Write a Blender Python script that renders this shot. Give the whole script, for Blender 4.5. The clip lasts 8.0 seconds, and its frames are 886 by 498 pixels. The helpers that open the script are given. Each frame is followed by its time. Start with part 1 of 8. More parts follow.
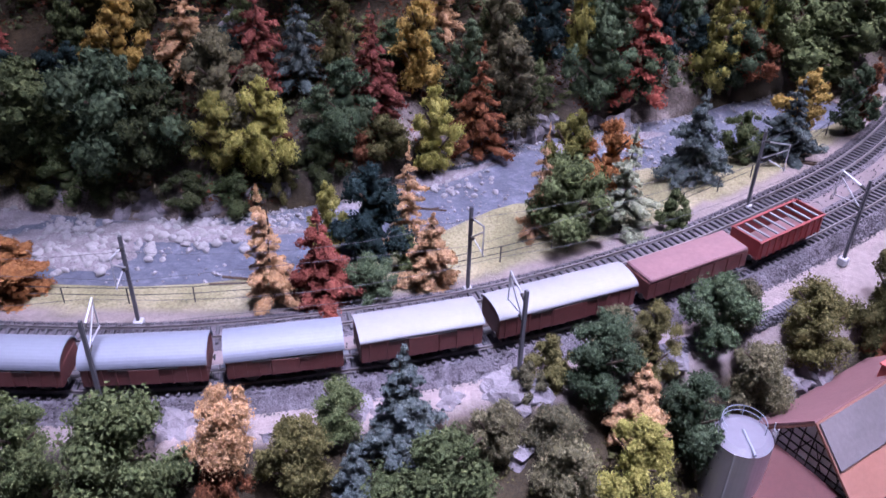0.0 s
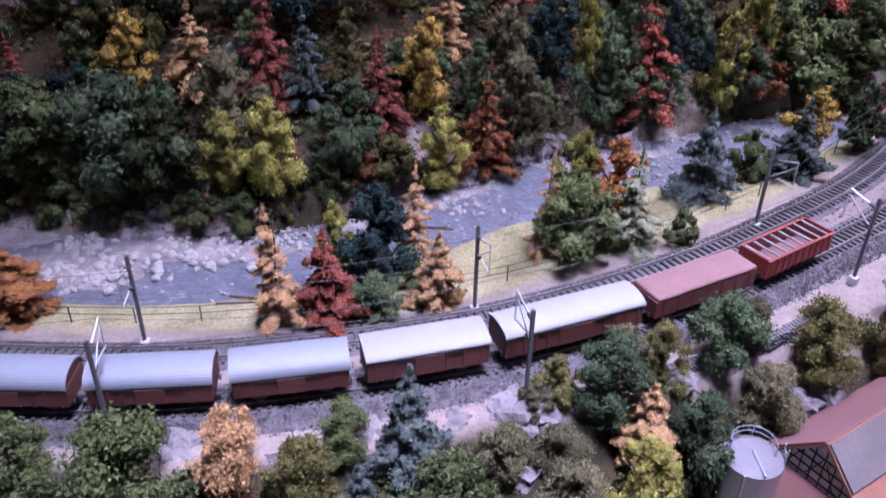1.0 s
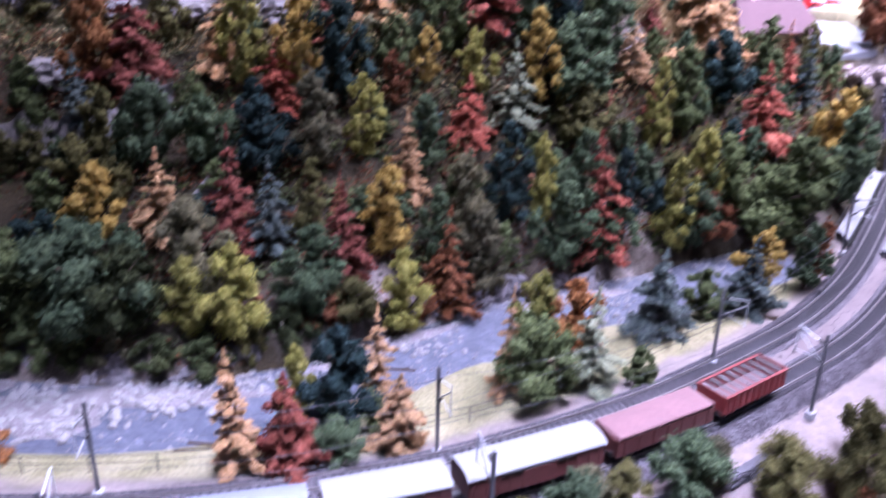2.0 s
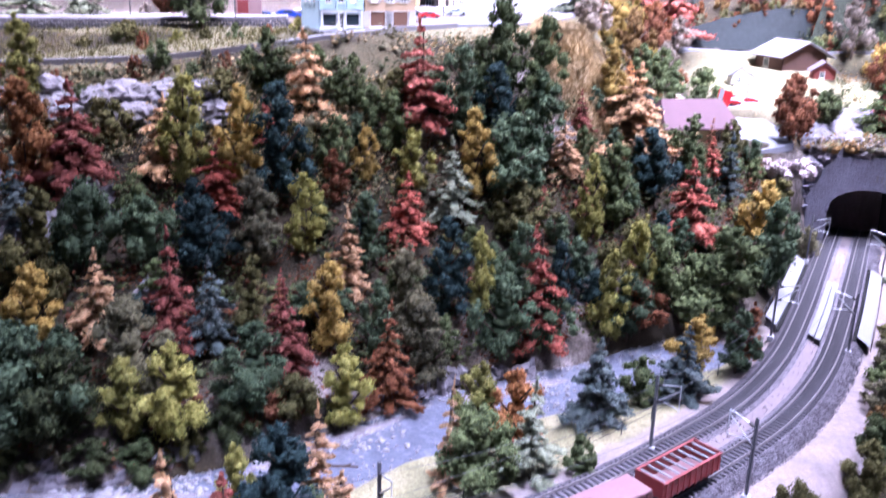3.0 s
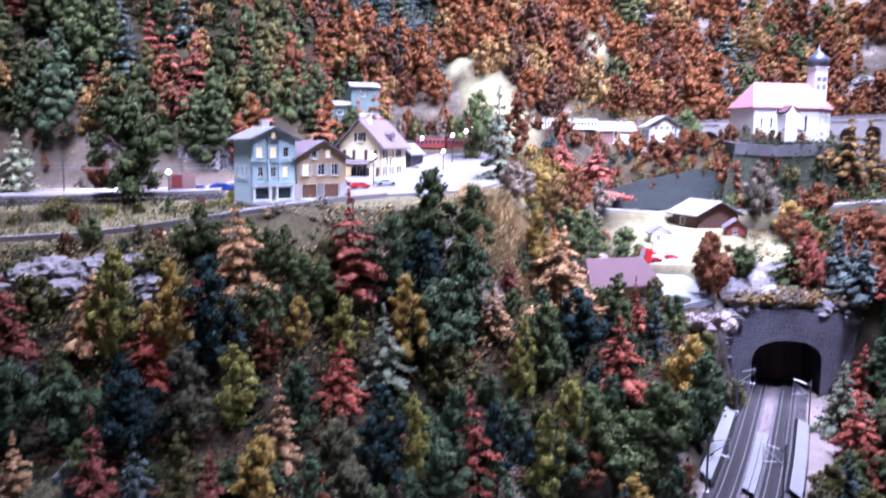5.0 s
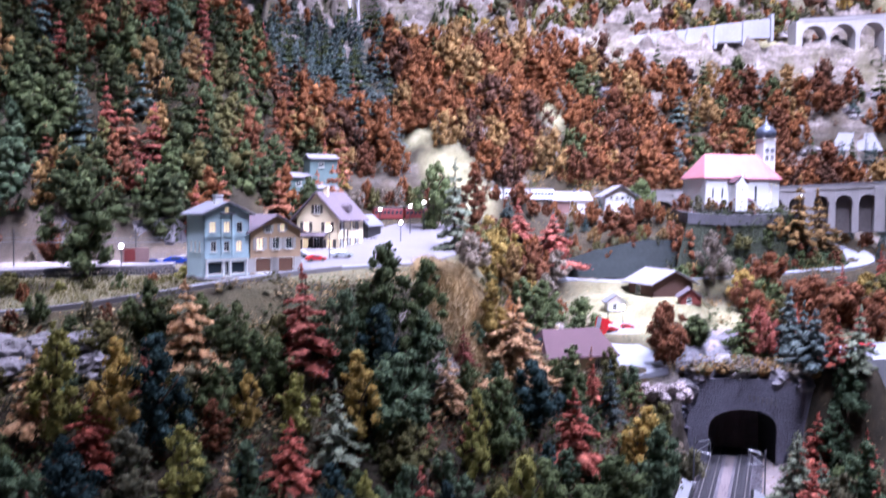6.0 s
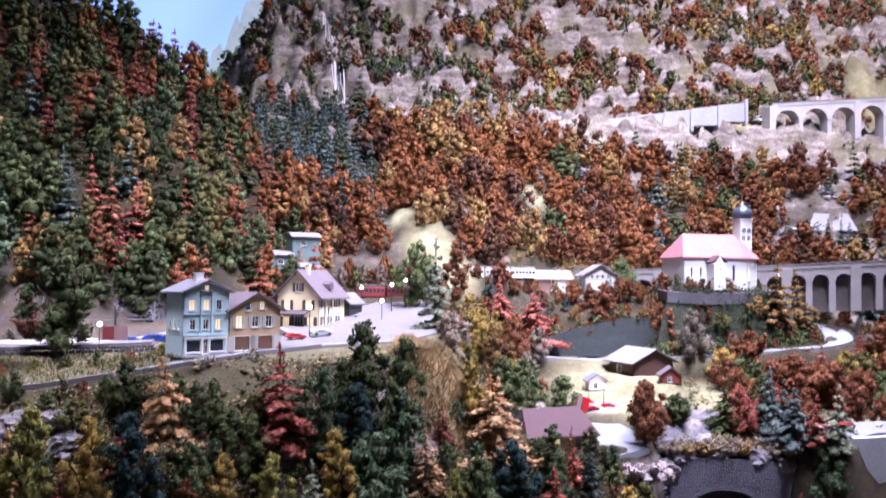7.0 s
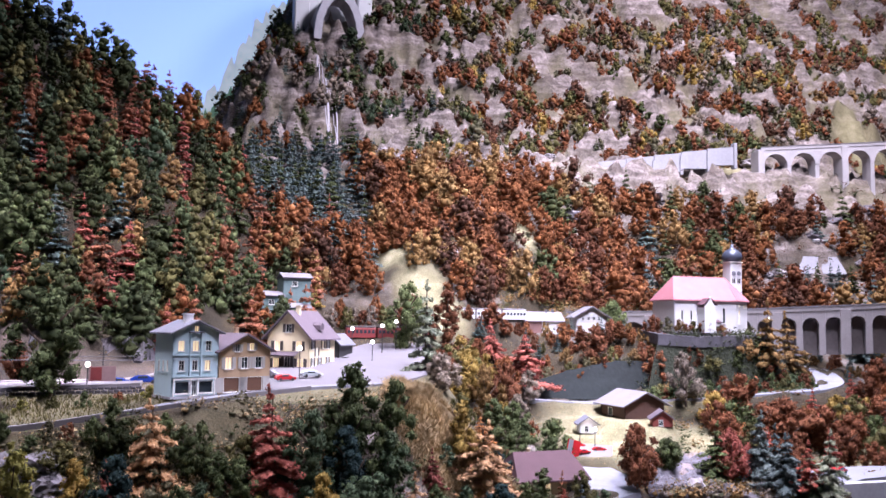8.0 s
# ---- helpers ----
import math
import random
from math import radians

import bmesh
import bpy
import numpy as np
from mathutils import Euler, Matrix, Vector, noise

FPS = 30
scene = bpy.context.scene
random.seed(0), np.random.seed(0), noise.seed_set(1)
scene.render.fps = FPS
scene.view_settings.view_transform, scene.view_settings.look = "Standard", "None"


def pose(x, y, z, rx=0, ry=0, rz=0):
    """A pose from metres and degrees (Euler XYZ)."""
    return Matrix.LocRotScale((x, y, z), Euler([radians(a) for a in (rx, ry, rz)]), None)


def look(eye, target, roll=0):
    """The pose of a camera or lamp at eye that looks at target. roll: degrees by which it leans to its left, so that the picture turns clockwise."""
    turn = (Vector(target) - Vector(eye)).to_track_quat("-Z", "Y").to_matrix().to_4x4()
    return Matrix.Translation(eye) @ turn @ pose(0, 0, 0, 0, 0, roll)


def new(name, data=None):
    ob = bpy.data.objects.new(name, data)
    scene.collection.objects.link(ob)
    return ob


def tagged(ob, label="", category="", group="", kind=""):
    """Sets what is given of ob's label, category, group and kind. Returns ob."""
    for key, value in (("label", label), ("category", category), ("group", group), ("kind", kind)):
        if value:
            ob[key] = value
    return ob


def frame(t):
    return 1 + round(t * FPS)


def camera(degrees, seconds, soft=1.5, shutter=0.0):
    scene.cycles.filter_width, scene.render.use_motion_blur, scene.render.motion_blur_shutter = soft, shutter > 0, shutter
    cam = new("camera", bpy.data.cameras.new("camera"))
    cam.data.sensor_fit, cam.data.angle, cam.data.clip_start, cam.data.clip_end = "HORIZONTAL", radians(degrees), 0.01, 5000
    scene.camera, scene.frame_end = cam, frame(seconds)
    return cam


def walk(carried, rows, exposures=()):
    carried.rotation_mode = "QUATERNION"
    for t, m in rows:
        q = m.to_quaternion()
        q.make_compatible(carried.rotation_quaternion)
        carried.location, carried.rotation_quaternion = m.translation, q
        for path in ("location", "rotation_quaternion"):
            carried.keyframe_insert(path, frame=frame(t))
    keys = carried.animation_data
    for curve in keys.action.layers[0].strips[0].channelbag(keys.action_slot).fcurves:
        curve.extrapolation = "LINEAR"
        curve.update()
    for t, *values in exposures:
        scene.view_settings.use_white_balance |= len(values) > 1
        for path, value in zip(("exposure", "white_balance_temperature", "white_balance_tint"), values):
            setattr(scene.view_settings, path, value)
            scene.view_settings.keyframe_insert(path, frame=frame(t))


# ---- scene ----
# A model railway landscape in 1:87, built at its real, small size. z = 0 is the rail level of the double track.
cam = camera(54.6, 8.0, soft=1.5, shutter=0.9)
# seconds, x, y, z, pitch, yaw, roll
PATH = [
    (0.0, 0.0077, -0.0007, 0.4516, -34.38, 0.01, 1.65),
    (0.5, 0.0080, -0.0003, 0.4512, -33.67, 0.33, 1.45),
    (1.0, 0.0100, 0.0009, 0.4513, -33.17, 0.80, 1.12),
    (1.5, 0.0114, -0.0019, 0.4534, -28.34, 0.73, 1.00),
    (2.0, 0.0153, -0.0086, 0.4598, -23.89, -1.46, 1.52),
    (2.2, 0.0174, -0.0131, 0.4619, -22.43, -2.84, 1.85),
    (3.5, 0.0231, -0.0295, 0.4703, -14.90, -5.63, 1.25),
    (4.0, 0.0237, -0.0333, 0.4724, -12.04, -6.63, 0.97),
    (5.5, 0.0422, -0.0434, 0.4943, -5.15, -10.08, 0.53),
    (6.0, 0.0527, -0.0474, 0.5013, -2.91, -11.10, 0.47),
    (6.5, 0.0583, -0.0573, 0.5038, 0.15, -11.59, 0.47),
    (7.0, 0.0601, -0.0608, 0.5025, 2.29, -12.02, 0.63),
    (7.5, 0.0644, -0.0611, 0.5016, 4.12, -12.23, 0.75),
    (8.0, 0.0605, -0.0642, 0.5053, 4.98, -12.54, 0.92),
]
EXPOSURE = [(0.0, 0.52, 5750, 34), (1.0, 0.50, 5750, 34), (1.5, 0.58, 5640, 34), (2.0, 0.97, 5500, 33), (3.5, 1.20, 5350, 31), (5.5, 0.38, 5250, 28), (7.0, 0.24, 5780, 27), (8.0, 0.08, 5950, 26)]
walk(cam, [(t, pose(x, y, z, 90 + p, 0, w) @ pose(0, 0, 0, 0, 0, r)) for t, x, y, z, p, w, r in PATH], EXPOSURE)

# ---- light: a dim hall, lamps under the ceiling above the layout ----
world = bpy.data.worlds.new("hall")
scene.world = world
world.use_nodes = True
world.node_tree.nodes["Background"].inputs[0].default_value = (0.55, 0.6, 0.8, 1)
world.node_tree.nodes["Background"].inputs[1].default_value = 0.055


def ceiling_lamp(x, y, z, tx, ty, tz, power, size, colour, spread=180):
    lamp = bpy.data.lights.new("lamp", "AREA")
    lamp.energy, lamp.size, lamp.color = power, size, colour
    lamp.spread = radians(spread)
    ob = new("ceiling_lamp", lamp)
    ob.matrix_world = look((x, y, z), (tx, ty, tz))
    return ob


COOL = (0.86, 0.88, 1.0)
ceiling_lamp(0.25, 0.03, 2.4, 0.14, 0.16, 0.0, 12.6, 0.5, COOL, 45)
ceiling_lamp(0.9, 0.5, 2.6, 0.70, 2.00, 0.4, 15.8, 0.5, (0.94, 0.93, 1.0), 55)
ceiling_lamp(1.12, 1.6, 2.9, 1.05, 2.3, 0.5, 46.5, 0.5, (0.94, 0.93, 1.0), 92)
ceiling_lamp(2.25, 2.0, 3.4, 2.1, 3.1, 0.9, 172, 0.6, (1.0, 0.95, 0.98))
ceiling_lamp(-0.45, 0.95, 2.8, -0.30, 1.70, 0.35, 7.4, 0.4, (1.0, 0.95, 0.96), 38)

# ---- materials ----
def nodes_of(name, rough=0.8, metal=0.0):
    m = bpy.data.materials.new(name)
    m.use_nodes = True
    b = m.node_tree.nodes["Principled BSDF"]
    b.inputs["Roughness"].default_value = rough
    b.inputs["Metallic"].default_value = metal
    return m, m.node_tree, b


def ramp(tree, source, stops):
    r = tree.nodes.new("ShaderNodeValToRGB")
    while len(r.color_ramp.elements) < len(stops):
        r.color_ramp.elements.new(0.5)
    for e, (p, c) in zip(r.color_ramp.elements, stops):
        e.position, e.color = p, (*c, 1)
    tree.links.new(source, r.inputs[0])
    return r.outputs[0]


def noise_out(tree, scale, detail=4.0, rough=0.6, local=True):
    co = tree.nodes.new("ShaderNodeTexCoord")
    n = tree.nodes.new("ShaderNodeTexNoise")
    n.inputs["Scale"].default_value, n.inputs["Detail"].default_value, n.inputs["Roughness"].default_value = scale, detail, rough
    tree.links.new(co.outputs["Object"], n.inputs["Vector"])
    return n.outputs["Fac"]


def mix(tree, fac, a, b, kind="MIX"):
    m = tree.nodes.new("ShaderNodeMix")
    m.data_type, m.blend_type = "RGBA", kind
    for value, sock in ((fac, m.inputs["Factor"]), (a, m.inputs["A"]), (b, m.inputs["B"])):
        s = m.inputs[6] if sock.name == "A" else m.inputs[7] if sock.name == "B" else m.inputs[0]
        if isinstance(value, (int, float)):
            s.default_value = value
        elif isinstance(value, tuple):
            s.default_value = (*value, 1)
        else:
            tree.links.new(value, s)
    return m.outputs[2]


def bump(tree, b, height, strength=0.4, distance=0.002):
    n = tree.nodes.new("ShaderNodeBump")
    n.inputs["Strength"].default_value, n.inputs["Distance"].default_value = strength, distance
    tree.links.new(height, n.inputs["Height"])
    tree.links.new(n.outputs[0], b.inputs["Normal"])


def plain(name, c, rough=0.7, metal=0.0, vary=0.25, scale=60.0, relief=0.25, dist=0.0008):
    """A painted or moulded surface: one colour, clouded at two scales, with fine relief."""
    m, t, b = nodes_of(name, rough, metal)
    dark = tuple(v * (1 - vary) for v in c)
    light = tuple(min(1, v * (1 + 0.6 * vary)) for v in c)
    big = ramp(t, noise_out(t, scale * 0.25, 3), [(0.3, dark), (0.7, light)])
    fine = ramp(t, noise_out(t, scale * 3, 3), [(0.3, tuple(v * (1 - 0.6 * vary) for v in c)), (0.7, light)])
    t.links.new(mix(t, 0.5, big, fine), b.inputs["Base Color"])
    bump(t, b, noise_out(t, scale * 4, 3), relief, dist)
    return m


def foliage(name, c, tip=None, tint=0.35):
    """Flocked foam: each clump has its own shade, each tree its own tint."""
    m, t, b = nodes_of(name, 0.95)
    tip = tip or tuple(min(1, v * 1.9) for v in c)
    geo = t.nodes.new("ShaderNodeNewGeometry")
    fleck = ramp(t, geo.outputs["Random Per Island"], [(0.0, tuple(v * 0.75 for v in c)), (0.5, tuple(0.8 * v + 0.2 * w for v, w in zip(c, tip))), (0.85, tuple(0.5 * v + 0.5 * w for v, w in zip(c, tip))), (1.0, tuple(1.1 * w for w in tip))])
    patch = ramp(t, noise_out(t, 75, 3), [(0.32, tuple(v * 0.8 for v in c)), (0.5, tuple(0.75 * v + 0.25 * w for v, w in zip(c, tip))), (0.72, tuple(0.3 * v + 0.7 * w for v, w in zip(c, tip)))])
    clump = mix(t, 1.0, mix(t, 0.48, fleck, patch), (0.80, 0.80, 0.80), "MULTIPLY")
    whole = ramp(t, noise_out(t, 16, 2), [(0.3, (0.72, 0.74, 0.78)), (0.7, (1.22, 1.18, 1.08))])
    clump = mix(t, 1.0, clump, whole, "MULTIPLY")
    info = t.nodes.new("ShaderNodeObjectInfo")
    shade = ramp(t, info.outputs["Random"], [(0.0, (1 - tint, 1 - tint, 1 - tint)), (1.0, (1 + tint * 0.6, 1 + tint * 0.5, 1 + tint * 0.3))])
    t.links.new(mix(t, 1.0, clump, shade, "MULTIPLY"), b.inputs["Base Color"])
    b.inputs["Specular IOR Level"].default_value = 0.1
    bump(t, b, noise_out(t, 900, 2), 0.6, 0.001)
    return m


def glow(name, c, strength):
    m, t, b = nodes_of(name, 0.4)
    b.inputs["Base Color"].default_value = (*c, 1)
    b.inputs["Emission Color"].default_value = (*c, 1)
    b.inputs["Emission Strength"].default_value = strength
    return m


LEAF = {
    "green": foliage("leaf_green", (0.064, 0.094, 0.040), (0.265, 0.315, 0.150)),
    "bluegreen": foliage("leaf_bluegreen", (0.054, 0.092, 0.054), (0.23, 0.305, 0.185)),
    "navy": foliage("leaf_navy", (0.022, 0.045, 0.050), (0.085, 0.145, 0.145)),
    "olive": foliage("leaf_olive", (0.095, 0.095, 0.038), (0.24, 0.22, 0.095)),
    "sage": foliage("leaf_sage", (0.11, 0.115, 0.075), (0.32, 0.28, 0.17)),
    "yellow": foliage("leaf_yellow", (0.25, 0.245, 0.06), (0.60, 0.57, 0.20)),
    "mustard": foliage("leaf_mustard", (0.36, 0.24, 0.06), (0.66, 0.50, 0.18)),
    "orange": foliage("leaf_orange", (0.38, 0.16, 0.06), (0.64, 0.32, 0.15)),
    "rust": foliage("leaf_rust", (0.155, 0.058, 0.034), (0.37, 0.165, 0.086)),
    "red": foliage("leaf_red", (0.38, 0.088, 0.068), (0.66, 0.25, 0.19)),
    "maroon": foliage("leaf_maroon", (0.275, 0.078, 0.066), (0.54, 0.20, 0.165)),
    "tan": foliage("leaf_tan", (0.54, 0.31, 0.16), (0.82, 0.56, 0.35), 0.2),
    "spruce": foliage("leaf_spruce", (0.095, 0.13, 0.137), (0.25, 0.30, 0.305)),
    "silver": foliage("leaf_silver", (0.24, 0.28, 0.21), (0.46, 0.50, 0.38)),
    "grey": foliage("leaf_grey", (0.24, 0.20, 0.17), (0.44, 0.37, 0.32)),
    "fir": foliage("leaf_fir", (0.075, 0.115, 0.12), (0.22, 0.285, 0.285)),
    "pine": foliage("leaf_pine", (0.042, 0.060, 0.030), (0.155, 0.175, 0.075)),
    "brown": foliage("leaf_brown", (0.165, 0.060, 0.026), (0.41, 0.185, 0.084)),
    "ochre": foliage("leaf_ochre", (0.21, 0.125, 0.052), (0.42, 0.28, 0.13)),
    "salmon": foliage("leaf_salmon", (0.36, 0.13, 0.075), (0.66, 0.32, 0.22)),
    "dusk": foliage("leaf_dusk", (0.095, 0.048, 0.034), (0.24, 0.125, 0.085)),
    "straw": foliage("dry_grass", (0.32, 0.235, 0.13), (0.58, 0.45, 0.28)),
}
BARK = plain("bark", (0.07, 0.045, 0.03), 0.95, vary=0.4, scale=90, relief=0.6)


def ground_material():
    m, t, b = nodes_of("layout_ground", 0.95)
    at = t.nodes.new("ShaderNodeAttribute")
    at.attribute_name = "zone"
    sep = t.nodes.new("ShaderNodeSeparateColor")
    t.links.new(at.outputs["Color"], sep.inputs[0])
    earth = ramp(t, noise_out(t, 14, 6, 0.7), [(0.25, (0.012, 0.010, 0.005)), (0.5, (0.034, 0.024, 0.011)), (0.75, (0.085, 0.058, 0.026))])
    grass = ramp(t, noise_out(t, 22, 6, 0.7), [(0.25, (0.155, 0.140, 0.070)), (0.5, (0.275, 0.252, 0.140)), (0.75, (0.42, 0.375, 0.245))])
    rock = ramp(t, noise_out(t, 12, 8, 0.75), [(0.3, (0.095, 0.083, 0.074)), (0.5, (0.215, 0.19, 0.172)), (0.7, (0.36, 0.325, 0.30))])
    vein = ramp(t, noise_out(t, 70, 8, 0.8), [(0.38, (0.42, 0.38, 0.40)), (0.5, (1.0, 0.97, 0.97)), (0.66, (1.35, 1.32, 1.36))])
    rock = mix(t, 1.0, rock, vein, "MULTIPLY")
    co = t.nodes.new("ShaderNodeTexCoord")
    tilt = t.nodes.new("ShaderNodeMapping")
    tilt.inputs["Rotation"].default_value = (0.12, 0.34, 0.0)
    tilt.inputs["Scale"].default_value = (1.0, 1.6, 4.2)
    t.links.new(co.outputs["Object"], tilt.inputs["Vector"])
    strata = t.nodes.new("ShaderNodeTexNoise")
    strata.inputs["Scale"].default_value, strata.inputs["Detail"].default_value = 9.0, 7.0
    t.links.new(tilt.outputs[0], strata.inputs["Vector"])
    rock = mix(t, 1.0, rock, ramp(t, strata.outputs["Fac"], [(0.38, (0.62, 0.57, 0.55)), (0.5, (1.0, 0.98, 0.98)), (0.6, (1.5, 1.48, 1.55))]), "MULTIPLY")
    sand = ramp(t, noise_out(t, 30, 6, 0.7), [(0.3, (0.18, 0.145, 0.145)), (0.7, (0.28, 0.23, 0.225))])
    c = mix(t, sep.outputs[0], earth, grass)
    c = mix(t, sep.outputs[1], c, rock)
    c = mix(t, sep.outputs[2], c, sand)
    speck = ramp(t, noise_out(t, 420, 3, 0.7), [(0.3, (0.55, 0.55, 0.55)), (0.7, (1.25, 1.25, 1.25))])
    speck = mix(t, sep.outputs[2], speck, ramp(t, noise_out(t, 160, 4, 0.6), [(0.3, (0.86, 0.85, 0.84)), (0.7, (1.1, 1.1, 1.1))]))
    t.links.new(mix(t, 1.0, c, speck, "MULTIPLY"), b.inputs["Base Color"])
    bump(t, b, noise_out(t, 220, 6, 0.75), 0.8, 0.004)
    return m


GROUND = ground_material()

# ---- mesh tools ----
def link(name, mesh, material, parent=None, label="", smooth=False):
    if material:
        mesh.materials.append(material)
    if smooth:
        mesh.polygons.foreach_set("use_smooth", [True] * len(mesh.polygons))
    ob = new(name, mesh)
    if parent:
        ob.parent = parent
    if label:
        tagged(ob, label)
    return ob


def part(name, bm, material, parent, label="", smooth=False):
    """One bmesh as one mesh object under a thing or a part."""
    mesh = bpy.data.meshes.new(name)
    bmesh.ops.recalc_face_normals(bm, faces=bm.faces)
    bm.to_mesh(mesh)
    bm.free()
    return link(name, mesh, material, parent, label, smooth)


def thing(name, m, label, category, group="", kind=""):
    ob = new(name)
    ob.empty_display_size = 0.01
    ob.matrix_world = m
    return tagged(ob, label, category, group, kind)


def box(sx, sy, sz, at=(0, 0, 0), bevel=0.0, turn=None, bm=None):
    """A box with its base centre at `at`, added to bm."""
    bm = bm or bmesh.new()
    m = Matrix.Translation(at) @ (turn or Matrix()) @ Matrix.Translation((0, 0, sz / 2)) @ Matrix.Diagonal((sx, sy, sz, 1))
    made = bmesh.ops.create_cube(bm, size=1, matrix=m)["verts"]
    if bevel:
        edges = {e for v in made for e in v.link_edges}
        bmesh.ops.bevel(bm, geom=list(edges), offset=bevel, segments=1, affect="EDGES")
    return bm


def cyl(r0, r1, h, at=(0, 0, 0), seg=12, turn=None, bm=None):
    """A cone stump standing on `at`, added to bm."""
    bm = bm or bmesh.new()
    m = Matrix.Translation(at) @ (turn or Matrix()) @ Matrix.Translation((0, 0, h / 2))
    bmesh.ops.create_cone(bm, cap_ends=True, segments=seg, radius1=r0, radius2=r1, depth=h, matrix=m)
    return bm


def rod(a, b, r, seg=6, bm=None):
    a, b = Vector(a), Vector(b)
    q = (b - a).to_track_quat("Z", "Y").to_matrix().to_4x4()
    return cyl(r, r, (b - a).length, a, seg, q, bm)


def prism(profile, length, bm=None, m=None):
    """An outline in x and z, drawn out along y from 0 to length."""
    bm = bm or bmesh.new()
    m = m or Matrix()
    a = [bm.verts.new(m @ Vector((x, 0, z))) for x, z in profile]
    b = [bm.verts.new(m @ Vector((x, length, z))) for x, z in profile]
    bm.faces.new(a[::-1])
    bm.faces.new(b)
    for i in range(len(a)):
        j = (i + 1) % len(a)
        bm.faces.new((a[i], a[j], b[j], b[i]))
    return bm


def tube(points, r, seg=4):
    """One continuous thin tube along points."""
    bm = bmesh.new()
    pts = [Vector(p) for p in points]
    rings = []
    for i, p in enumerate(pts):
        d = (pts[min(i + 1, len(pts) - 1)] - pts[max(i - 1, 0)]).normalized()
        side = d.cross(Vector((0, 0, 1)))
        side = side.normalized() if side.length > 1e-4 else Vector((1, 0, 0))
        up = side.cross(d)
        rings.append([bm.verts.new(p + r * (math.cos(a) * side + math.sin(a) * up)) for a in [2 * math.pi * k / seg for k in range(seg)]])
    for a, b in zip(rings, rings[1:]):
        for i in range(seg):
            j = (i + 1) % seg
            bm.faces.new((a[i], a[j], b[j], b[i]))
    bm.faces.new(rings[0][::-1])
    bm.faces.new(rings[-1])
    return bm


OCTA = (np.array([(1, 0, 0), (-1, 0, 0), (0, 1, 0), (0, -1, 0), (0, 0, 1), (0, 0, -1)], float),
        np.array([(0, 2, 4), (2, 1, 4), (1, 3, 4), (3, 0, 4), (2, 0, 5), (1, 2, 5), (3, 1, 5), (0, 3, 5)]))
TETRA = (np.array([(1, 1, 1), (-1, -1, 1), (-1, 1, -1), (1, -1, -1)], float) * 0.7, np.array([(0, 2, 1), (0, 1, 3), (0, 3, 2), (1, 2, 3)]))

FLAKE = (np.array([(1, 0, 0.1), (-0.6, 0.8, 0), (-0.6, -0.8, -0.1)], float), np.array([(0, 1, 2)]))


def ball_shape(level):
    bm = bmesh.new()
    bmesh.ops.create_icosphere(bm, subdivisions=level, radius=1.0)
    bm.verts.ensure_lookup_table()
    shape = (np.array([v.co[:] for v in bm.verts]), np.array([[v.index for v in f.verts] for f in bm.faces]))
    bm.free()
    return shape


BALL = ball_shape(2)
PEBBLE = ball_shape(1)


def lumps(count, place, size, seed, squash=1.0, shape=OCTA):
    """Many small irregular clumps as arrays: place(rng, n) gives their centres, size(rng, n) their radii."""
    rng = np.random.RandomState(seed)
    base, tri = shape
    k = len(base)
    c = place(rng, count)
    count = len(c)
    s = size(rng, count)[:, None, None]
    wild = {42: 0.5, 12: 0.55}.get(k, 1.0)
    v = base[None] * (1 - 0.45 * wild + 0.9 * wild * rng.rand(count, k, 1)) + 0.25 * wild * rng.randn(count, k, 3)
    q, _ = np.linalg.qr(rng.randn(count, 3, 3))
    v = np.einsum("nij,nkj->nki", q, v) * s
    v[:, :, 2] *= squash
    verts = (v + c[:, None]).reshape(-1, 3)
    faces = (tri[None] + k * np.arange(count)[:, None, None]).reshape(-1, 3)
    return verts, faces


def joined(*pieces):
    vs, fs, n = [], [], 0
    for v, f in pieces:
        vs.append(v)
        fs.append(f + n)
        n += len(v)
    return np.concatenate(vs), np.concatenate(fs)


def tri_mesh(name, verts, faces):
    mesh = bpy.data.meshes.new(name)
    mesh.vertices.add(len(verts))
    mesh.vertices.foreach_set("co", np.asarray(verts, np.float32).ravel())
    mesh.loops.add(len(faces) * 3)
    mesh.loops.foreach_set("vertex_index", np.asarray(faces, np.int32).ravel())
    mesh.polygons.add(len(faces))
    mesh.polygons.foreach_set("loop_start", np.arange(0, len(faces) * 3, 3, dtype=np.int32))
    mesh.polygons.foreach_set("loop_total", np.full(len(faces), 3, np.int32))
    mesh.update()
    mesh.validate()
    return mesh


def ribbon(name, left, right, material, parent=None, label="", thick=0.0):
    """A strip between two lines of points (x, y, z), with an optional skirt down."""
    bm = bmesh.new()
    a = [bm.verts.new(p) for p in left]
    b = [bm.verts.new(p) for p in right]
    rows = [a, b]
    if thick:
        rows = [[bm.verts.new((p[0], p[1], p[2] - thick)) for p in left], a, b, [bm.verts.new((p[0], p[1], p[2] - thick)) for p in right]]
    for r, s in zip(rows, rows[1:]):
        for i in range(len(r) - 1):
            bm.faces.new((r[i], r[i + 1], s[i + 1], s[i]))
    return part(name, bm, material, parent, label)

# ---- the plan: the double track's line, and cross sections of the relief ----
BACK_TRACK = [(-1.30, 0.60), (-0.90, 0.555), (-0.60, 0.530), (-0.33, 0.519), (-0.165, 0.531), (0.031, 0.583), (0.205, 0.667), (0.342, 0.760),
              (0.455, 0.852), (0.560, 0.970), (0.668, 1.125), (0.798, 1.326), (0.903, 1.490), (1.02, 1.67)]
SECTIONS = []


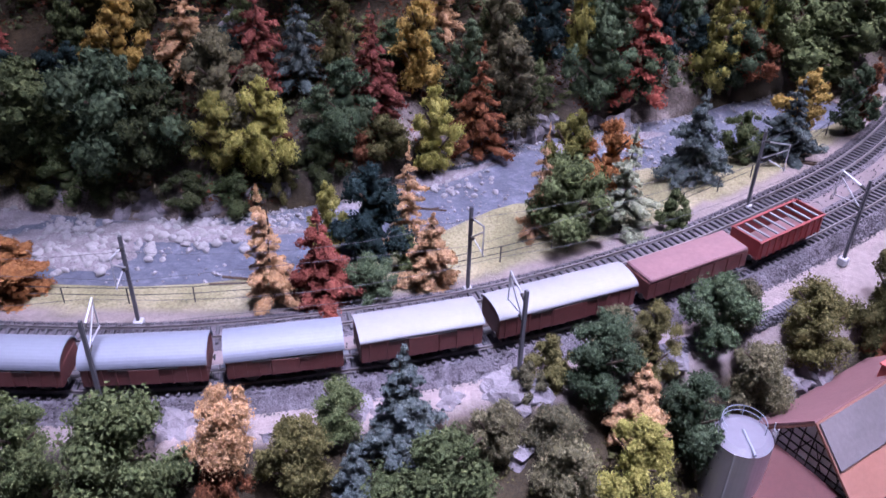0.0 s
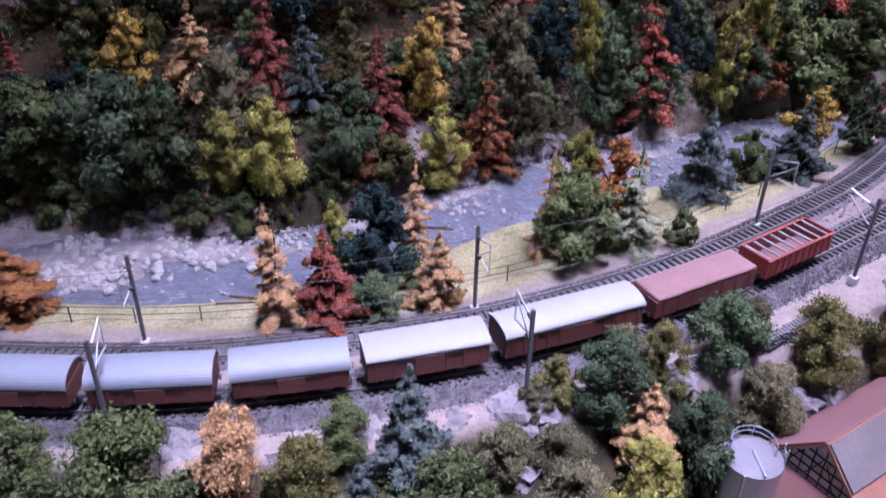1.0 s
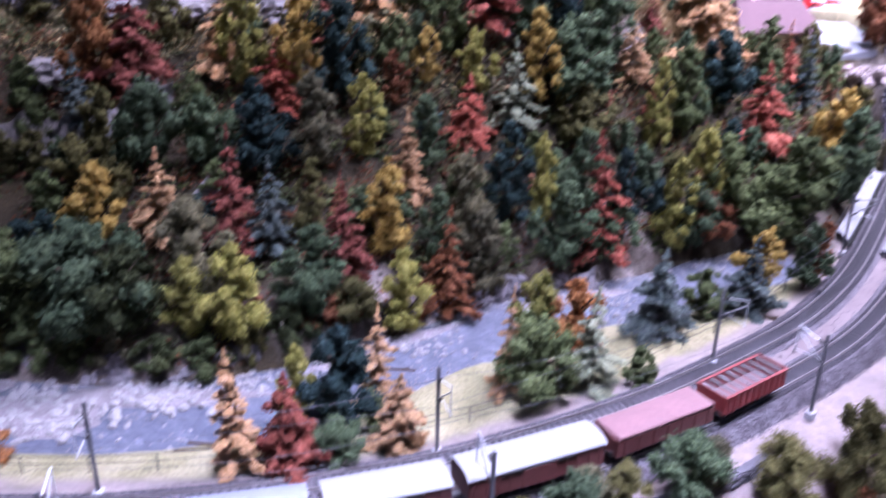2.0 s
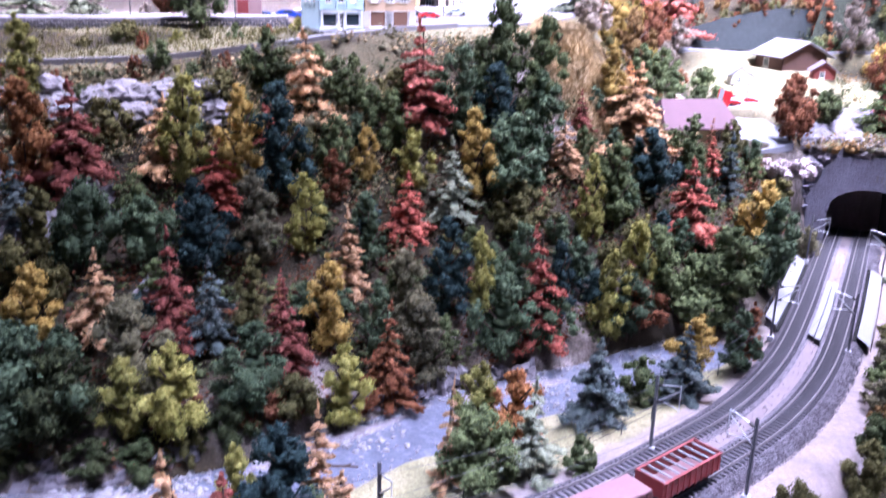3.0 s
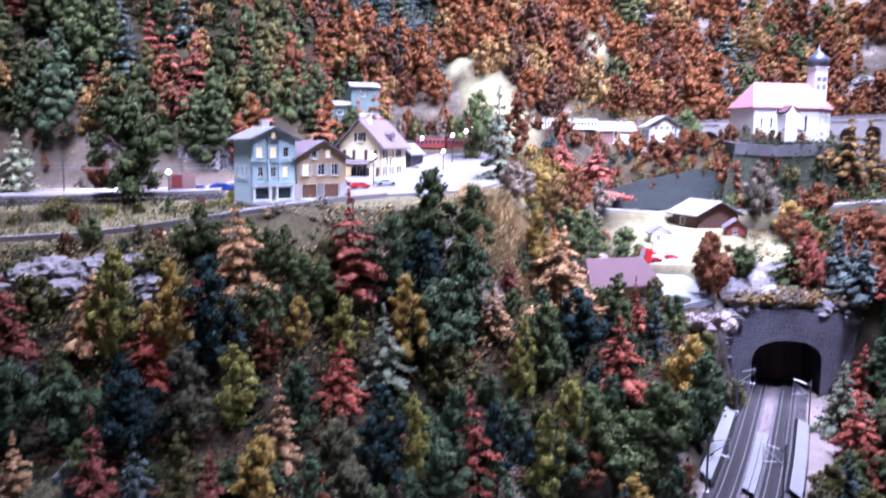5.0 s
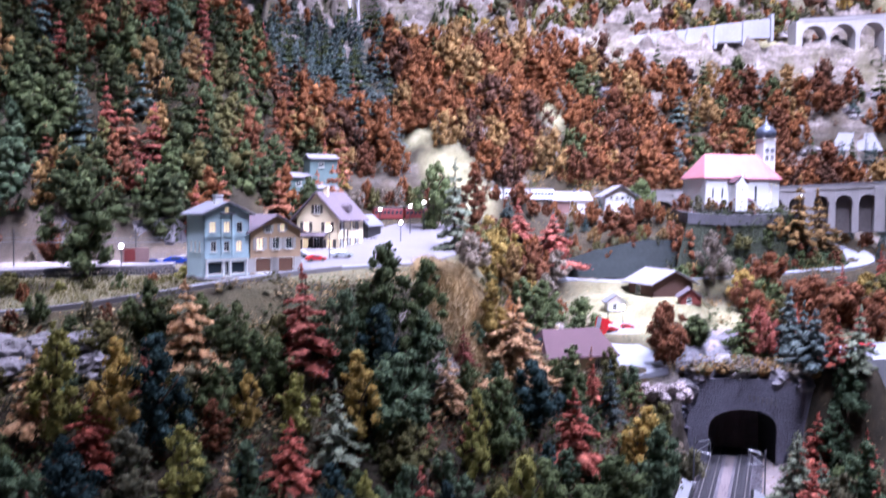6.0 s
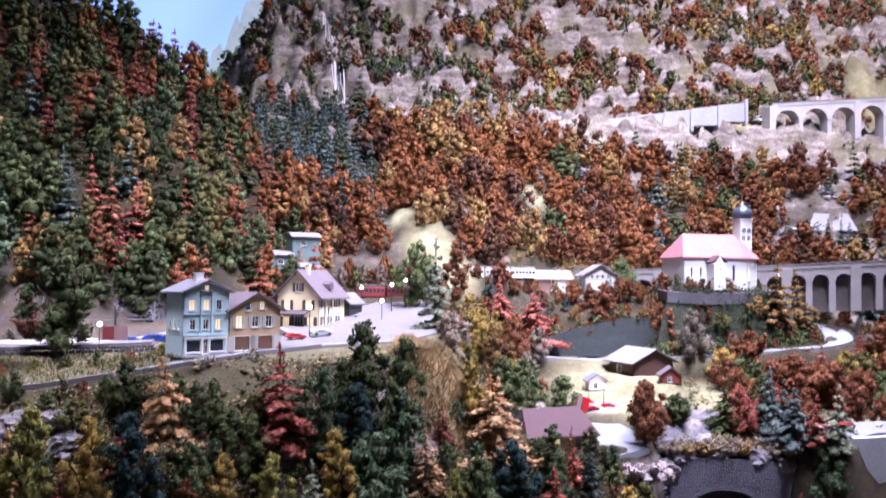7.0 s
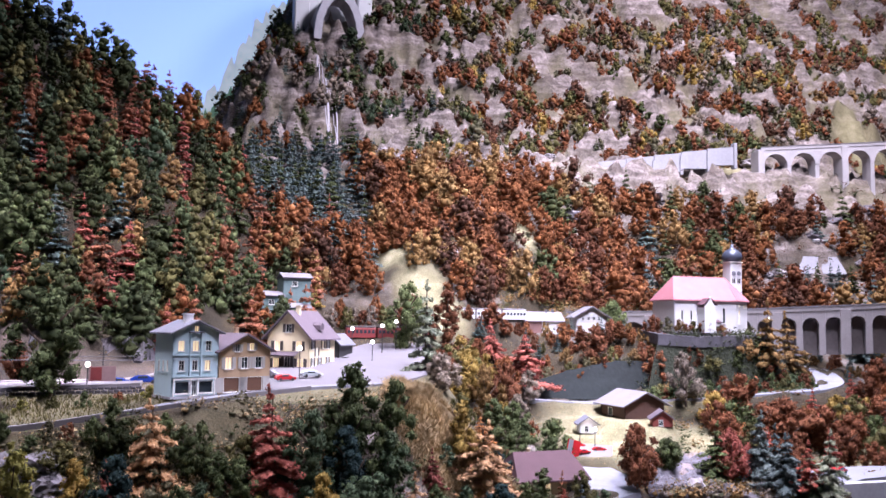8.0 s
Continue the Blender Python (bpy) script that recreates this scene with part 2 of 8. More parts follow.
def section(x, *profile):
    SECTIONS.append((x, [p[0] for p in profile], [p[1] for p in profile]))


section(-1.3, (0, -.14), (.3, -.12), (.47, -.03), (.49, -.006), (.65, -.006), (.70, -.008), (.73, -.03), (.85, -.03), (.88, 0), (1.2, .25), (1.35, .31), (1.75, .39), (1.8, .5), (2.4, 1.5), (2.8, 1.0), (5, .6))
section(-.6, (0, -.12), (.3, -.10), (.415, -.02), (.43, -.006), (.56, -.006), (.60, -.008), (.63, -.03), (.75, -.03), (.78, 0), (.9, .08), (1.1, .23), (1.22, .30), (1.3, .315), (1.38, .33), (1.45, .365), (1.75, .385), (1.8, .5), (2.4, 1.33), (2.8, 1.0), (5, .6))
section(-.3, (0, -.12), (.3, -.08), (.40, -.02), (.415, -.006), (.55, -.006), (.60, -.008), (.625, -.03), (.72, -.03), (.745, 0), (.85, .06), (1.0, .14), (1.15, .25), (1.25, .318), (1.3, .33), (1.42, .36), (1.46, .375), (1.72, .385), (1.78, .46), (2.4, 1.17), (2.8, .95), (5, .6))
section(-.1, (0, -.12), (.3, -.08), (.43, -.02), (.445, -.006), (.575, -.006), (.63, -.008), (.65, -.03), (.76, -.03), (.79, 0), (.9, .06), (1.05, .15), (1.17, .27), (1.25, .34), (1.29, .358), (1.36, .375), (1.7, .385), (1.8, .43), (2.35, 1.02), (2.7, .9), (3.2, .95), (3.6, 1.33), (4.2, 1.45), (5, 1.2))
section(.1, (0, -.12), (.3, -.08), (.48, -.02), (.495, -.006), (.645, -.006), (.76, -.008), (.79, -.03), (.90, -.03), (.93, 0), (1.05, .08), (1.15, .18), (1.24, .29), (1.3, .355), (1.4, .38), (1.6, .388), (1.8, .405), (2.1, .45), (2.2, .52), (2.5, .86), (2.8, .95), (3.2, 1.1), (3.6, 1.62), (4.2, 1.9), (5, 1.9))
section(.25, (0, -.13), (.30, -.125), (.475, -.115), (.54, -.02), (.565, -.006), (.735, -.006), (.85, -.008), (.88, -.03), (.97, -.03), (1.0, 0), (1.08, .06), (1.2, .16), (1.29, .28), (1.34, .365), (1.42, .388), (1.5, .388), (1.8, .41), (2.15, .455), (2.25, .53), (2.7, .88), (3.0, 1.0), (3.2, 1.1), (3.6, 1.6), (4.2, 2.2), (5, 2.4))
section(.4, (0, -.13), (.4, -.125), (.56, -.115), (.63, -.02), (.655, -.006), (.85, -.006), (.95, -.01), (.98, -.03), (1.05, -.03), (1.07, 0), (1.15, .06), (1.28, .15), (1.36, .24), (1.42, .31), (1.5, .35), (1.7, .39), (2.1, .45), (2.25, .53), (2.7, .90), (3.0, 1.04), (3.15, 1.08), (3.6, 1.6), (4.2, 2.3), (5, 2.7))
section(.55, (0, -.13), (.45, -.12), (.68, -.08), (.77, -.02), (.79, -.006), (1.015, -.006), (1.06, -.03), (1.10, -.02), (1.14, .02), (1.25, .08), (1.38, .17), (1.5, .22), (1.6, .25), (1.8, .32), (2.0, .38), (2.15, .45), (2.25, .56), (2.7, .93), (3.0, 1.06), (3.15, 1.09), (3.6, 1.6), (4.2, 2.4), (5, 2.9))
section(.7, (0, -.12), (.6, -.08), (.95, -.03), (.98, -.006), (1.23, -.006), (1.27, 0), (1.33, .05), (1.42, .14), (1.48, .18), (1.6, .195), (1.75, .235), (1.9, .28), (2.1, .38), (2.2, .48), (2.35, .60), (2.75, .96), (3.0, 1.08), (3.15, 1.10), (3.6, 1.6), (4.2, 2.4), (5, 3.0))
section(.83, (0, -.12), (.7, -.08), (1.13, -.03), (1.17, -.006), (1.42, -.006), (1.46, .06), (1.5, .165), (1.6, .20), (1.8, .265), (1.95, .30), (2.05, .35), (2.15, .44), (2.3, .5), (2.5, .65), (2.8, .98), (3.0, 1.09), (3.15, 1.11), (3.6, 1.6), (4.2, 2.4), (5, 3.0))
section(1.04, (0, -.12), (.8, -.08), (1.38, -.03), (1.4, -.006), (1.455, .0), (1.47, .06), (1.5, .165), (1.6, .2), (1.8, .26), (1.95, .29), (2.03, .36), (2.10, .47), (2.3, .485), (2.6, .65), (2.9, 1.02), (3.0, 1.10), (3.2, 1.13), (3.6, 1.6), (4.2, 2.4), (5, 3.0))
section(1.3, (0, -.12), (1.0, -.06), (1.28, 0), (1.36, .1), (1.42, .185), (1.7, .2), (1.8, .24), (1.95, .29), (2.0, .37), (2.08, .46), (2.3, .485), (2.6, .65), (2.9, 1.0), (3.0, 1.12), (3.2, 1.15), (3.6, 1.6), (4.2, 2.4), (5, 3.0))
section(1.8, (0, -.12), (1.0, -.05), (1.3, .1), (1.42, .185), (1.7, .2), (1.9, .28), (2.1, .38), (2.3, .46), (2.6, .62), (2.9, .95), (3.0, 1.1), (3.25, 1.17), (3.6, 1.6), (4.2, 2.4), (5, 3.0))
section(3.6, (0, -.12), (1.0, -.05), (1.3, .1), (1.42, .185), (1.7, .2), (1.9, .28), (2.1, .38), (2.3, .46), (2.6, .62), (2.9, .90), (3.0, 1.1), (3.3, 1.25), (3.6, 1.6), (4.2, 2.4), (5, 3.0))


def smooth_line(points, n=14):
    """Catmull-Rom through plan points, as an array of n steps a span."""
    p = np.array([points[0], *points, points[-1]], float)
    out = []
    for a, b, c, d in zip(p, p[1:], p[2:], p[3:]):
        for u in np.linspace(0, 1, n, endpoint=False):
            out.append(0.5 * (2 * b + (c - a) * u + (2 * a - 5 * b + 4 * c - d) * u * u + (3 * b - a - 3 * c + d) * u ** 3))
    out.append(p[-1])
    return np.array(out)


def shifted(line, offset):
    """The line moved to its left (away from the eye) by offset."""
    t = np.gradient(line, axis=0)
    t /= np.linalg.norm(t, axis=1)[:, None]
    return line + offset * np.stack([-t[:, 1], t[:, 0]], 1)


def beside(line, x, y):
    """Distance of a plan point from a line: plus on its left, minus on its right."""
    d = line - (x, y)
    i = int((d * d).sum(1).argmin())
    j = min(max(i, 1), len(line) - 2)
    t = line[j + 1] - line[j - 1]
    t = t / np.linalg.norm(t)
    w = np.array((x, y)) - line[j]
    far = np.hypot(*d[i])
    side = t[0] * w[1] - t[1] * w[0]
    return math.copysign(far, side)


TRACK = smooth_line(BACK_TRACK)
FRONT = shifted(TRACK, -0.057)
RIVER = smooth_line([(-1.3, .79), (-.6, .705), (-.4, .682), (-.25, .676), (-.1, .720), (0.02, .802), (.12, .873), (.22, .918), (.33, .965), (.43, 1.015), (.52, 1.07)])


def sections_at(x, y):
    for (x0, y0, z0), (x1, y1, z1) in zip(SECTIONS, SECTIONS[1:]):
        if x <= x1 or x1 == SECTIONS[-1][0]:
            f = min(1.0, max(0.0, (x - x0) / (x1 - x0)))
            return float(np.interp(y, y0, z0)) * (1 - f) + float(np.interp(y, y1, z1)) * f


ROADS = {
    "village": (0.032, [(-0.9, 1.270, .318), (-0.6, 1.280, .325), (-.3, 1.295, .340), (-.15, 1.303, .359), (-.055, 1.323, .372), (.045, 1.388, .381), (.155, 1.475, .386), (.30, 1.525, .390)]),
    "lane": (0.070, [(.60, 1.98, .345), (.72, 1.99, .322), (.90, 1.985, .310), (1.06, 1.965, .319), (1.2, 1.945, .327), (1.36, 1.937, .338), (1.50, 1.94, .347), (1.60, 2.0, .36), (1.62, 2.08, .39), (1.56, 2.12, .405), (1.49, 2.12, .41)]),
    "street": (0.12, [(1.16, 1.46, .20), (1.24, 1.50, .205), (1.36, 1.52, .205), (1.6, 1.50, .21), (1.9, 1.48, .21)]),
}
# level building plots: x, y, z, radius
PLOTS = [(0.01, 1.40, .382, .09), (0.10, 1.46, .384, .07), (0.16, 1.83, .402, .10), (0.29, 1.95, .424, .05), (0.14, 2.10, .450, .08), (0.92, 1.88, .290, .09), (0.975, 1.77, .281, .04), (0.63, 1.55, .178, .09),
         (0.82, 1.82, .260, .03), (0.88, 2.31, .476, .07), (1.02, 2.29, .486, .06), (1.27, 2.08, .480, .13), (0.74, 1.55, .192, .07), (0.79, 1.71, .228, .05), (0.30, 1.75, .398, .14), (-0.2, 1.51, .378, .05), (-0.35, 1.50, .376, .05)]
GRADED = []
for width, points in ROADS.values():
    line = smooth_line([p[:2] for p in points], 8)
    zs = np.interp(np.linspace(0, len(points) - 1, len(line)), np.arange(len(points)), [p[2] for p in points])
    GRADED.append((width, line, zs, line.min(0) - 0.1, line.max(0) + 0.1))


def relief(x, y):
    """Height of the modelled ground, without its fine roughness."""
    z = sections_at(x, y)
    if y > 1.1:
        for px, py, pz, pr in PLOTS:
            d = math.hypot(x - px, y - py)
            if d < pr * 1.5:
                z += (pz - z) * min(1.0, max(0.0, (1.5 - d / pr) / 0.5))
        for width, line, zs, low, high in GRADED:
            if low[0] < x < high[0] and low[1] < y < high[1]:
                d = np.hypot(line[:, 0] - x, line[:, 1] - y)
                i = int(d.argmin())
                k = float(np.interp(d[i], (width / 2 + 0.006, width / 2 + 0.035), (1, 0)))
                z += (float(zs[i]) - z) * k
    if y < 1.3 and x < 0.6:
        r = abs(beside(RIVER, x, y))
        z += (-0.030 - z) * float(np.interp(r, (0.042, 0.062), (1, 0)))
    if x < 1.2 and y < 1.60 + 0.35 * (0.95 - x):
        s = beside(TRACK, x, y)
        k = float(np.interp(s, (-0.16, -0.115, 0.04, 0.07), (0, 1, 1, 0)))
        z += (-0.006 - z) * k
    return z

# ---- ground, river, ballast, paths ----
from mathutils import bvhtree


def spread(a, b, step):
    return np.linspace(a, b, int(round((b - a) / step)) + 1)


def rough(x, y, z):
    """Fine unevenness of plaster and scatter; rocky on steep slopes, nearly none on the formation."""
    v = Vector((x * 9, y * 9, z * 9))
    a = noise.fractal(v, 1.0, 2.0, 4)
    r = noise.hetero_terrain(Vector((x * 16, y * 16, 0)), 0.9, 2.1, 4, 0.4)
    return a, r


XS = np.concatenate([spread(-1.6, -0.6, 0.03), spread(-0.6, 1.1, 0.011)[1:], spread(1.1, 4.2, 0.023)[1:]])
YS = np.concatenate([spread(-0.1, 0.35, 0.02), spread(0.35, 1.5, 0.011)[1:], spread(1.5, 2.4, 0.016)[1:], spread(2.4, 2.9, 0.03)[1:], spread(2.9, 4.3, 0.016)[1:], spread(4.3, 5.0, 0.035)[1:]])
MEADOW = [(0.57, 2.23, 0.09), (0.47, 2.44, 0.06), (0.53, 2.32, 0.10), (0.955, 2.70, 0.065), (0.90, 1.80, 0.22), (1.10, 1.72, 0.16), (2.85, 3.42, 0.16), (2.05, 3.15, 0.10), (1.5, 1.62, 0.22), (1.08, 1.60, 0.13)]


def build_ground():
    nx, ny = len(XS), len(YS)
    verts, zone = [], []
    for y in YS:
        for x in XS:
            z = relief(x, y)
            s = beside(TRACK, x, y) if y < 1.7 and x < 1.3 else 9.0
            wr = beside(RIVER, x, y) if y < 1.3 and x < 0.65 else 9.0
            w = abs(wr)
            a, r = rough(x, y, z)
            steep = abs(sections_at(x, y + 0.03) - sections_at(x, y - 0.03)) / 0.06
            calm = float(np.interp(s, (-0.16, -0.12, 0.05, 0.12), (1, 0, 0, 0.35))) if abs(s) < 1 else 1.0
            ridge = abs(noise.noise(Vector((x * 7, y * 7, z * 3)))) + 0.5 * abs(noise.noise(Vector((x * 17, y * 17, z * 7)))) if y > 2.9 else 0.0
            amount = 0.004 + 0.02 * min(1.0, steep * 0.8)
            if y > 2.9:
                amount = 0.085
            if w < 0.06:
                calm *= 0.3
            if 1.2 < y < 1.56 and x < 0.34 and np.hypot(GRADED[0][1][:, 0] - x, GRADED[0][1][:, 1] - y).min() < 0.032:
                calm *= 0.08
            if 1.3 < y < 2.2 and steep < 0.35:
                calm *= 0.12
            z += calm * amount * (a + (0.6 * r - 0.4 if steep > 0.45 else 0) + (0.5 * ridge if y > 2.9 else 0))
            if y > 2.95:
                # tilted strata: ledges that step back one above the other
                layer = (z + 0.12 * x + 0.05 * a) / 0.075
                f = layer - math.floor(layer)
                z += 0.075 * (f ** 2.6 - f) * 0.75 * min(1.0, (y - 2.95) / 0.2)
            grass = rock = sand = 0.0
            if 0.03 < s < 0.3 and wr < -0.04 and y < 1.1 and x < 0.55 and relief(x, y) < 0.01:
                grass = min(1.0, max(0.0, (w - 0.047) / 0.012)) * min(1.0, max(0.0, (s - 0.030) / 0.008))
                sand = float(np.interp(s + 0.008 * a, (0.037, 0.044), (1, 0)))
            if w < 0.068:
                rock = float(np.interp(w, (0.045, 0.062), (1, 0)))
            if 0.045 < wr < 0.13:
                rock = max(0.0, 0.25 + a)
            if -0.19 < s < 0.045:
                edge = float(np.interp(x, (-0.1, 0.12, 0.3), (-0.112, -0.118, -0.145)))
                sand = float(np.interp(s + 0.012 * a, (edge - 0.012, edge, 0.038, 0.043), (0, 1, 1, 0.2)))
            for mx, my, mr in MEADOW:
                grass = max(grass, min(1.0, max(0.0, 1.6 - 1.6 * math.hypot(x - mx, y - my) / mr)))
            if y > 1.0 and grass < 0.2:
                if 0.3 < z < 0.42 and steep < 0.3:
                    grass = 0.4
                if steep > 1.2 and a > 0.0:
                    rock = min(0.9, 0.5 + a)
                if y > 2.85:
                    rock = min(1.0, max(0.0, 0.7 + 0.9 * a))
                    grass = 0.3 if a > 0 else 0.6
                elif 2.35 < y and x > 1.0:
                    rock = max(0.0, min(0.7, 0.35 + 0.8 * a))
                elif y > 1.7 and x > 0.2 and a > 0.25 and not (0.95 < x < 1.7 and y < 2.25):
                    rock = 0.6
            if 1.7 < y < 2.42 and x < 0.62:
                rock *= 0.3
            if x < 0.12 and 1.10 < y < 1.27 + 0.3 * max(0.0, x + 0.1):
                grass = max(grass, 0.22 * float(np.interp(y + 0.06 * a, (1.12, 1.2), (0, 1))))
            if x < 0.04 and 1.47 < y < 1.80:
                sand = max(sand, 0.3 * float(np.interp(y + 0.03 * a, (1.47, 1.5, 1.74, 1.8), (0, 1, 1, 0))))
            verts.append((x, y, z))
            zone.append((grass, rock, sand, 1.0))
    faces = [(j * nx + i, j * nx + i + 1, (j + 1) * nx + i + 1, (j + 1) * nx + i) for j in range(ny - 1) for i in range(nx - 1)]
    mesh = bpy.data.meshes.new("ground")
    mesh.from_pydata(verts, [], faces)
    layer = mesh.color_attributes.new("zone", "FLOAT_COLOR", "POINT")
    layer.data.foreach_set("color", np.array(zone, np.float32).ravel())
    ob = link("ground", mesh, GROUND, smooth=True)
    return tagged(ob, "modelled landscape of plaster, earth, flock grass and bare rock", "ground", kind="structure")


ground = build_ground()


def z_at(x, y):
    return relief(x, y)


GROUNDTREE = bvhtree.BVHTree.FromPolygons([v.co for v in ground.data.vertices], [p.vertices for p in ground.data.polygons])


def surface(x, y):
    """Height of the finished ground, with its roughness."""
    hit = GROUNDTREE.ray_cast(Vector((x, y, 5)), Vector((0, 0, -1)))[0]
    return hit.z if hit else relief(x, y)


def water_material():
    m, t, b = nodes_of("river_water", 0.3)
    c = ramp(t, noise_out(t, 75, 8, 0.72), [(0.34, (0.055, 0.062, 0.090)), (0.56, (0.105, 0.113, 0.150)), (0.76, (0.25, 0.26, 0.31))])
    t.links.new(c, b.inputs["Base Color"])
    bump(t, b, noise_out(t, 150, 5, 0.65), 0.35, 0.003)
    return m


WATER = water_material()
STONE = plain("river_stone", (0.31, 0.295, 0.31), 0.85, vary=0.4, scale=120, relief=0.5)
lefts, rights = shifted(RIVER, 0.058), shifted(RIVER, -0.058)
river = ribbon("water", [(*p, -0.0225) for p in lefts], [(*p, -0.0225) for p in rights], WATER)
tagged(river, "shallow blue-grey river with white ripples", "water", kind="structure")


def river_stones():
    def place(rng, n):
        out = []
        while len(out) < n:
            k = rng.randint(8, len(RIVER) - 1)
            p = RIVER[k] + rng.randn(2) * (0.012, 0.006)
            side = rng.choice((-1, 1, 1, 1))
            t = RIVER[k + 1] - RIVER[k - 1] if k + 1 < len(RIVER) else RIVER[k] - RIVER[k - 1]
            t = t / np.linalg.norm(t)
            heap = noise.noise(Vector((p[0] * 14, side * 3.0, 1.0)))
            off = side * (0.03 + 0.028 * rng.rand()) if heap < 0.05 else side * 0.06 * rng.rand()
            if p[0] < -0.3:
                off = 0.055 - 0.085 * rng.rand()
            out.append((p[0] - t[1] * off, p[1] + t[0] * off, -0.0225 + 0.002 * rng.rand()))
        return np.array(out)

    v, f = lumps(3000, place, lambda g, n: 0.0007 + 0.0022 * g.rand(n) ** 3, 5, 0.75)
    ob = link("river_stones", tri_mesh("river_stones", v, f), STONE)
    tagged(ob, "pale grey pebbles lying in the river bed", "stones", kind="stuff")


river_stones()


GRAVEL = plain("river_gravel", (0.25, 0.225, 0.245), 0.95, vary=0.7, scale=190, relief=1.0, dist=0.003)


def gravel_bar(x, y, rx, ry, turn, seed):
    """A flat bank of gravel that just stands out of the water."""
    bm = bmesh.new()
    mid = bm.verts.new((0, 0, 0.0035))
    rings = []
    for j in range(1, 7):
        row = []
        for i in range(40):
            a = 2 * math.pi * i / 40
            k = j / 6 * (1 + 0.35 * noise.noise(Vector((math.cos(a) * 1.6, math.sin(a) * 1.6, seed))))
            row.append(bm.verts.new((rx * k * math.cos(a), ry * k * math.sin(a), 0.0035 * (1 - (j / 6) ** 2) - 0.0015 * (j == 6) + 0.0008 * noise.noise(Vector((i * 0.9, j * 1.3, seed))))))
        rings.append(row)
    for i in range(40):
        bm.faces.new((mid, rings[0][i], rings[0][(i + 1) % 40]))
        for r, q in zip(rings, rings[1:]):
            bm.faces.new((r[i], q[i], q[(i + 1) % 40], r[(i + 1) % 40]))
    ob = part("gravel_bar", bm, GRAVEL, None, smooth=True)
    ob.matrix_world = pose(x, y, -0.0225, 0, 0, turn)
    tagged(ob, "lilac-grey gravel bank in the shallow river", "gravel", "gravel banks")


gravel_bar(-0.355, 0.672, 0.085, 0.034, -8, 1.0)
gravel_bar(-0.25, 0.708, 0.12, 0.020, 2, 2.0)
gravel_bar(-0.47, 0.735, 0.09, 0.022, -10, 3.0)
gravel_bar(-0.03, 0.808, 0.11, 0.014, 34, 4.0)
gravel_bar(0.19, 0.928, 0.10, 0.016, 20, 5.0)


def stone_heap(count, seed, x, y, sx, sy, size, label):
    """Rounded pale boulders washed together, each one a piece of its own."""
    ob = thing("stone_heap", Matrix.Translation((x, y, -0.0225)), label, "stones", "stone heaps in the river")
    rng = np.random.RandomState(seed)
    shapes = []
    for i in range(6):
        v, f = lumps(1, lambda g, m: np.zeros((1, 3)), lambda g, m: np.ones(1), seed * 10 + i, 0.8, BALL)
        mesh = tri_mesh("stone", v, f)
        mesh.materials.append(STONE)
        shapes.append(mesh)
    for i in range(count):
        stone = new("stone", shapes[i % 6])
        r = size * rng.uniform(.45, 1.15)
        stone.parent = ob
        stone.matrix_local = Matrix.Translation((rng.randn() * sx, rng.randn() * sy, 0.35 * r)) @ pose(0, 0, 0, rng.uniform(-20, 20), rng.uniform(-20, 20), rng.uniform(0, 360)) @ Matrix.Diagonal((r, r * rng.uniform(.7, 1), r * .8, 1))
    return ob


stone_heap(95, 1, -0.245, 0.704, 0.028, 0.013, 0.0050, "heap of pale rounded boulders in the river")
stone_heap(110, 2, -0.335, 0.668, 0.034, 0.017, 0.0052, "heap of pale rounded boulders on the gravel bar")
stone_heap(40, 3, -0.362, 0.708, 0.016, 0.010, 0.0050, "few pale boulders on the gravel bar")
stone_heap(27, 4, -0.440, 0.742, 0.020, 0.008, 0.0046, "pale boulders beside the river bank")
stone_heap(80, 5, -0.165, 0.735, 0.032, 0.014, 0.0034, "small pale stones along the river bank")
stone_heap(80, 6, 0.00, 0.822, 0.034, 0.018, 0.0034, "pale stones along the river bank")
stone_heap(80, 7, 0.235, 0.925, 0.045, 0.022, 0.0034, "pale stones along the far river bank")

BALLAST = plain("ballast", (0.135, 0.120, 0.142), 0.95, vary=0.75, scale=260, relief=1.0, dist=0.002)
PATHSAND = plain("path_sand", (0.165, 0.132, 0.138), 0.95, vary=0.25, scale=90, relief=0.5)
RAIL = plain("rail", (0.24, 0.215, 0.225), 0.4, 0.7, vary=0.3)
SLEEPER = plain("sleeper", (0.062, 0.058, 0.070), 0.9, vary=0.35, scale=200)


def resample(line, step):
    d = np.concatenate([[0], np.cumsum(np.hypot(*np.diff(line, axis=0).T))])
    s = np.arange(0, d[-1], step)
    return np.stack([np.interp(s, d, line[:, 0]), np.interp(s, d, line[:, 1])], 1)


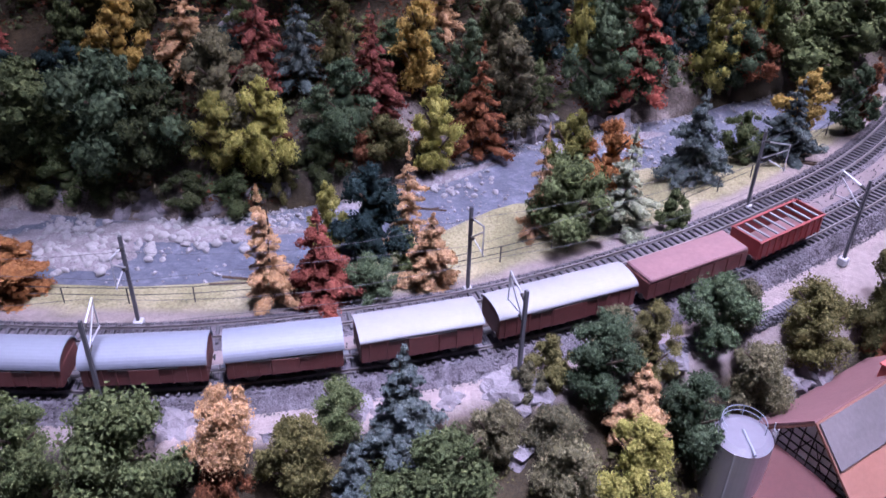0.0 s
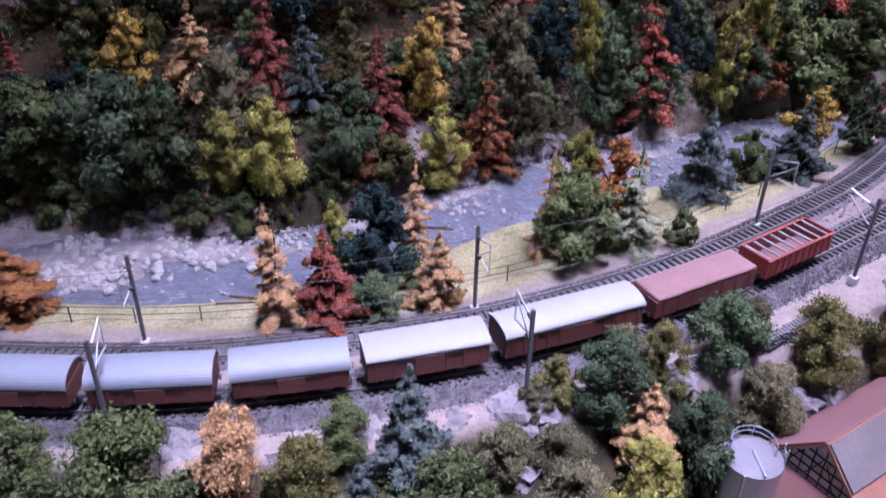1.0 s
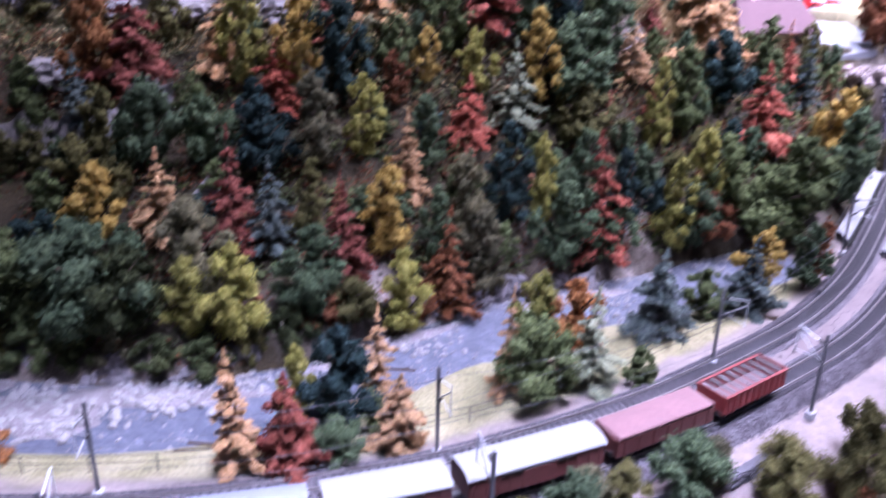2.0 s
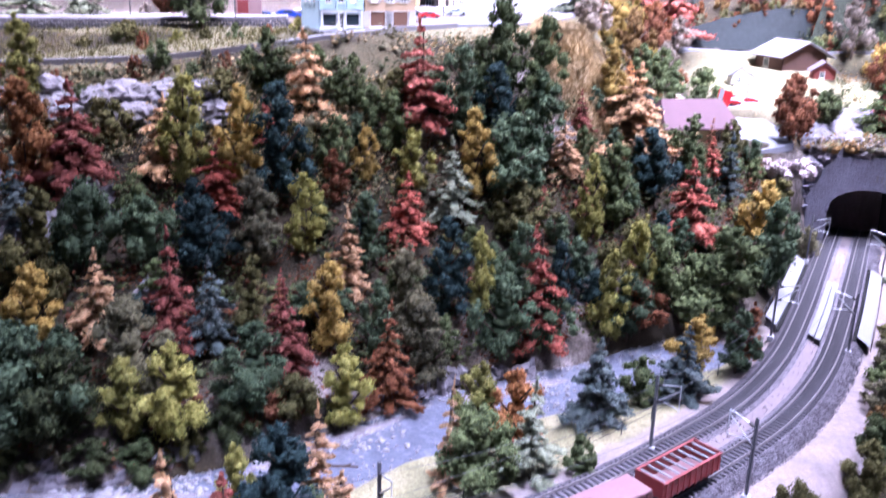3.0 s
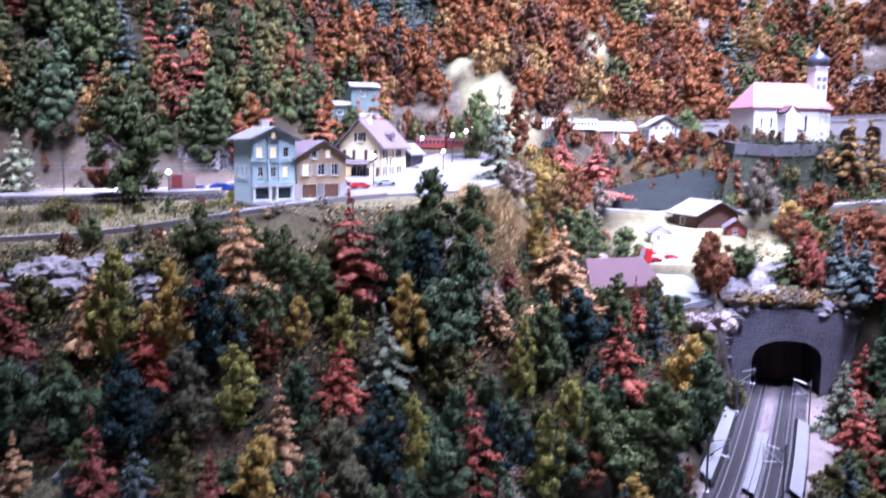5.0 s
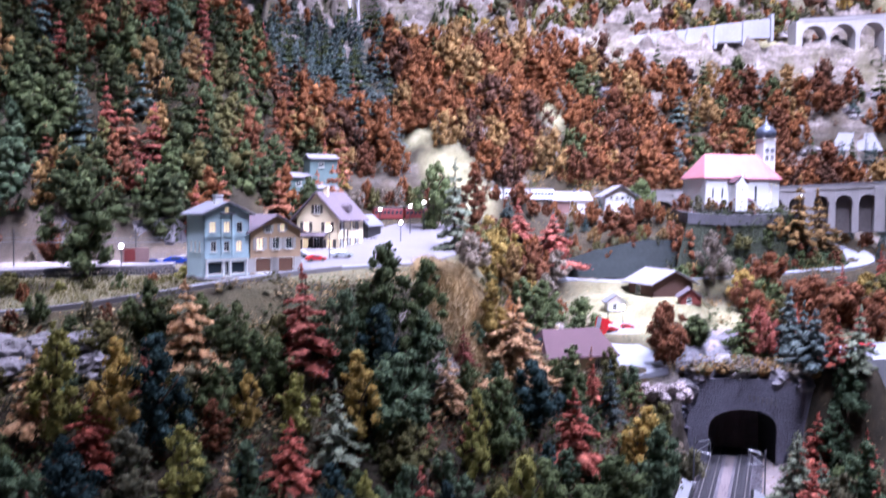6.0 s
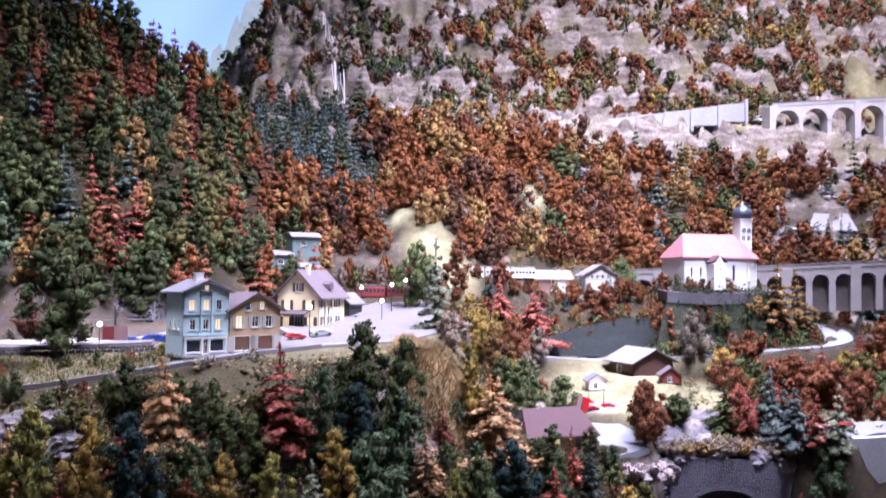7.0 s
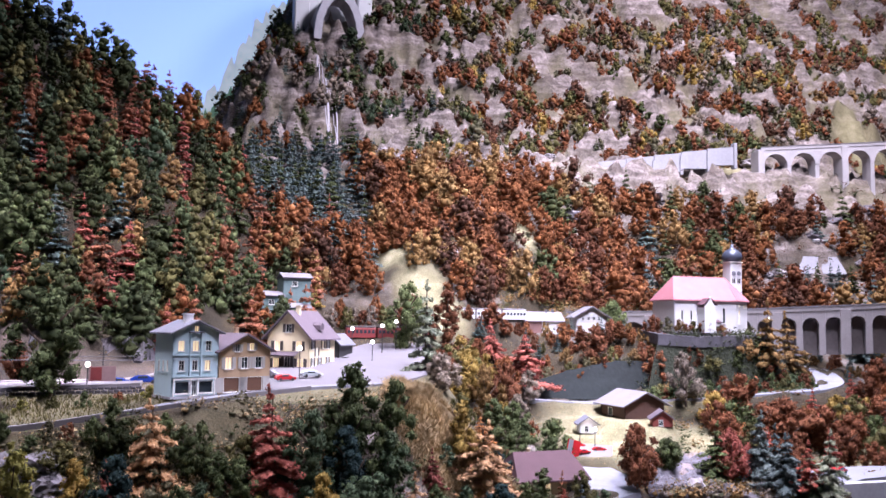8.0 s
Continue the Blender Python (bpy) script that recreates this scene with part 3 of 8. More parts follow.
def ballast_bed():
    bm = bmesh.new()
    offs = [(0.0225, -0.0055), (0.0165, 0.0), (-0.018, 0.0), (-0.023, -0.0022), (-0.034, -0.0022), (-0.039, 0.0), (-0.079, 0.0), (-0.090, -0.006)]
    rows = []
    for o, z in offs:
        rows.append([bm.verts.new((x, y, z)) for x, y in shifted(TRACK, o)])
    for r, s in zip(rows, rows[1:]):
        for i in range(len(r) - 1):
            bm.faces.new((r[i], r[i + 1], s[i + 1], s[i]))
    bed = part("ballast_bed", bm, BALLAST, None)
    tagged(bed, "grey-brown ballast bed under the double track", "ballast", kind="structure")

    def place(rng, n):
        k = rng.randint(12, len(TRACK) - 14, n)
        f = rng.rand(n)[:, None]
        u = rng.rand(n)
        o = np.where(u < 0.5, 0.024 - 0.009 * rng.rand(n), -0.093 + 0.02 * rng.rand(n))
        o = np.where(u > 0.93, -0.06 * rng.rand(n), o)
        a = np.stack([np.interp(k + f[:, 0], np.arange(len(TRACK)), TRACK[:, i]) for i in (0, 1)], 1)
        t = np.gradient(TRACK, axis=0)[k]
        t /= np.linalg.norm(t, axis=1)[:, None]
        p = a + o[:, None] * np.stack([-t[:, 1], t[:, 0]], 1)
        z = np.interp(o, (-0.093, -0.079, 0.0165, 0.024), (-0.006, 0.0005, 0.0005, -0.0055))
        return np.column_stack([p, z])

    v, f = lumps(26000, place, lambda g, n: 0.0005 + 0.0008 * g.rand(n), 8, shape=TETRA)
    stones = link("ballast_stones", tri_mesh("ballast_stones", v, f), BALLAST)
    tagged(stones, "loose crushed stones along the ballast shoulders", "stones", kind="stuff")


ballast_bed()
ribbon_a, ribbon_b = shifted(TRACK, -0.0205), shifted(TRACK, -0.0365)
middle = ribbon("middle_path", [(*p, -0.001) for p in ribbon_a], [(*p, -0.001) for p in ribbon_b], PATHSAND)
tagged(middle, "pinkish sand strip between the two tracks", "path", kind="structure")


def track(line, label):
    """One track: two rails, and each sleeper a piece of its own."""
    ob = thing("railway_track", Matrix(), label, "railway track", "double track")
    fine = resample(line, 0.02)
    for side in (0.00825, -0.00825):
        rail = shifted(fine, side)
        t = np.gradient(rail, axis=0)
        t /= np.linalg.norm(t, axis=1)[:, None]
        n = np.stack([-t[:, 1], t[:, 0]], 1)
        bm = bmesh.new()
        rows = []
        for w, z in ((0.0012, 0.0022), (0.0005, 0.003), (0.0007, 0.0047), (-0.0007, 0.0047), (-0.0005, 0.003), (-0.0012, 0.0022)):
            rows.append([bm.verts.new((*(p + w * q), z)) for p, q in zip(rail, n)])
        for r, s in zip(rows, rows[1:]):
            for i in range(len(r) - 1):
                bm.faces.new((r[i], r[i + 1], s[i + 1], s[i]))
        part("rail", bm, RAIL, ob, "dark steel rail with a worn head")
    mesh = bpy.data.meshes.new("sleeper")
    bm = box(0.0028, 0.029, 0.0026, bevel=0.0004)
    bm.to_mesh(mesh)
    bm.free()
    mesh.materials.append(SLEEPER)
    ties = resample(line, 0.0076)
    d = np.gradient(ties, axis=0)
    for (x, y), (dx, dy) in zip(ties, d):
        if not -0.75 < x < 0.99:
            continue
        s = new("sleeper", mesh)
        s.parent = ob
        s.matrix_basis = pose(x, y, -0.0002, 0, 0, math.degrees(math.atan2(dy, dx)))
    return ob


track(TRACK, "curved model railway track on dark wooden sleepers")
track(FRONT, "curved model railway track carrying the goods train")

# ---- walls, portal, bridge walkways, roads ----
CONCRETE = plain("concrete", (0.36, 0.36, 0.40), 0.9, vary=0.25, scale=40, relief=0.4)
PORTALSTONE = plain("portal_stone", (0.125, 0.118, 0.155), 0.9, vary=0.55, scale=60, relief=1.0, dist=0.004)
# black for the painted darkness in the tunnel and for bridge timbers
NEARBLACK = plain("near_black", (0.012, 0.012, 0.013), 1.0)
PLATE = plain("walkway_plate", (0.165, 0.166, 0.185), 0.7, vary=0.12, scale=50)
ASPHALT = plain("light_asphalt", (0.20, 0.205, 0.245), 0.9, vary=0.2, scale=30, relief=0.3)
PAVING = plain("pale_paving", (0.145, 0.135, 0.15), 0.9, vary=0.12, scale=30, relief=0.3)
ROCK = plain("grey_rock", (0.17, 0.158, 0.17), 0.95, vary=0.6, scale=40, relief=1.0, dist=0.004)
DARKSTONE = plain("dark_stone", (0.085, 0.08, 0.095), 0.95, vary=0.5, scale=90, relief=0.6)
DARKROCK = plain("dark_rock", (0.13, 0.12, 0.14), 0.95, vary=0.6, scale=40, relief=1.0, dist=0.004)
IRON = plain("dark_iron", (0.05, 0.05, 0.055), 0.5, 0.6)
GALV = plain("galvanised", (0.45, 0.46, 0.5), 0.45, 0.6)


def columns(width, top, holes, thick, bm=None, m=None):
    """A wall in x and z, 0 to width, with a roof line top(x), real openings (x0, z0, x1, z1) and a thickness behind it."""
    bm = bm or bmesh.new()
    m = m or Matrix()
    levels = sorted({0.0, 9.0, *[c for h in holes for c in (h[1], h[3])]})
    cuts = {0.0, width, *[c for h in holes for c in (h[0], h[2])], *top.breaks}
    for (x0, z0), (x1, z1) in zip(top.points, top.points[1:]):
        cuts |= {x0 + (x1 - x0) * (z - z0) / (z1 - z0) for z in levels if min(z0, z1) < z < max(z0, z1)}
    cuts = sorted(cuts)
    for a, b in zip(cuts, cuts[1:]):
        if b - a < 1e-6:
            continue
        for low, high in zip(levels, levels[1:]):
            if any(h[0] <= a and b <= h[2] and h[1] <= low and high <= h[3] for h in holes):
                continue
            ta, tb = min(high, top(a)), min(high, top(b))
            if max(ta, tb) - low < 1e-6:
                continue
            outline = [(a, low), (b, low)] + ([(b, tb)] if tb - low > 1e-6 else []) + ([(a, ta)] if ta - low > 1e-6 else [])
            prism(outline, thick, bm, m)
    bmesh.ops.remove_doubles(bm, verts=bm.verts, dist=1e-6)
    return bm


class Line:
    """A roof line: straight between (x, z) points."""
    def __init__(self, *points):
        self.points = points
        self.breaks = [p[0] for p in points]

    def __call__(self, x):
        return float(np.interp(x, [p[0] for p in self.points], [p[1] for p in self.points]))


PORTAL = pose(0.955, 1.476, -0.006, 0, 0, -13)


def portal():
    ob = thing("tunnel_portal", PORTAL, "dark grey stone tunnel portal over both tracks", "tunnel portal", kind="structure")
    half, rise = 0.067, 0.112
    arch = [(-half, 0.0)] + [(-half * math.cos(a) , 0.068 + (rise - 0.068) * math.sin(a) ** 0.75) for a in np.linspace(0.0, math.pi, 15)] + [(half, 0.0)]
    arch = [(float(x), float(z)) for x, z in arch]
    bm = bmesh.new()
    low, high = -0.112, 0.20
    for (x0, z0), (x1, z1) in zip(arch[1:], arch[2:-1]):
        prism([(x0, z0), (x1, z1), (x1, 0.172), (x0, 0.172)], 0.03, bm)
    prism([(low, 0), (-half, 0), (-half, 0.172), (low, 0.165)], 0.03, bm)
    prism([(half, 0), (high, 0), (high, 0.150), (half, 0.172)], 0.03, bm)
    bmesh.ops.remove_doubles(bm, verts=bm.verts, dist=1e-5)
    part("portal_wall", bm, PORTALSTONE, ob)
    for i in range(1, len(arch) - 2):
        (x0, z0), (x1, z1) = arch[i], arch[i + 1]
        k = 1.07
        part("arch_stone", prism([(x0, z0), (x1, z1), (x1 * k, 0.05 + (z1 - 0.05) * 1.10), (x0 * k, 0.05 + (z0 - 0.05) * 1.10)], 0.005, m=Matrix.Translation((0, -0.002, 0))), PORTALSTONE, ob)
    # lining: the dark of the tunnel's inside is put into its colour
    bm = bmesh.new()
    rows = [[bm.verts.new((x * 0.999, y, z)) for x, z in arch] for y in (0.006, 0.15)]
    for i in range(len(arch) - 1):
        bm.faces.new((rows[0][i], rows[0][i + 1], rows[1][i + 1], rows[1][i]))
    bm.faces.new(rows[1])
    part("lining", bm, NEARBLACK, ob, "tunnel lining with the inner darkness in its black colour")
    for i in range(7):
        part("letter_bar", box(0.004, 0.002, 0.013, (0.012 + 0.0085 * i, -0.001, 0.128 - 0.0015 * i)), DARKROCK, ob, "pale unreadable lettering bar")
    return ob


portal()


def tunnel_cover():
    """Rocky ground over the first stretch of the tunnel."""
    bm = bmesh.new()
    grid = []
    for j in range(26):
        row = []
        for i in range(34):
            u, v = -0.13 + 0.34 * i / 33, 0.012 + 0.19 * j / 25
            p = PORTAL @ Vector((u, v, 0))
            z = max(0.171, sections_at(p.x, p.y) + 0.006) if j else 0.166
            z += 0.022 * noise.fractal(Vector((p.x * 22, p.y * 22, 3)), 1, 2, 4) + (0.012 if 0 < j < 5 else 0)
            row.append(bm.verts.new((p.x, p.y, z)))
        grid.append(row)
    for r, s in zip(grid, grid[1:]):
        for i in range(33):
            bm.faces.new((r[i], r[i + 1], s[i + 1], s[i]))
    ob = part("tunnel_cover", bm, DARKROCK, None)
    tagged(ob, "rough dark rock above the tunnel mouth", "rock", kind="structure")


tunnel_cover()


def span(line, x0, x1):
    return np.array([p for p in resample(line, 0.01) if x0 <= p[0] <= x1])


def walkway(o0, o1, x0, x1, label, gaps=0.0):
    a, b = span(shifted(TRACK, o0), x0, x1), span(shifted(TRACK, o1), x0, x1)
    n = min(len(a), len(b))
    a, b = a[:n], b[:n]
    ob = thing("bridge_walkway", Matrix(), label, "walkway", "bridge walkways", kind="structure")
    step = 10
    for i in range(0, n - 1, step):
        j = min(i + step, n - 1)
        ribbon("walkway_plate", [(*p, 0.0075) for p in a[i:j + 1]], [(*p, 0.0075) for p in b[i:j + 1]], PLATE, ob, thick=0.009)
    if gaps:
        # dark bridge timbers that end beside the plates
        ends = resample(span(shifted(TRACK, gaps), x0, x1), 0.0105)
        for (x, y), (dx, dy) in zip(ends, np.gradient(ends, axis=0)):
            tie = new("bridge_timber", TIMBER_END)
            tie.parent = ob
            tie.matrix_basis = pose(x, y, 0.0, 0, 0, math.degrees(math.atan2(dy, dx)))
    return ob


TIMBER_END = bpy.data.meshes.new("bridge_timber")
timber_end = box(0.0058, 0.0050, 0.0034, bevel=0.0004)
timber_end.to_mesh(TIMBER_END)
timber_end.free()
TIMBER_END.materials.append(NEARBLACK)
walkway(0.044, 0.024, 0.595, 0.79, "pale grey plates of a bridge walkway", 0.0212)
walkway(-0.0195, -0.028, 0.628, 0.780, "pale grey plates between the two tracks")
walkway(-0.029, -0.0375, 0.632, 0.785, "pale grey plates between the two tracks")
walkway(-0.080, -0.098, 0.69, 0.885, "pale grey plates of a bridge walkway", -0.0772)


def railing(points, height, label, posts=0.03):
    """A thin metal railing: posts and two bars."""
    ob = thing("railing", Matrix(), label, "railing")
    line = resample(np.array([p[:2] for p in points], float), posts)
    zs = np.interp(np.arange(len(line)), np.linspace(0, len(line) - 1, len(points)), [p[2] for p in points])
    for (x, y), z in zip(line, zs):
        part("post", rod((x, y, z - 0.004), (x, y, z + height), 0.0006, 5), IRON, ob)
    for f in (0.55, 1.0):
        part("bar", tube([(*p, z + f * height) for p, z in zip(line, zs)], 0.0004), IRON, ob)


a = span(shifted(TRACK, 0.046), 0.585, 0.79)
railing([(*p, 0.006) for p in a[::8]], 0.013, "thin railing along the bridge walkway")
a = span(shifted(TRACK, -0.1), 0.69, 0.885)
railing([(*p, 0.006) for p in a[::8]], 0.013, "thin railing along the bridge walkway")


def road(name, points, width, material, label, lift=0.004, thick=0.006, category="road"):
    line = smooth_line([p[:2] for p in points], 8)
    zs = np.interp(np.linspace(0, len(points) - 1, len(line)), np.arange(len(points)), [p[2] for p in points])
    a, b = shifted(line, width / 2), shifted(line, -width / 2)
    ob = ribbon(name, [(*p, z + lift) for p, z in zip(a, zs)], [(*p, z + lift) for p, z in zip(b, zs)], material, thick=thick)
    return tagged(ob, label, category, kind="structure")


road("village_road", ROADS["village"][1], 0.032, ASPHALT, "pale grey village road along the slope", 0.005, 0.010)
road("kerb", [(-0.9, 1.252, .318), (-0.6, 1.262, .325), (-.3, 1.277, .340), (-.15, 1.285, .359), (-.045, 1.307, .372), (.057, 1.374, .382), (.167, 1.461, .387)], 0.005, PAVING, "low pale guard wall beside the village road", 0.007, 0.012, "kerb")


def slab(name, outline, material, label, lift=0.004, category="pavement", depth=0.012):
    """A paved area over the ground, bounded by plan points (x, y, z)."""
    bm = bmesh.new()
    top = [bm.verts.new((x, y, z + lift)) for x, y, z in outline]
    low = [bm.verts.new((x, y, z + lift - depth)) for x, y, z in outline]
    bm.faces.new(top)
    for i in range(len(top)):
        j = (i + 1) % len(top)
        bm.faces.new((top[i], top[j], low[j], low[i]))
    bmesh.ops.triangulate(bm, faces=[f for f in bm.faces if len(f.verts) > 4])
    return tagged(part(name, bm, material, None), label, category, kind="structure")


slab("station_square", [(-.03, 1.36, .380), (.05, 1.41, .385), (.20, 1.51, .389), (.33, 1.53, .391), (.42, 1.68, .398), (.47, 1.95, .428), (.52, 2.12, .452), (.36, 2.12, .452), (.2, 1.9, .42), (.02, 1.62, .392)], PAVING, "pale paved square before the station", 0.003)
slab("platform", [(-.75, 1.46, .372), (-.3, 1.475, .380), (-.12, 1.50, .386), (-.12, 1.535, .388), (-.3, 1.515, .383), (-.75, 1.50, .375)], PAVING, "white station platform edge", 0.010, "platform", 0.006)
slab("yard", [(.68, 1.51, .182), (.73, 1.468, .174), (.80, 1.485, .184), (.82, 1.56, .196), (.80, 1.66, .208), (.72, 1.66, .206), (.69, 1.58, .195)], ASPHALT, "pale paved yard beside the red-roofed house", 0.007)
slab("forecourt", [(.735, 1.67, .214), (.82, 1.665, .214), (.85, 1.73, .236), (.78, 1.76, .238)], PAVING, "white paved forecourt", 0.008)
road("lane", ROADS["lane"][1], 0.070, ASPHALT, "pale grey lane winding below the church", 0.004, 0.01)
road("upper_street", ROADS["street"][1], 0.12, ASPHALT, "pale grey street on a retaining wall", 0.008, 0.02)
slab("retaining_wall", [(1.13, 1.405, .20), (1.5, 1.395, .21), (1.9, 1.39, .21), (1.9, 1.41, .21), (1.5, 1.413, .21), (1.13, 1.425, .20)], CONCRETE, "bluish concrete retaining wall under the street", 0.01, "wall", 0.14)


def stone_wall(points, height, stone, label):
    """A dry wall of separate stones along plan points, top at their z."""
    ob = thing("stone_wall", Matrix(), label, "stone wall", kind="structure")
    rng = random.Random(3)
    line = resample(np.array([p[:2] for p in points], float), stone)
    zs = np.interp(np.arange(len(line)), np.linspace(0, len(line) - 1, len(points)), [p[2] for p in points])
    mesh = bpy.data.meshes.new("stone")
    bm = box(stone * 0.94, 0.008, stone * 0.5, bevel=stone * 0.1)
    bm.to_mesh(mesh)
    bm.free()
    mesh.materials.append(DARKSTONE)
    d = np.gradient(line, axis=0)
    for r in range(int(height / (stone * 0.54))):
        for k, ((x, y), z) in enumerate(zip(line, zs)):
            ang = math.degrees(math.atan2(d[k][1], d[k][0]))
            s = new("stone", mesh)
            s.parent = ob
            f = 0.5 * (r % 2)
            s.matrix_basis = pose(x + f * d[k][0], y + f * d[k][1], z - (r + 1) * stone * 0.54, rng.uniform(-3, 3), rng.uniform(-3, 3), ang) @ pose(0, rng.uniform(-.001, .001), 0)
    return ob


stone_wall([(.185, .527, .002), (.23, .545, .002), (.275, .567, .002), (.32, .597, .003)], 0.03, 0.0040, "low dark dry-stone wall beside the track path")


stone_wall([(-.75, 1.462, .378), (-.3, 1.477, .386), (-.12, 1.502, .392)], 0.022, 0.010, "low dark stone wall of the station platform")


def boulder(x, y, z, r, seed, label="rough grey rock outcrop", material=None, squash=0.7):
    bm = bmesh.new()
    bmesh.ops.create_icosphere(bm, subdivisions=3, radius=r)
    for v in bm.verts:
        n = v.co.normalized()
        k = 1 + 0.35 * noise.fractal(n * 2.2 + Vector((seed, 0, 0)), 1, 2, 3) + 0.2 * noise.cell(n * 2.5 + Vector((seed, 1, 0)))
        v.co = Vector((v.co.x * k, v.co.y * k, v.co.z * k * squash))
    ob = part("rock", bm, material or ROCK, None)
    ob.matrix_world = pose(x, y, z, 0, 0, seed * 57)
    return tagged(ob, label, "rock", "rocks")


def bank(lower, upper, material, label):
    """A smooth steep bank between two lines, drawn out finely and uneven."""
    a = smooth_line([p[:2] for p in lower], 8)
    za = np.interp(np.linspace(0, len(lower) - 1, len(a)), np.arange(len(lower)), [p[2] for p in lower])
    b = smooth_line([p[:2] for p in upper], 8)
    zb = np.interp(np.linspace(0, len(upper) - 1, len(b)), np.arange(len(upper)), [p[2] for p in upper])
    bm = bmesh.new()
    rows = []
    for k in range(9):
        f = k / 8
        rows.append([bm.verts.new((*(p + (q - p) * f), z + (w - z) * f + 0.006 * noise.noise(Vector((p[0] * 30, f * 4, 0))))) for p, q, z, w in zip(a, b, za, zb)])
    for r, s in zip(rows, rows[1:]):
        for i in range(len(r) - 1):
            bm.faces.new((r[i], r[i + 1], s[i + 1], s[i]))
    return tagged(part("bank", bm, material, None, smooth=True), label, "bank", kind="structure")


bank([(.70, 2.018, .328), (.85, 2.016, .318), (1.0, 2.016, .322), (1.15, 2.012, .328), (1.3, 2.000, .338)], [(.72, 2.022, .350), (.86, 2.036, .390), (1.0, 2.044, .418), (1.15, 2.024, .412), (1.3, 1.99, .358)], plain("dark_turf", (0.016, 0.021, 0.022), 0.95, vary=0.5, scale=30, relief=0.6), "dark green turfed bank above the lane")


bank([(1.06, 1.992, .335), (1.2, 1.982, .338), (1.34, 1.972, .348), (1.46, 1.98, .356), (1.52, 2.04, .39)], [(1.10, 2.012, .468), (1.2, 2.002, .465), (1.34, 2.004, .468), (1.44, 2.03, .477), (1.47, 2.08, .48)], plain("green_turf", (0.030, 0.036, 0.022), 0.95, vary=0.6, scale=40, relief=1.0, dist=0.004), "dark green bank under the church wall")

# ---- the painted sky behind the layout, and the hall round it ----
def backdrop_material():
    m, t, b = nodes_of("painted_sky", 0.9)
    co = t.nodes.new("ShaderNodeTexCoord")
    sep = t.nodes.new("ShaderNodeSeparateXYZ")
    t.links.new(co.outputs["Object"], sep.inputs[0])
    div = t.nodes.new("ShaderNodeMath")
    div.operation = "MULTIPLY"
    div.inputs[1].default_value = 0.25
    t.links.new(sep.outputs["Z"], div.inputs[0])
    sky = ramp(t, div.outputs[0], [(0.25, (0.62, 0.74, 0.92)), (0.55, (0.30, 0.46, 0.86)), (0.9, (0.22, 0.38, 0.80))])
    t.links.new(sky, b.inputs["Base Color"])
    t.links.new(sky, b.inputs["Emission Color"])
    b.inputs["Emission Strength"].default_value = 1.05
    return m


SKY = backdrop_material()
bm = bmesh.new()
curve = [(-6 + 0.5 * i, 6.2 - 0.035 * (-6 + 0.5 * i) ** 2) for i in range(33)]
rows = [[bm.verts.new((x, y, z)) for x, y in curve] for z in (-1.0, 4.4)]
for i in range(len(curve) - 1):
    bm.faces.new((rows[0][i], rows[0][i + 1], rows[1][i + 1], rows[1][i]))
tagged(part("backdrop", bm, SKY, None), "backdrop wall painted as a blue sky", "backdrop", kind="structure")

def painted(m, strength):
    """Lets paint on the backdrop glow by emission, to match the glowing sky."""
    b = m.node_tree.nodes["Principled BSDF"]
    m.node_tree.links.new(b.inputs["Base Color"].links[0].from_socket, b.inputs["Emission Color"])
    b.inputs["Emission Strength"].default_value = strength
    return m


# emission added: the painted peaks and woods glow without a lamp
SNOW = painted(plain("glowing_snow_paint", (0.62, 0.70, 0.74), 0.9, vary=0.35, scale=9, relief=0.1), 0.55)
FARGREEN = painted(plain("glowing_woods_paint", (0.16, 0.30, 0.20), 0.95, vary=0.5, scale=14, relief=0.1), 0.4)


def painted_range(name, pts, seed, material, y, label):
    """A mountain painted on the backdrop: a jagged cut-out close before it."""
    rng = random.Random(seed)
    bm = bmesh.new()
    top, low = [], []
    for (x0, z0), (x1, z1) in zip(pts, pts[1:]):
        n = max(2, int(abs(x1 - x0) / 0.016))
        for k in range(n):
            f = k / n
            top.append(bm.verts.new((x0 + (x1 - x0) * f, y, z0 + (z1 - z0) * f + rng.uniform(-0.05, 0.07))))
            low.append(bm.verts.new((x0 + (x1 - x0) * f, y, 0.5)))
    for i in range(len(top) - 1):
        bm.faces.new((low[i], low[i + 1], top[i + 1], top[i]))
    tagged(part(name, bm, material, None), label, "backdrop", kind="structure")


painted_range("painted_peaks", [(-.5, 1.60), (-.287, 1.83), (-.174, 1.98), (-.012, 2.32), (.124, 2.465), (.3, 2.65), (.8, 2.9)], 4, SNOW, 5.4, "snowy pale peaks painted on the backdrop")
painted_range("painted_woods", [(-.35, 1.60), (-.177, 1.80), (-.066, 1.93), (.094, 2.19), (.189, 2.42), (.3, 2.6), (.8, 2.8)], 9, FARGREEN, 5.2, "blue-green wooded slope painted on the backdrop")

HALLWALL = plain("hall_wall", (0.10, 0.10, 0.12), 0.9)
HALLFLOOR = plain("hall_floor", (0.06, 0.055, 0.05), 0.7)
for name, size, at in (("hall_wall_back", (16, 0.2, 7), (0, 7.2, -1.2)), ("hall_wall_front", (16, 0.2, 7), (0, -6, -1.2)), ("hall_wall_left", (0.2, 13.4, 7), (-8, 0.6, -1.2)), ("hall_wall_right", (0.2, 13.4, 7), (8, 0.6, -1.2))):
    tagged(part(name, box(*size, at), HALLWALL, None), "dark wall of the exhibition hall", "wall", kind="structure")
tagged(part("hall_floor", box(16.4, 13.6, 0.2, (0, 0.6, -1.4)), HALLFLOOR, None), "dark floor of the exhibition hall", "floor", kind="structure")
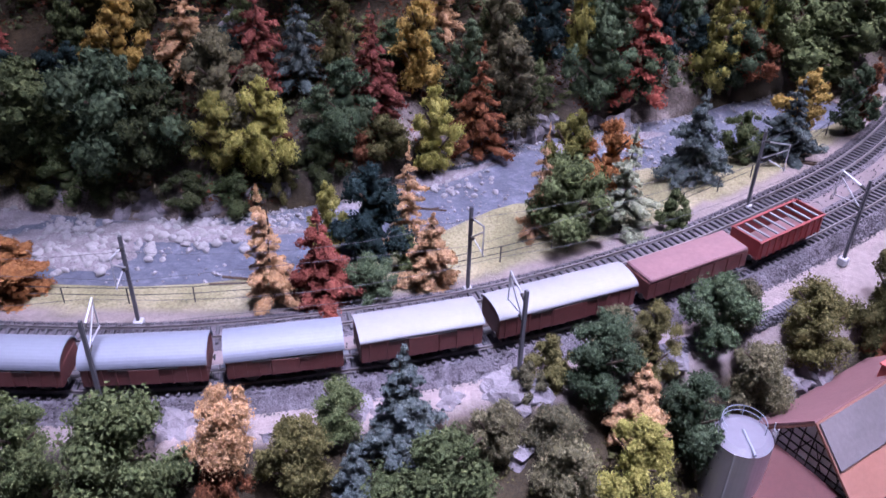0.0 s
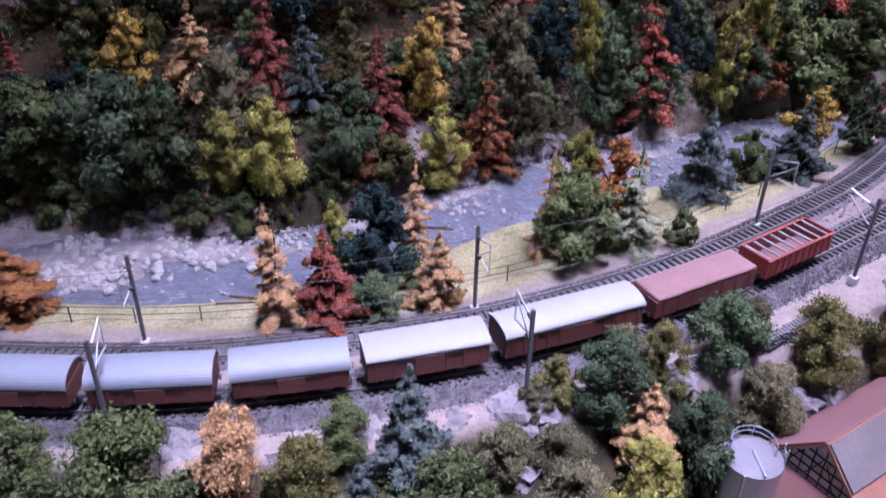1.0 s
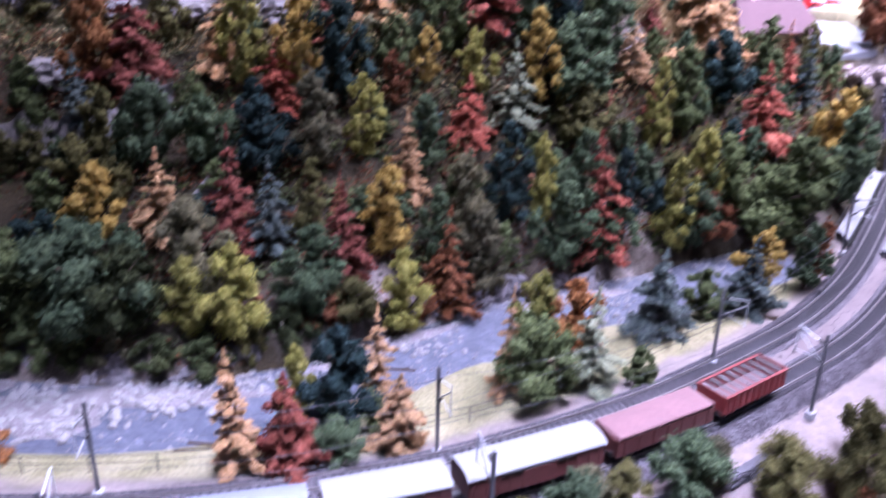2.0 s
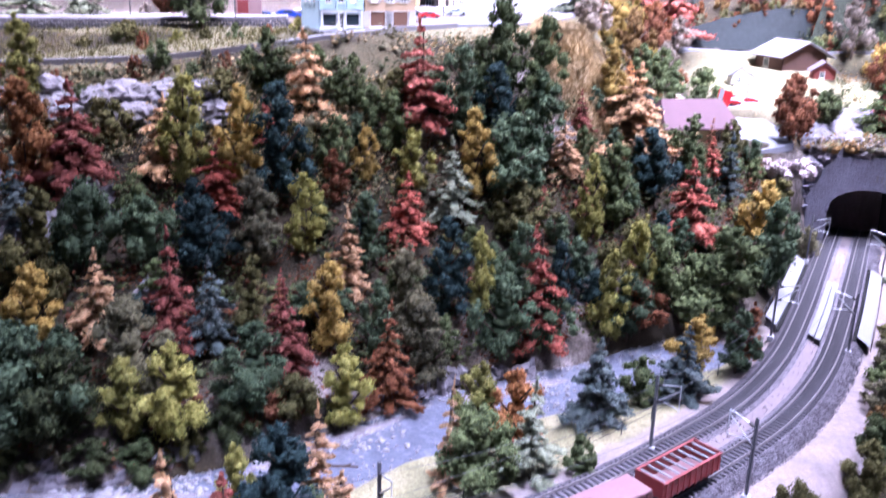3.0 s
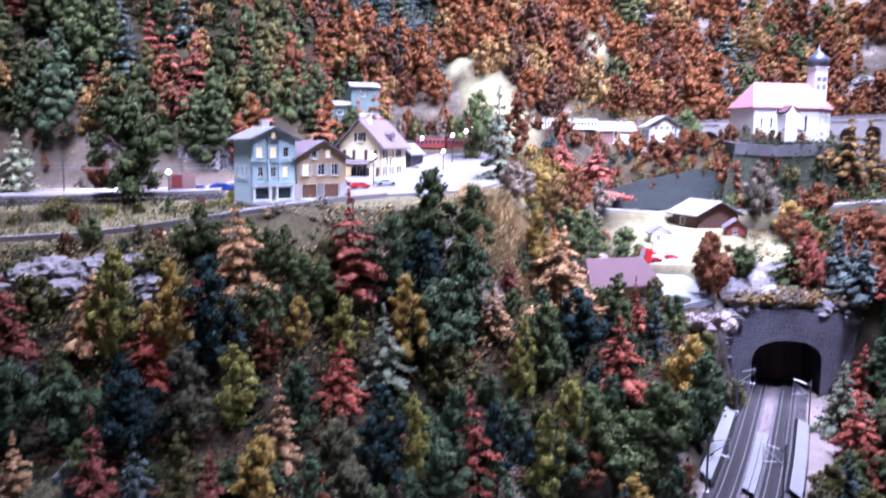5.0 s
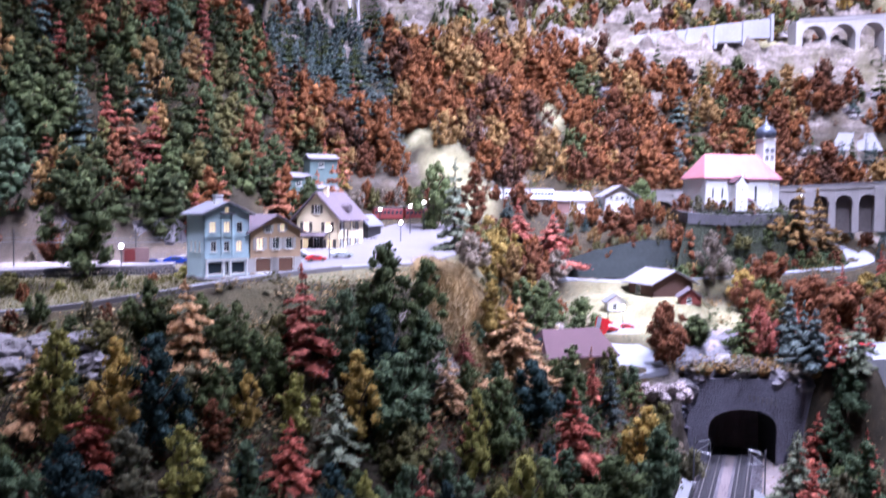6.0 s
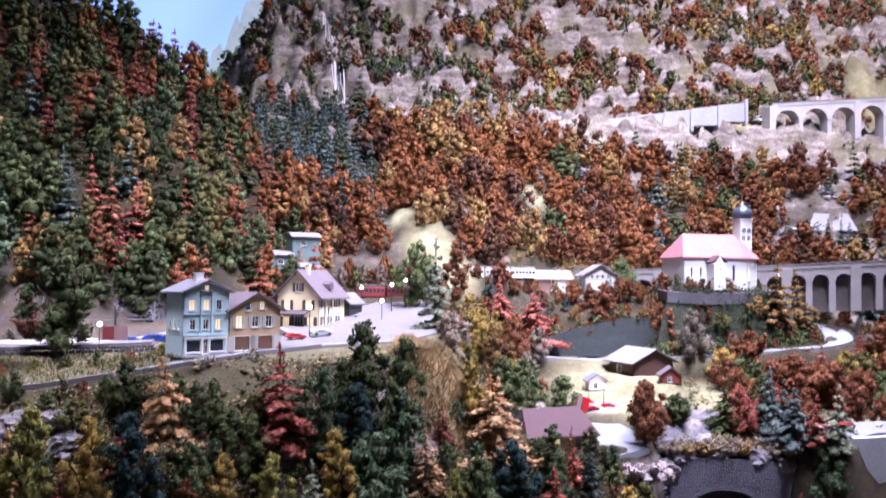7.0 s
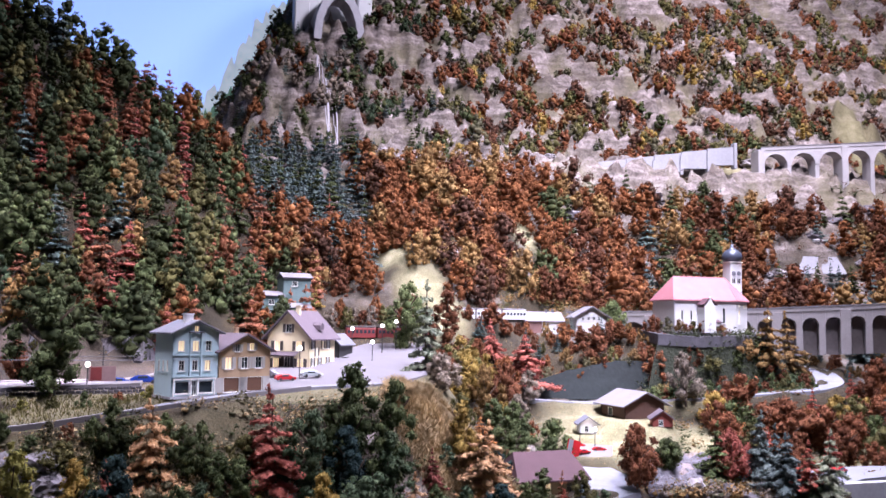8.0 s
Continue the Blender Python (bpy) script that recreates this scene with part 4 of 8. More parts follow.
tagged(part("hall_ceiling", box(16.4, 13.6, 0.2, (0, 0.6, 5.8)), HALLWALL, None), "dark ceiling of the exhibition hall", "ceiling", kind="structure")
ARCHWHITE = plain("pale_arch", (0.50, 0.52, 0.54), 0.8, vary=0.12, scale=12)
arch = thing("hall_arch", pose(0.411, 3.730, 1.767, 0, 0, 12), "tall pale concrete arch on the mountain", "arch", kind="structure")
for k in range(12):
    a0, a1 = math.pi * k / 12, math.pi * (k + 1) / 12
    ring = [(0.085 * math.cos(a0), 0.20 * math.sin(a0)), (0.085 * math.cos(a1), 0.20 * math.sin(a1)), (0.12 * math.cos(a1), 0.245 * math.sin(a1)), (0.12 * math.cos(a0), 0.245 * math.sin(a0))]
    part("arch_segment", prism(ring, 0.10), CONCRETE, arch)
for x in (-0.15, 0.15):
    part("pillar", box(0.07, 0.05, 0.55, (x, 0.12, -0.05), 0.004), ARCHWHITE, arch, "pale pillar")
part("back_panel", box(0.24, 0.02, 0.5, (0, 0.14, -0.05)), ARCHWHITE, arch, "pale panel behind the arch")

TABLEWOOD = plain("table_fascia", (0.09, 0.065, 0.045), 0.6, vary=0.3, scale=12)
table = thing("layout_table", Matrix(), "dark wooden table carrying the model landscape", "table", kind="structure")
part("table_top", box(5.82, 5.12, 0.05, (1.3, 2.45, -0.24)), TABLEWOOD, table)
for name, size, at in (("front_panel", (5.82, 0.03, 0.11), (1.3, -0.118, -0.19)), ("back_panel", (5.82, 0.03, 1.4), (1.3, 5.018, -0.19)), ("side_panel", (0.03, 5.1, 0.11), (-1.618, 2.45, -0.19)), ("side_panel", (0.03, 5.1, 0.11), (4.218, 2.45, -0.19))):
    part(name, box(*size, at), TABLEWOOD, table)
for x in (-1.5, 0.4, 2.3, 4.1):
    for y in (0.0, 2.4, 4.9):
        part("leg", box(0.08, 0.08, 0.96, (x, y, -1.2)), TABLEWOOD, table)

# ---- the goods train, masts, wires, fences ----
BROWN = plain("wagon_brown", (0.10, 0.030, 0.028), 0.55, vary=0.35, scale=90)
REDPAINT = plain("wagon_red", (0.20, 0.030, 0.030), 0.5, vary=0.3, scale=90)
SILVER = plain("wagon_roof_silver", (0.17, 0.185, 0.235), 0.6, 0.1, vary=0.12, scale=60)
WHITE = plain("wagon_roof_white", (0.21, 0.21, 0.235), 0.65, vary=0.1, scale=60)
LID = plain("wagon_lid", (0.17, 0.085, 0.095), 0.7, vary=0.3, scale=80)
DARK = plain("underframe", (0.025, 0.022, 0.022), 0.7, vary=0.4)
LOCOGREEN = plain("loco_green", (0.010, 0.045, 0.045), 0.35, vary=0.2)
STEEL = plain("steel", (0.45, 0.45, 0.47), 0.35, 0.9)
GLASS = plain("dark_glass", (0.03, 0.04, 0.05), 0.08, vary=0.1)
FRONT_LENGTH = np.concatenate([[0], np.cumsum(np.hypot(*np.diff(FRONT, axis=0).T))])


def on_track(s):
    x, y = np.interp(s, FRONT_LENGTH, FRONT[:, 0]), np.interp(s, FRONT_LENGTH, FRONT[:, 1])
    return np.array((x, y))


def rail_pose(s0, s1):
    a, b = on_track(s0), on_track(s1)
    m = (a + b) / 2
    return pose(m[0], m[1], 0.0047, 0, 0, math.degrees(math.atan2(b[1] - a[1], b[0] - a[0])))


def running_gear(ob, length, axles):
    part("underframe", box(length * 0.96, 0.024, 0.004, (0, 0, 0.0085), 0.0006), DARK, ob)
    for x in axles:
        for y in (-0.0083, 0.0083):
            part("wheel", cyl(0.0055, 0.0055, 0.0022, (x, y + 0.0011, 0.0055), 14, Matrix.Rotation(math.pi / 2, 4, "X")), DARK, ob)
        part("axle", rod((x, -0.008, 0.0055), (x, 0.008, 0.0055), 0.001), DARK, ob)
    for x in (-1, 1):
        for y in (-0.0095, 0.0095):
            bm = rod((x * length * 0.47, y, 0.0112), (x * (length * 0.5 + 0.001), y, 0.0112), 0.0009)
            cyl(0.0024, 0.0024, 0.0008, (x * (length * 0.5 + 0.001), y, 0.0112), 12, Matrix.Rotation(math.pi / 2, 4, "Y"), bm)
            part("buffer", bm, DARK, ob)
        part("coupler", box(0.008, 0.004, 0.002, (x * (length * 0.5 + 0.001), 0, 0.008)), STEEL, ob, "bright metal coupler")


def covered_wagon(s0, s1, roof, rise, body, label, ribs=9):
    """Covered goods wagon: panelled body, curved roof."""
    length = s1 - s0 - 0.010
    ob = thing("covered_wagon", rail_pose(s0, s1), label, "goods wagon", "wagons of the goods train")
    running_gear(ob, length, (-length * 0.3, length * 0.3))
    w, low, eave = 0.0325, 0.0105, 0.0275 if rise > 0.007 else 0.0305
    part("body", box(length, w, eave - low, (0, 0, low), 0.0006), body, ob)
    steps = 19
    arc = [(-(w / 2 + 0.0012) * math.cos(a), eave + rise * math.sin(a)) for a in np.linspace(0, math.pi, steps)]
    arc = [(float(x), float(z)) for x, z in arc]
    profile = arc + [(x * 0.94, z - 0.0012) for x, z in reversed(arc)]
    turn = Matrix.Rotation(math.pi / 2, 4, "Z")
    part("roof", prism(profile, length + 0.002, m=turn @ Matrix.Translation((0, -length / 2 - 0.001, 0))), roof, ob)
    for x in (-1, 1):
        gable = [(a, b - 0.0006) for a, b in arc]
        part("end_wall", prism(gable, 0.0012, m=turn @ Matrix.Translation((0, -0.0006 + x * (length / 2 - 0.0008), 0))), body, ob)
    for k in range(ribs):
        x = -length / 2 + length * (k + 0.5) / ribs
        for y in (-1, 1):
            part("rib", box(0.0012, 0.0012, eave - low - 0.001, (x, y * (w / 2 + 0.0003), low + 0.0005)), body, ob)
    for y in (-1, 1):
        part("sliding_door", box(length * 0.24, 0.0014, eave - low - 0.003, (0, y * (w / 2 + 0.0007), low + 0.001), 0.0003), body, ob)
        part("door_rail", box(length * 0.55, 0.0012, 0.001, (0, y * (w / 2 + 0.0006), eave - 0.0025)), DARK, ob)
    return ob


def open_wagon(s0, s1, label):
    length = s1 - s0 - 0.010
    ob = thing("open_wagon", rail_pose(s0, s1), label, "goods wagon", "wagons of the goods train")
    running_gear(ob, length, (-length * 0.38, -length * 0.24, length * 0.24, length * 0.38))
    for y in (-1, 1):
        part("side_wall", box(length, 0.0015, 0.017, (0, y * 0.0155, 0.0115), 0.0003), REDPAINT, ob)
        for k in range(10):
            part("stanchion", box(0.0016, 0.0014, 0.017, (-length / 2 + length * (k + 0.5) / 10, y * 0.0168, 0.0115)), REDPAINT, ob)
        part("top_rail", box(length, 0.0026, 0.0012, (0, y * 0.0158, 0.0286)), REDPAINT, ob)
    for x in (-1, 1):
        part("end_wall", box(0.0015, 0.031, 0.019, (x * (length / 2 - 0.0008), 0, 0.0115)), REDPAINT, ob)
    part("floor", box(length, 0.031, 0.001, (0, 0, 0.0125)), LID, ob)
    for k in range(8):
        part("cross_bar", box(0.0022, 0.031, 0.0014, (-length / 2 + length * (k + 0.5) / 8, 0, 0.0275)), PLATE, ob, "pale cross bar over the load")
    return ob


def lidded_wagon(s0, s1, label):
    length = s1 - s0 - 0.010
    ob = thing("lidded_wagon", rail_pose(s0, s1), label, "goods wagon", "wagons of the goods train")
    running_gear(ob, length, (-length * 0.3, length * 0.3))
    part("body", box(length, 0.032, 0.0165, (0, 0, 0.0105), 0.0006), BROWN, ob)
    part("lid", box(length - 0.002, 0.0325, 0.0035, (0, 0, 0.0270), 0.0012), LID, ob, "dull pinkish flat lid")
    for k in range(7):
        for y in (-1, 1):
            part("rib", box(0.0014, 0.0012, 0.0155, (-length / 2 + length * (k + 0.5) / 7, y * 0.0163, 0.011)), BROWN, ob)
    return ob


def locomotive(s0, s1):
    length = s1 - s0 - 0.008
    ob = thing("electric_locomotive", rail_pose(s0, s1), "dark green electric locomotive with a pale roof", "locomotive")
    running_gear(ob, length, (-length * 0.40, -length * 0.27, length * 0.27, length * 0.40))
    outline = [(-length / 2, 0.0105), (length / 2, 0.0105), (length / 2, 0.022), (length / 2 - 0.006, 0.036), (-length / 2 + 0.006, 0.036), (-length / 2, 0.022)]
    part("body", prism(outline, 0.033, m=Matrix.Translation((0, -0.0165, 0))), LOCOGREEN, ob)
    part("roof", box(length - 0.02, 0.029, 0.004, (0, 0, 0.0362), 0.001), SILVER, ob, "pale grey roof")
    for x in (-1, 1):
        part("cab_roof", box(0.020, 0.030, 0.0045, (x * (length / 2 - 0.020), 0, 0.0363), 0.0012), WHITE, ob, "white cab roof")
        part("windscreen", box(0.001, 0.024, 0.009, (x * (length / 2 - 0.0032), 0, 0.0245), turn=Matrix.Rotation(-x * 0.4, 4, "Y")), GLASS, ob)
        for y in (-1, 1):
            part("cab_window", box(0.009, 0.0006, 0.007, (x * (length / 2 - 0.016), y * 0.0166, 0.0255)), GLASS, ob)
    for k in range(5):
        for y in (-1, 1):
            part("side_window", box(0.010, 0.0006, 0.006, (-0.04 + 0.02 * k, y * 0.0166, 0.026)), GLASS, ob)
    for k in range(4):
        part("roof_gear", box(0.012, 0.010, 0.004, (-0.045 + 0.03 * k, 0.004 * (-1) ** k, 0.0402), 0.0008), WHITE, ob)
    panto = bmesh.new()
    for y in (-0.006, 0.006):
        rod((-0.02, y, 0.040), (0.012, y * 0.6, 0.047), 0.0006, 5, panto)
    rod((0.012, -0.014, 0.047), (0.012, 0.014, 0.047), 0.0006, 5, panto)
    part("pantograph", panto, DARK, ob)
    return ob


locomotive(0.660, 0.850)
for a, b in ((0.853, 0.952), (0.954, 1.054), (1.056, 1.154), (1.156, 1.251)):
    covered_wagon(a, b, SILVER, 0.011, BROWN, "brown covered goods wagon with a silvery barrel roof")
covered_wagon(1.253, 1.358, WHITE, 0.0055, BROWN, "dark brown goods wagon with a low white roof", 7)
covered_wagon(1.360, 1.494, WHITE, 0.006, BROWN, "long red-brown goods wagon with a white roof", 12)
lidded_wagon(1.496, 1.618, "brown goods wagon under a dull pinkish lid")
open_wagon(1.620, 1.722, "bright red open goods wagon with cross bars")


def mast(x, y, side, turn, h=0.086):
    """Catenary mast: concrete foot, steel post, hinged bracket of tubes reaching over the track."""
    ob = thing("catenary_mast", pose(x, y, -0.005, 0, 0, turn), "slim grey catenary mast with a tubular bracket", "catenary mast", "catenary masts")
    part("foot", box(0.008, 0.008, 0.008, bevel=0.0008), CONCRETE, ob, "pale concrete foot")
    bm = box(0.0026, 0.0007, h, (0, 0.0010, 0.004))
    box(0.0026, 0.0007, h, (0, -0.0010, 0.004), bm=bm)
    box(0.0007, 0.0020, h, (0, 0, 0.004), bm=bm)
    part("post", bm, plain_post, ob)
    r = side * 0.028
    part("bracket", rod((0, 0, h - 0.006), (0, r, h + 0.002), 0.0008, 6), GALV, ob)
    part("strut", rod((0, 0, h - 0.026), (0, r * 0.95, h - 0.004), 0.0007, 6), GALV, ob)
    part("steady_arm", rod((0, r * 0.35, h - 0.022), (0, r * 1.05, h - 0.024), 0.0006, 5), GALV, ob)
    for z in (h - 0.006, h - 0.025):
        part("insulator", rod((0, side * 0.002, z), (0, side * 0.007, z + 0.002), 0.0015, 8), DARK, ob)
    part("drop_bar", rod((0, r, h + 0.002), (0, r, h - 0.026), 0.0005, 5), GALV, ob)
    return ob


plain_post = plain("mast_paint", (0.13, 0.13, 0.15), 0.6, 0.3)


def heading(line, x):
    i = int(np.abs(line[:, 0] - x).argmin())
    i = min(max(i, 1), len(line) - 2)
    d = line[i + 1] - line[i - 1]
    return math.degrees(math.atan2(d[1], d[0]))


BACK_MASTS = [(-0.55, 0.557), (-0.239, 0.540), (0.030, 0.597), (0.316, 0.751), (0.579, 1.038), (0.800, 1.375)]
FRONT_MASTS = [(-0.52, 0.442), (-0.232, 0.438), (0.068, 0.486), (0.381, 0.660), (0.664, 0.987), (0.882, 1.277)]
for x, y in BACK_MASTS:
    mast(x, y, -1, heading(TRACK, x))
for x, y in FRONT_MASTS:
    mast(x, y, 1, heading(FRONT, x))


WIRE = plain("oxidised_wire", (0.10, 0.10, 0.11), 0.6, 0.5)


def wires(points, line, name, label):
    """Contact wire and carrier wire from mast to mast, over the middle of the track."""
    ob = thing("overhead_line", Matrix(), label, "overhead wire", "overhead wires")
    at = []
    for x, y in points:
        i = int(np.hypot(*(line - (x, y)).T).argmin())
        at.append(line[i])
    for low, z, sag in (("contact_wire", 0.056, 0.0), ("carrier_wire", 0.083, 0.014)):
        path = [(*(a + (b - a) * u), z - sag * 4 * u * (1 - u)) for a, b in zip(at, at[1:]) for u in np.linspace(0, 1, 7)[:-1]]
        part(low, tube(path, 0.0002), WIRE, ob)


wires(BACK_MASTS, TRACK, "overhead_line", "thin overhead wires above the far track")
wires(FRONT_MASTS, FRONT, "overhead_line", "thin overhead wires above the near track")

fence_line = shifted(TRACK, 0.052)
a = np.array([p for p in resample(fence_line, 0.02) if -0.7 < p[0] < 0.5])
railing([(*p, -0.006) for p in a], 0.016, "thin wire fence beside the track", 0.055)


def log(x, y, z, length, turn, r=0.0013):
    ob = thing("driftwood_log", pose(x, y, z, 0, 2, turn), "dark driftwood log lying by the river", "log", "logs")
    part("stem", rod((-length / 2, 0, r), (length / 2, 0, r), r, 7), BARK, ob)
    part("branch", rod((0, 0, r), (length * 0.3, length * 0.1, r * 1.5), r * 0.5, 5), BARK, ob)


log(-0.172, 0.611, -0.012, 0.055, 8)
log(-0.165, 0.618, -0.012, 0.05, -3)
log(-0.01, 0.765, -0.024, 0.04, -5, 0.0016)
log(0.41, 0.86, -0.006, 0.05, -20, 0.0016)
log(0.40, 0.872, -0.004, 0.04, 15, 0.0016)

# ---- houses ----
PALEBLUE = plain("pale_blue_plaster", (0.47, 0.62, 0.67), 0.85, vary=0.08, scale=40, relief=0.2)
OCHRE = plain("ochre_plaster", (0.46, 0.32, 0.20), 0.85, vary=0.12, scale=40, relief=0.2)
CREAM = plain("cream_plaster", (0.72, 0.62, 0.42), 0.85, vary=0.1, scale=40, relief=0.2)
LIME = plain("white_lime_wash", (0.66, 0.66, 0.67), 0.85, vary=0.06, scale=40, relief=0.2)
GREYWOOD = plain("grey_green_boards", (0.13, 0.19, 0.19), 0.85, vary=0.2, scale=60, relief=0.4)
BROWNWOOD = plain("dark_brown_boards", (0.09, 0.045, 0.035), 0.85, vary=0.3, scale=80, relief=0.5)
REDTILE = plain("red_tile", (0.34, 0.13, 0.15), 0.8, vary=0.2, scale=120, relief=0.5)
ROSETILE = plain("rose_tile", (0.36, 0.15, 0.16), 0.8, vary=0.2, scale=120, relief=0.5)
SLATE = plain("grey_slate", (0.15, 0.15, 0.185), 0.7, vary=0.2, scale=120, relief=0.5)
MAUVE = plain("mauve_slate", (0.115, 0.088, 0.108), 0.75, vary=0.2, scale=120, relief=0.5)
PALEROOF = plain("pale_grey_roof", (0.19, 0.178, 0.20), 0.75, vary=0.15, scale=90, relief=0.4)
BROWNTILE = plain("brown_tile", (0.070, 0.030, 0.040), 0.8, vary=0.2, scale=100, relief=0.4)
FRAMEWHITE = plain("white_window_frame", (0.75, 0.75, 0.72), 0.6, vary=0.05)
SHUTTER = plain("dark_shutter", (0.06, 0.05, 0.045), 0.8)
GREYSHUTTER = plain("grey_shutter", (0.40, 0.38, 0.36), 0.8)
WARM = glow("lit_window", (1.0, 0.78, 0.44), 0.6)
VIADUCTSTONE = plain("viaduct_stone", (0.26, 0.24, 0.245), 0.9, vary=0.25, scale=70, relief=0.5)
LAMPGLOW = glow("lamp_globe", (1.0, 0.93, 0.82), 6.0)
COPPER = plain("dark_onion_dome", (0.06, 0.07, 0.10), 0.35, 0.3, vary=0.2)
DOOR = plain("brown_door", (0.12, 0.055, 0.03), 0.7)


def window(parent, m, w, h, lit, shutters=None, bars=True, arched=False):
    """A framed window in an opening whose lower left corner is at m; the pane lies behind the wall face."""
    t = 0.0007
    bm = box(w, 0.0022, t, (w / 2, 0.0004, 0))
    box(w, 0.0022, t, (w / 2, 0.0004, h - t), bm=bm)
    for x in (t / 2, w - t / 2):
        box(t, 0.0022, h, (x, 0.0004, 0), bm=bm)
    if bars:
        box(t * 0.7, 0.0016, h, (w / 2, 0.0008, 0), bm=bm)
        box(w, 0.0016, t * 0.7, (w / 2, 0.0008, h * 0.6), bm=bm)
    frame_ob = part("window_frame", bm, FRAMEWHITE, parent)
    frame_ob.matrix_basis = m
    part("pane", box(w, 0.0008, h, (w / 2, 0.0024, 0)), WARM if lit else GLASS, frame_ob, "warmly lit pane" if lit else "")
    part("sill", box(w + 0.003, 0.003, 0.0012, (w / 2, -0.0012, -0.0012)), FRAMEWHITE, frame_ob)
    if shutters:
        for x in (-w * 0.27, w + w * 0.27):
            part("shutter", box(w * 0.48, 0.001, h, (x, -0.0008, 0)), shutters, frame_ob)


def gable_roof(ob, w, d, h, rise, over, material, along="y", thick=0.0022, hip=0.0):
    """Two roof slopes with thickness. The ridge runs along y (gable to the front) or x."""
    a, b = (w, d) if along == "y" else (d, w)
    e = over * rise / (a / 2)
    for s in (-1, 1):
        bm = bmesh.new()
        eave = (a / 2 + s * (a / 2 + over), h - e)
        ridge = (a / 2, h + rise)
        up = thick * math.hypot(1, rise / (a / 2))
        for_all = [(eave, 0), (ridge, 0), (ridge, up), (eave, up)]
        rows = []
        for y, cut in ((-over, -1), (b + over, 1)):
            row = []
            for (x, z), u in for_all:
                yy = y - cut * hip * (1.0 if x == ridge[0] else 0.0)
                co = Vector((x, yy, z + u)) if along == "y" else Vector((yy, x, z + u))
                row.append(bm.verts.new(co))
            rows.append(row)
        for i in range(4):
            j = (i + 1) % 4
            bm.faces.new((rows[0][i], rows[0][j], rows[1][j], rows[1][i]))
        bm.faces.new(rows[0])
        bm.faces.new(rows[1][::-1])
        part("roof_slope", bm, material, ob)
    if hip:
        for y, cut in ((-over, -1), (b + over, 1)):
            bm = bmesh.new()
            pts = [(-over, y, h - e), (a + over, y, h - e), (a / 2, y - cut * hip, h + rise)]
            lo = [bm.verts.new(p if along == "y" else (p[1], p[0], p[2])) for p in pts]
            hi = [bm.verts.new((p[0], p[1], p[2] + thick) if along == "y" else (p[1], p[0], p[2] + thick)) for p in pts]
            bm.faces.new(lo)
            bm.faces.new(hi)
            for i in range(3):
                j = (i + 1) % 3
                bm.faces.new((lo[i], lo[j], hi[j], hi[i]))
            part("hip_slope", bm, material, ob)


def house(name, m, label, w, d, h, rise, wall, roof, front=(), left=(), right=(), along="y", over=0.006, category="house", thick=0.003, hip=0.0, shutters=None, group=""):
    """A house of four walls with real openings. Openings: (x, z, width, height, lit) along each wall as seen from outside."""
    ob = thing(name, m, label, category, group)
    flat_front = Line((0, h), (w, h))
    gable_front = Line((0, h), (w / 2, h + rise), (w, h))
    flat_side = Line((0, h), (d, h))
    gable_side = Line((0, h), (d / 2, h + rise), (d, h))
    tall = along == "y" and not hip
    wide = along == "x" and not hip
    turns = [(w, gable_front if tall else flat_front, front, Matrix()),
             (d, gable_side if wide else flat_side, left, Matrix.Translation((0, d, 0)) @ Matrix.Rotation(-math.pi / 2, 4, "Z")),
             (d, gable_side if wide else flat_side, right, Matrix.Translation((w, 0, 0)) @ Matrix.Rotation(math.pi / 2, 4, "Z")),
             (w, gable_front if tall else flat_front, (), Matrix.Translation((w, d, 0)) @ Matrix.Rotation(math.pi, 4, "Z"))]
    for i, (length, top, holes, turn) in enumerate(turns):
        cuts = [(x, max(z, 0.0005), x + a, z + b) for x, z, a, b, lit in holes]
        trim = 0.0 if i in (0, 3) else thick
        part("wall", columns(length, top, cuts, thick, m=turn), wall, ob)
        for x, z, a, b, lit in holes:
            window(ob, turn @ Matrix.Translation((x, 0.0005, max(z, 0.0005))), a, b, lit, shutters, bars=a < 0.02)
    gable_roof(ob, w, d, h, rise, over, roof, along, hip=hip)
    return ob


def chimney(ob, x, y, z, h, material, s=0.006):
    bm = box(s, s, h, (x, y, z), 0.0004)
    box(s * 1.3, s * 1.3, 0.0015, (x, y, z + h), bm=bm)
    part("chimney", bm, material, ob)


# pale blue three-storey house
blue = house("town_house", pose(-0.056, 1.345, 0.383, 0, 0, 32), "pale blue three-storey town house with a shop window", 0.080, 0.058, 0.103, 0.017, PALEBLUE, SLATE,
             front=[(0.006, 0.006, 0.025, 0.019, 0), (0.035, 0.003, 0.008, 0.023, 0), (0.047, 0.006, 0.025, 0.019, 0),
                    (0.011, 0.042, 0.010, 0.016, 0), (0.034, 0.042, 0.010, 0.016, 0), (0.056, 0.042, 0.010, 0.016, 1),
                    (0.009, 0.073, 0.011, 0.016, 1), (0.034, 0.073, 0.011, 0.016, 1), (0.057, 0.073, 0.010, 0.016, 0), (0.036, 0.1035, 0.008, 0.009, 1)],
             left=[(0.012, 0.042, 0.005, 0.016, 0), (0.026, 0.042, 0.005, 0.016, 0), (0.040, 0.042, 0.005, 0.016, 0)], over=0.008)
for z in (0.032, 0.066):
    part("ledge", box(0.080, 0.003, 0.002, (0.039, -0.001, z)), PALEBLUE, blue)
part("plinth", box(0.082, 0.061, 0.004, (0.039, 0.0275, -0.002)), CONCRETE, blue)
for x in (0.0295, 0.0485):
    part("bay_pilaster", box(0.0022, 0.0032, 0.068, (x, -0.0012, 0.034), 0.0004), PALEBLUE, blue)
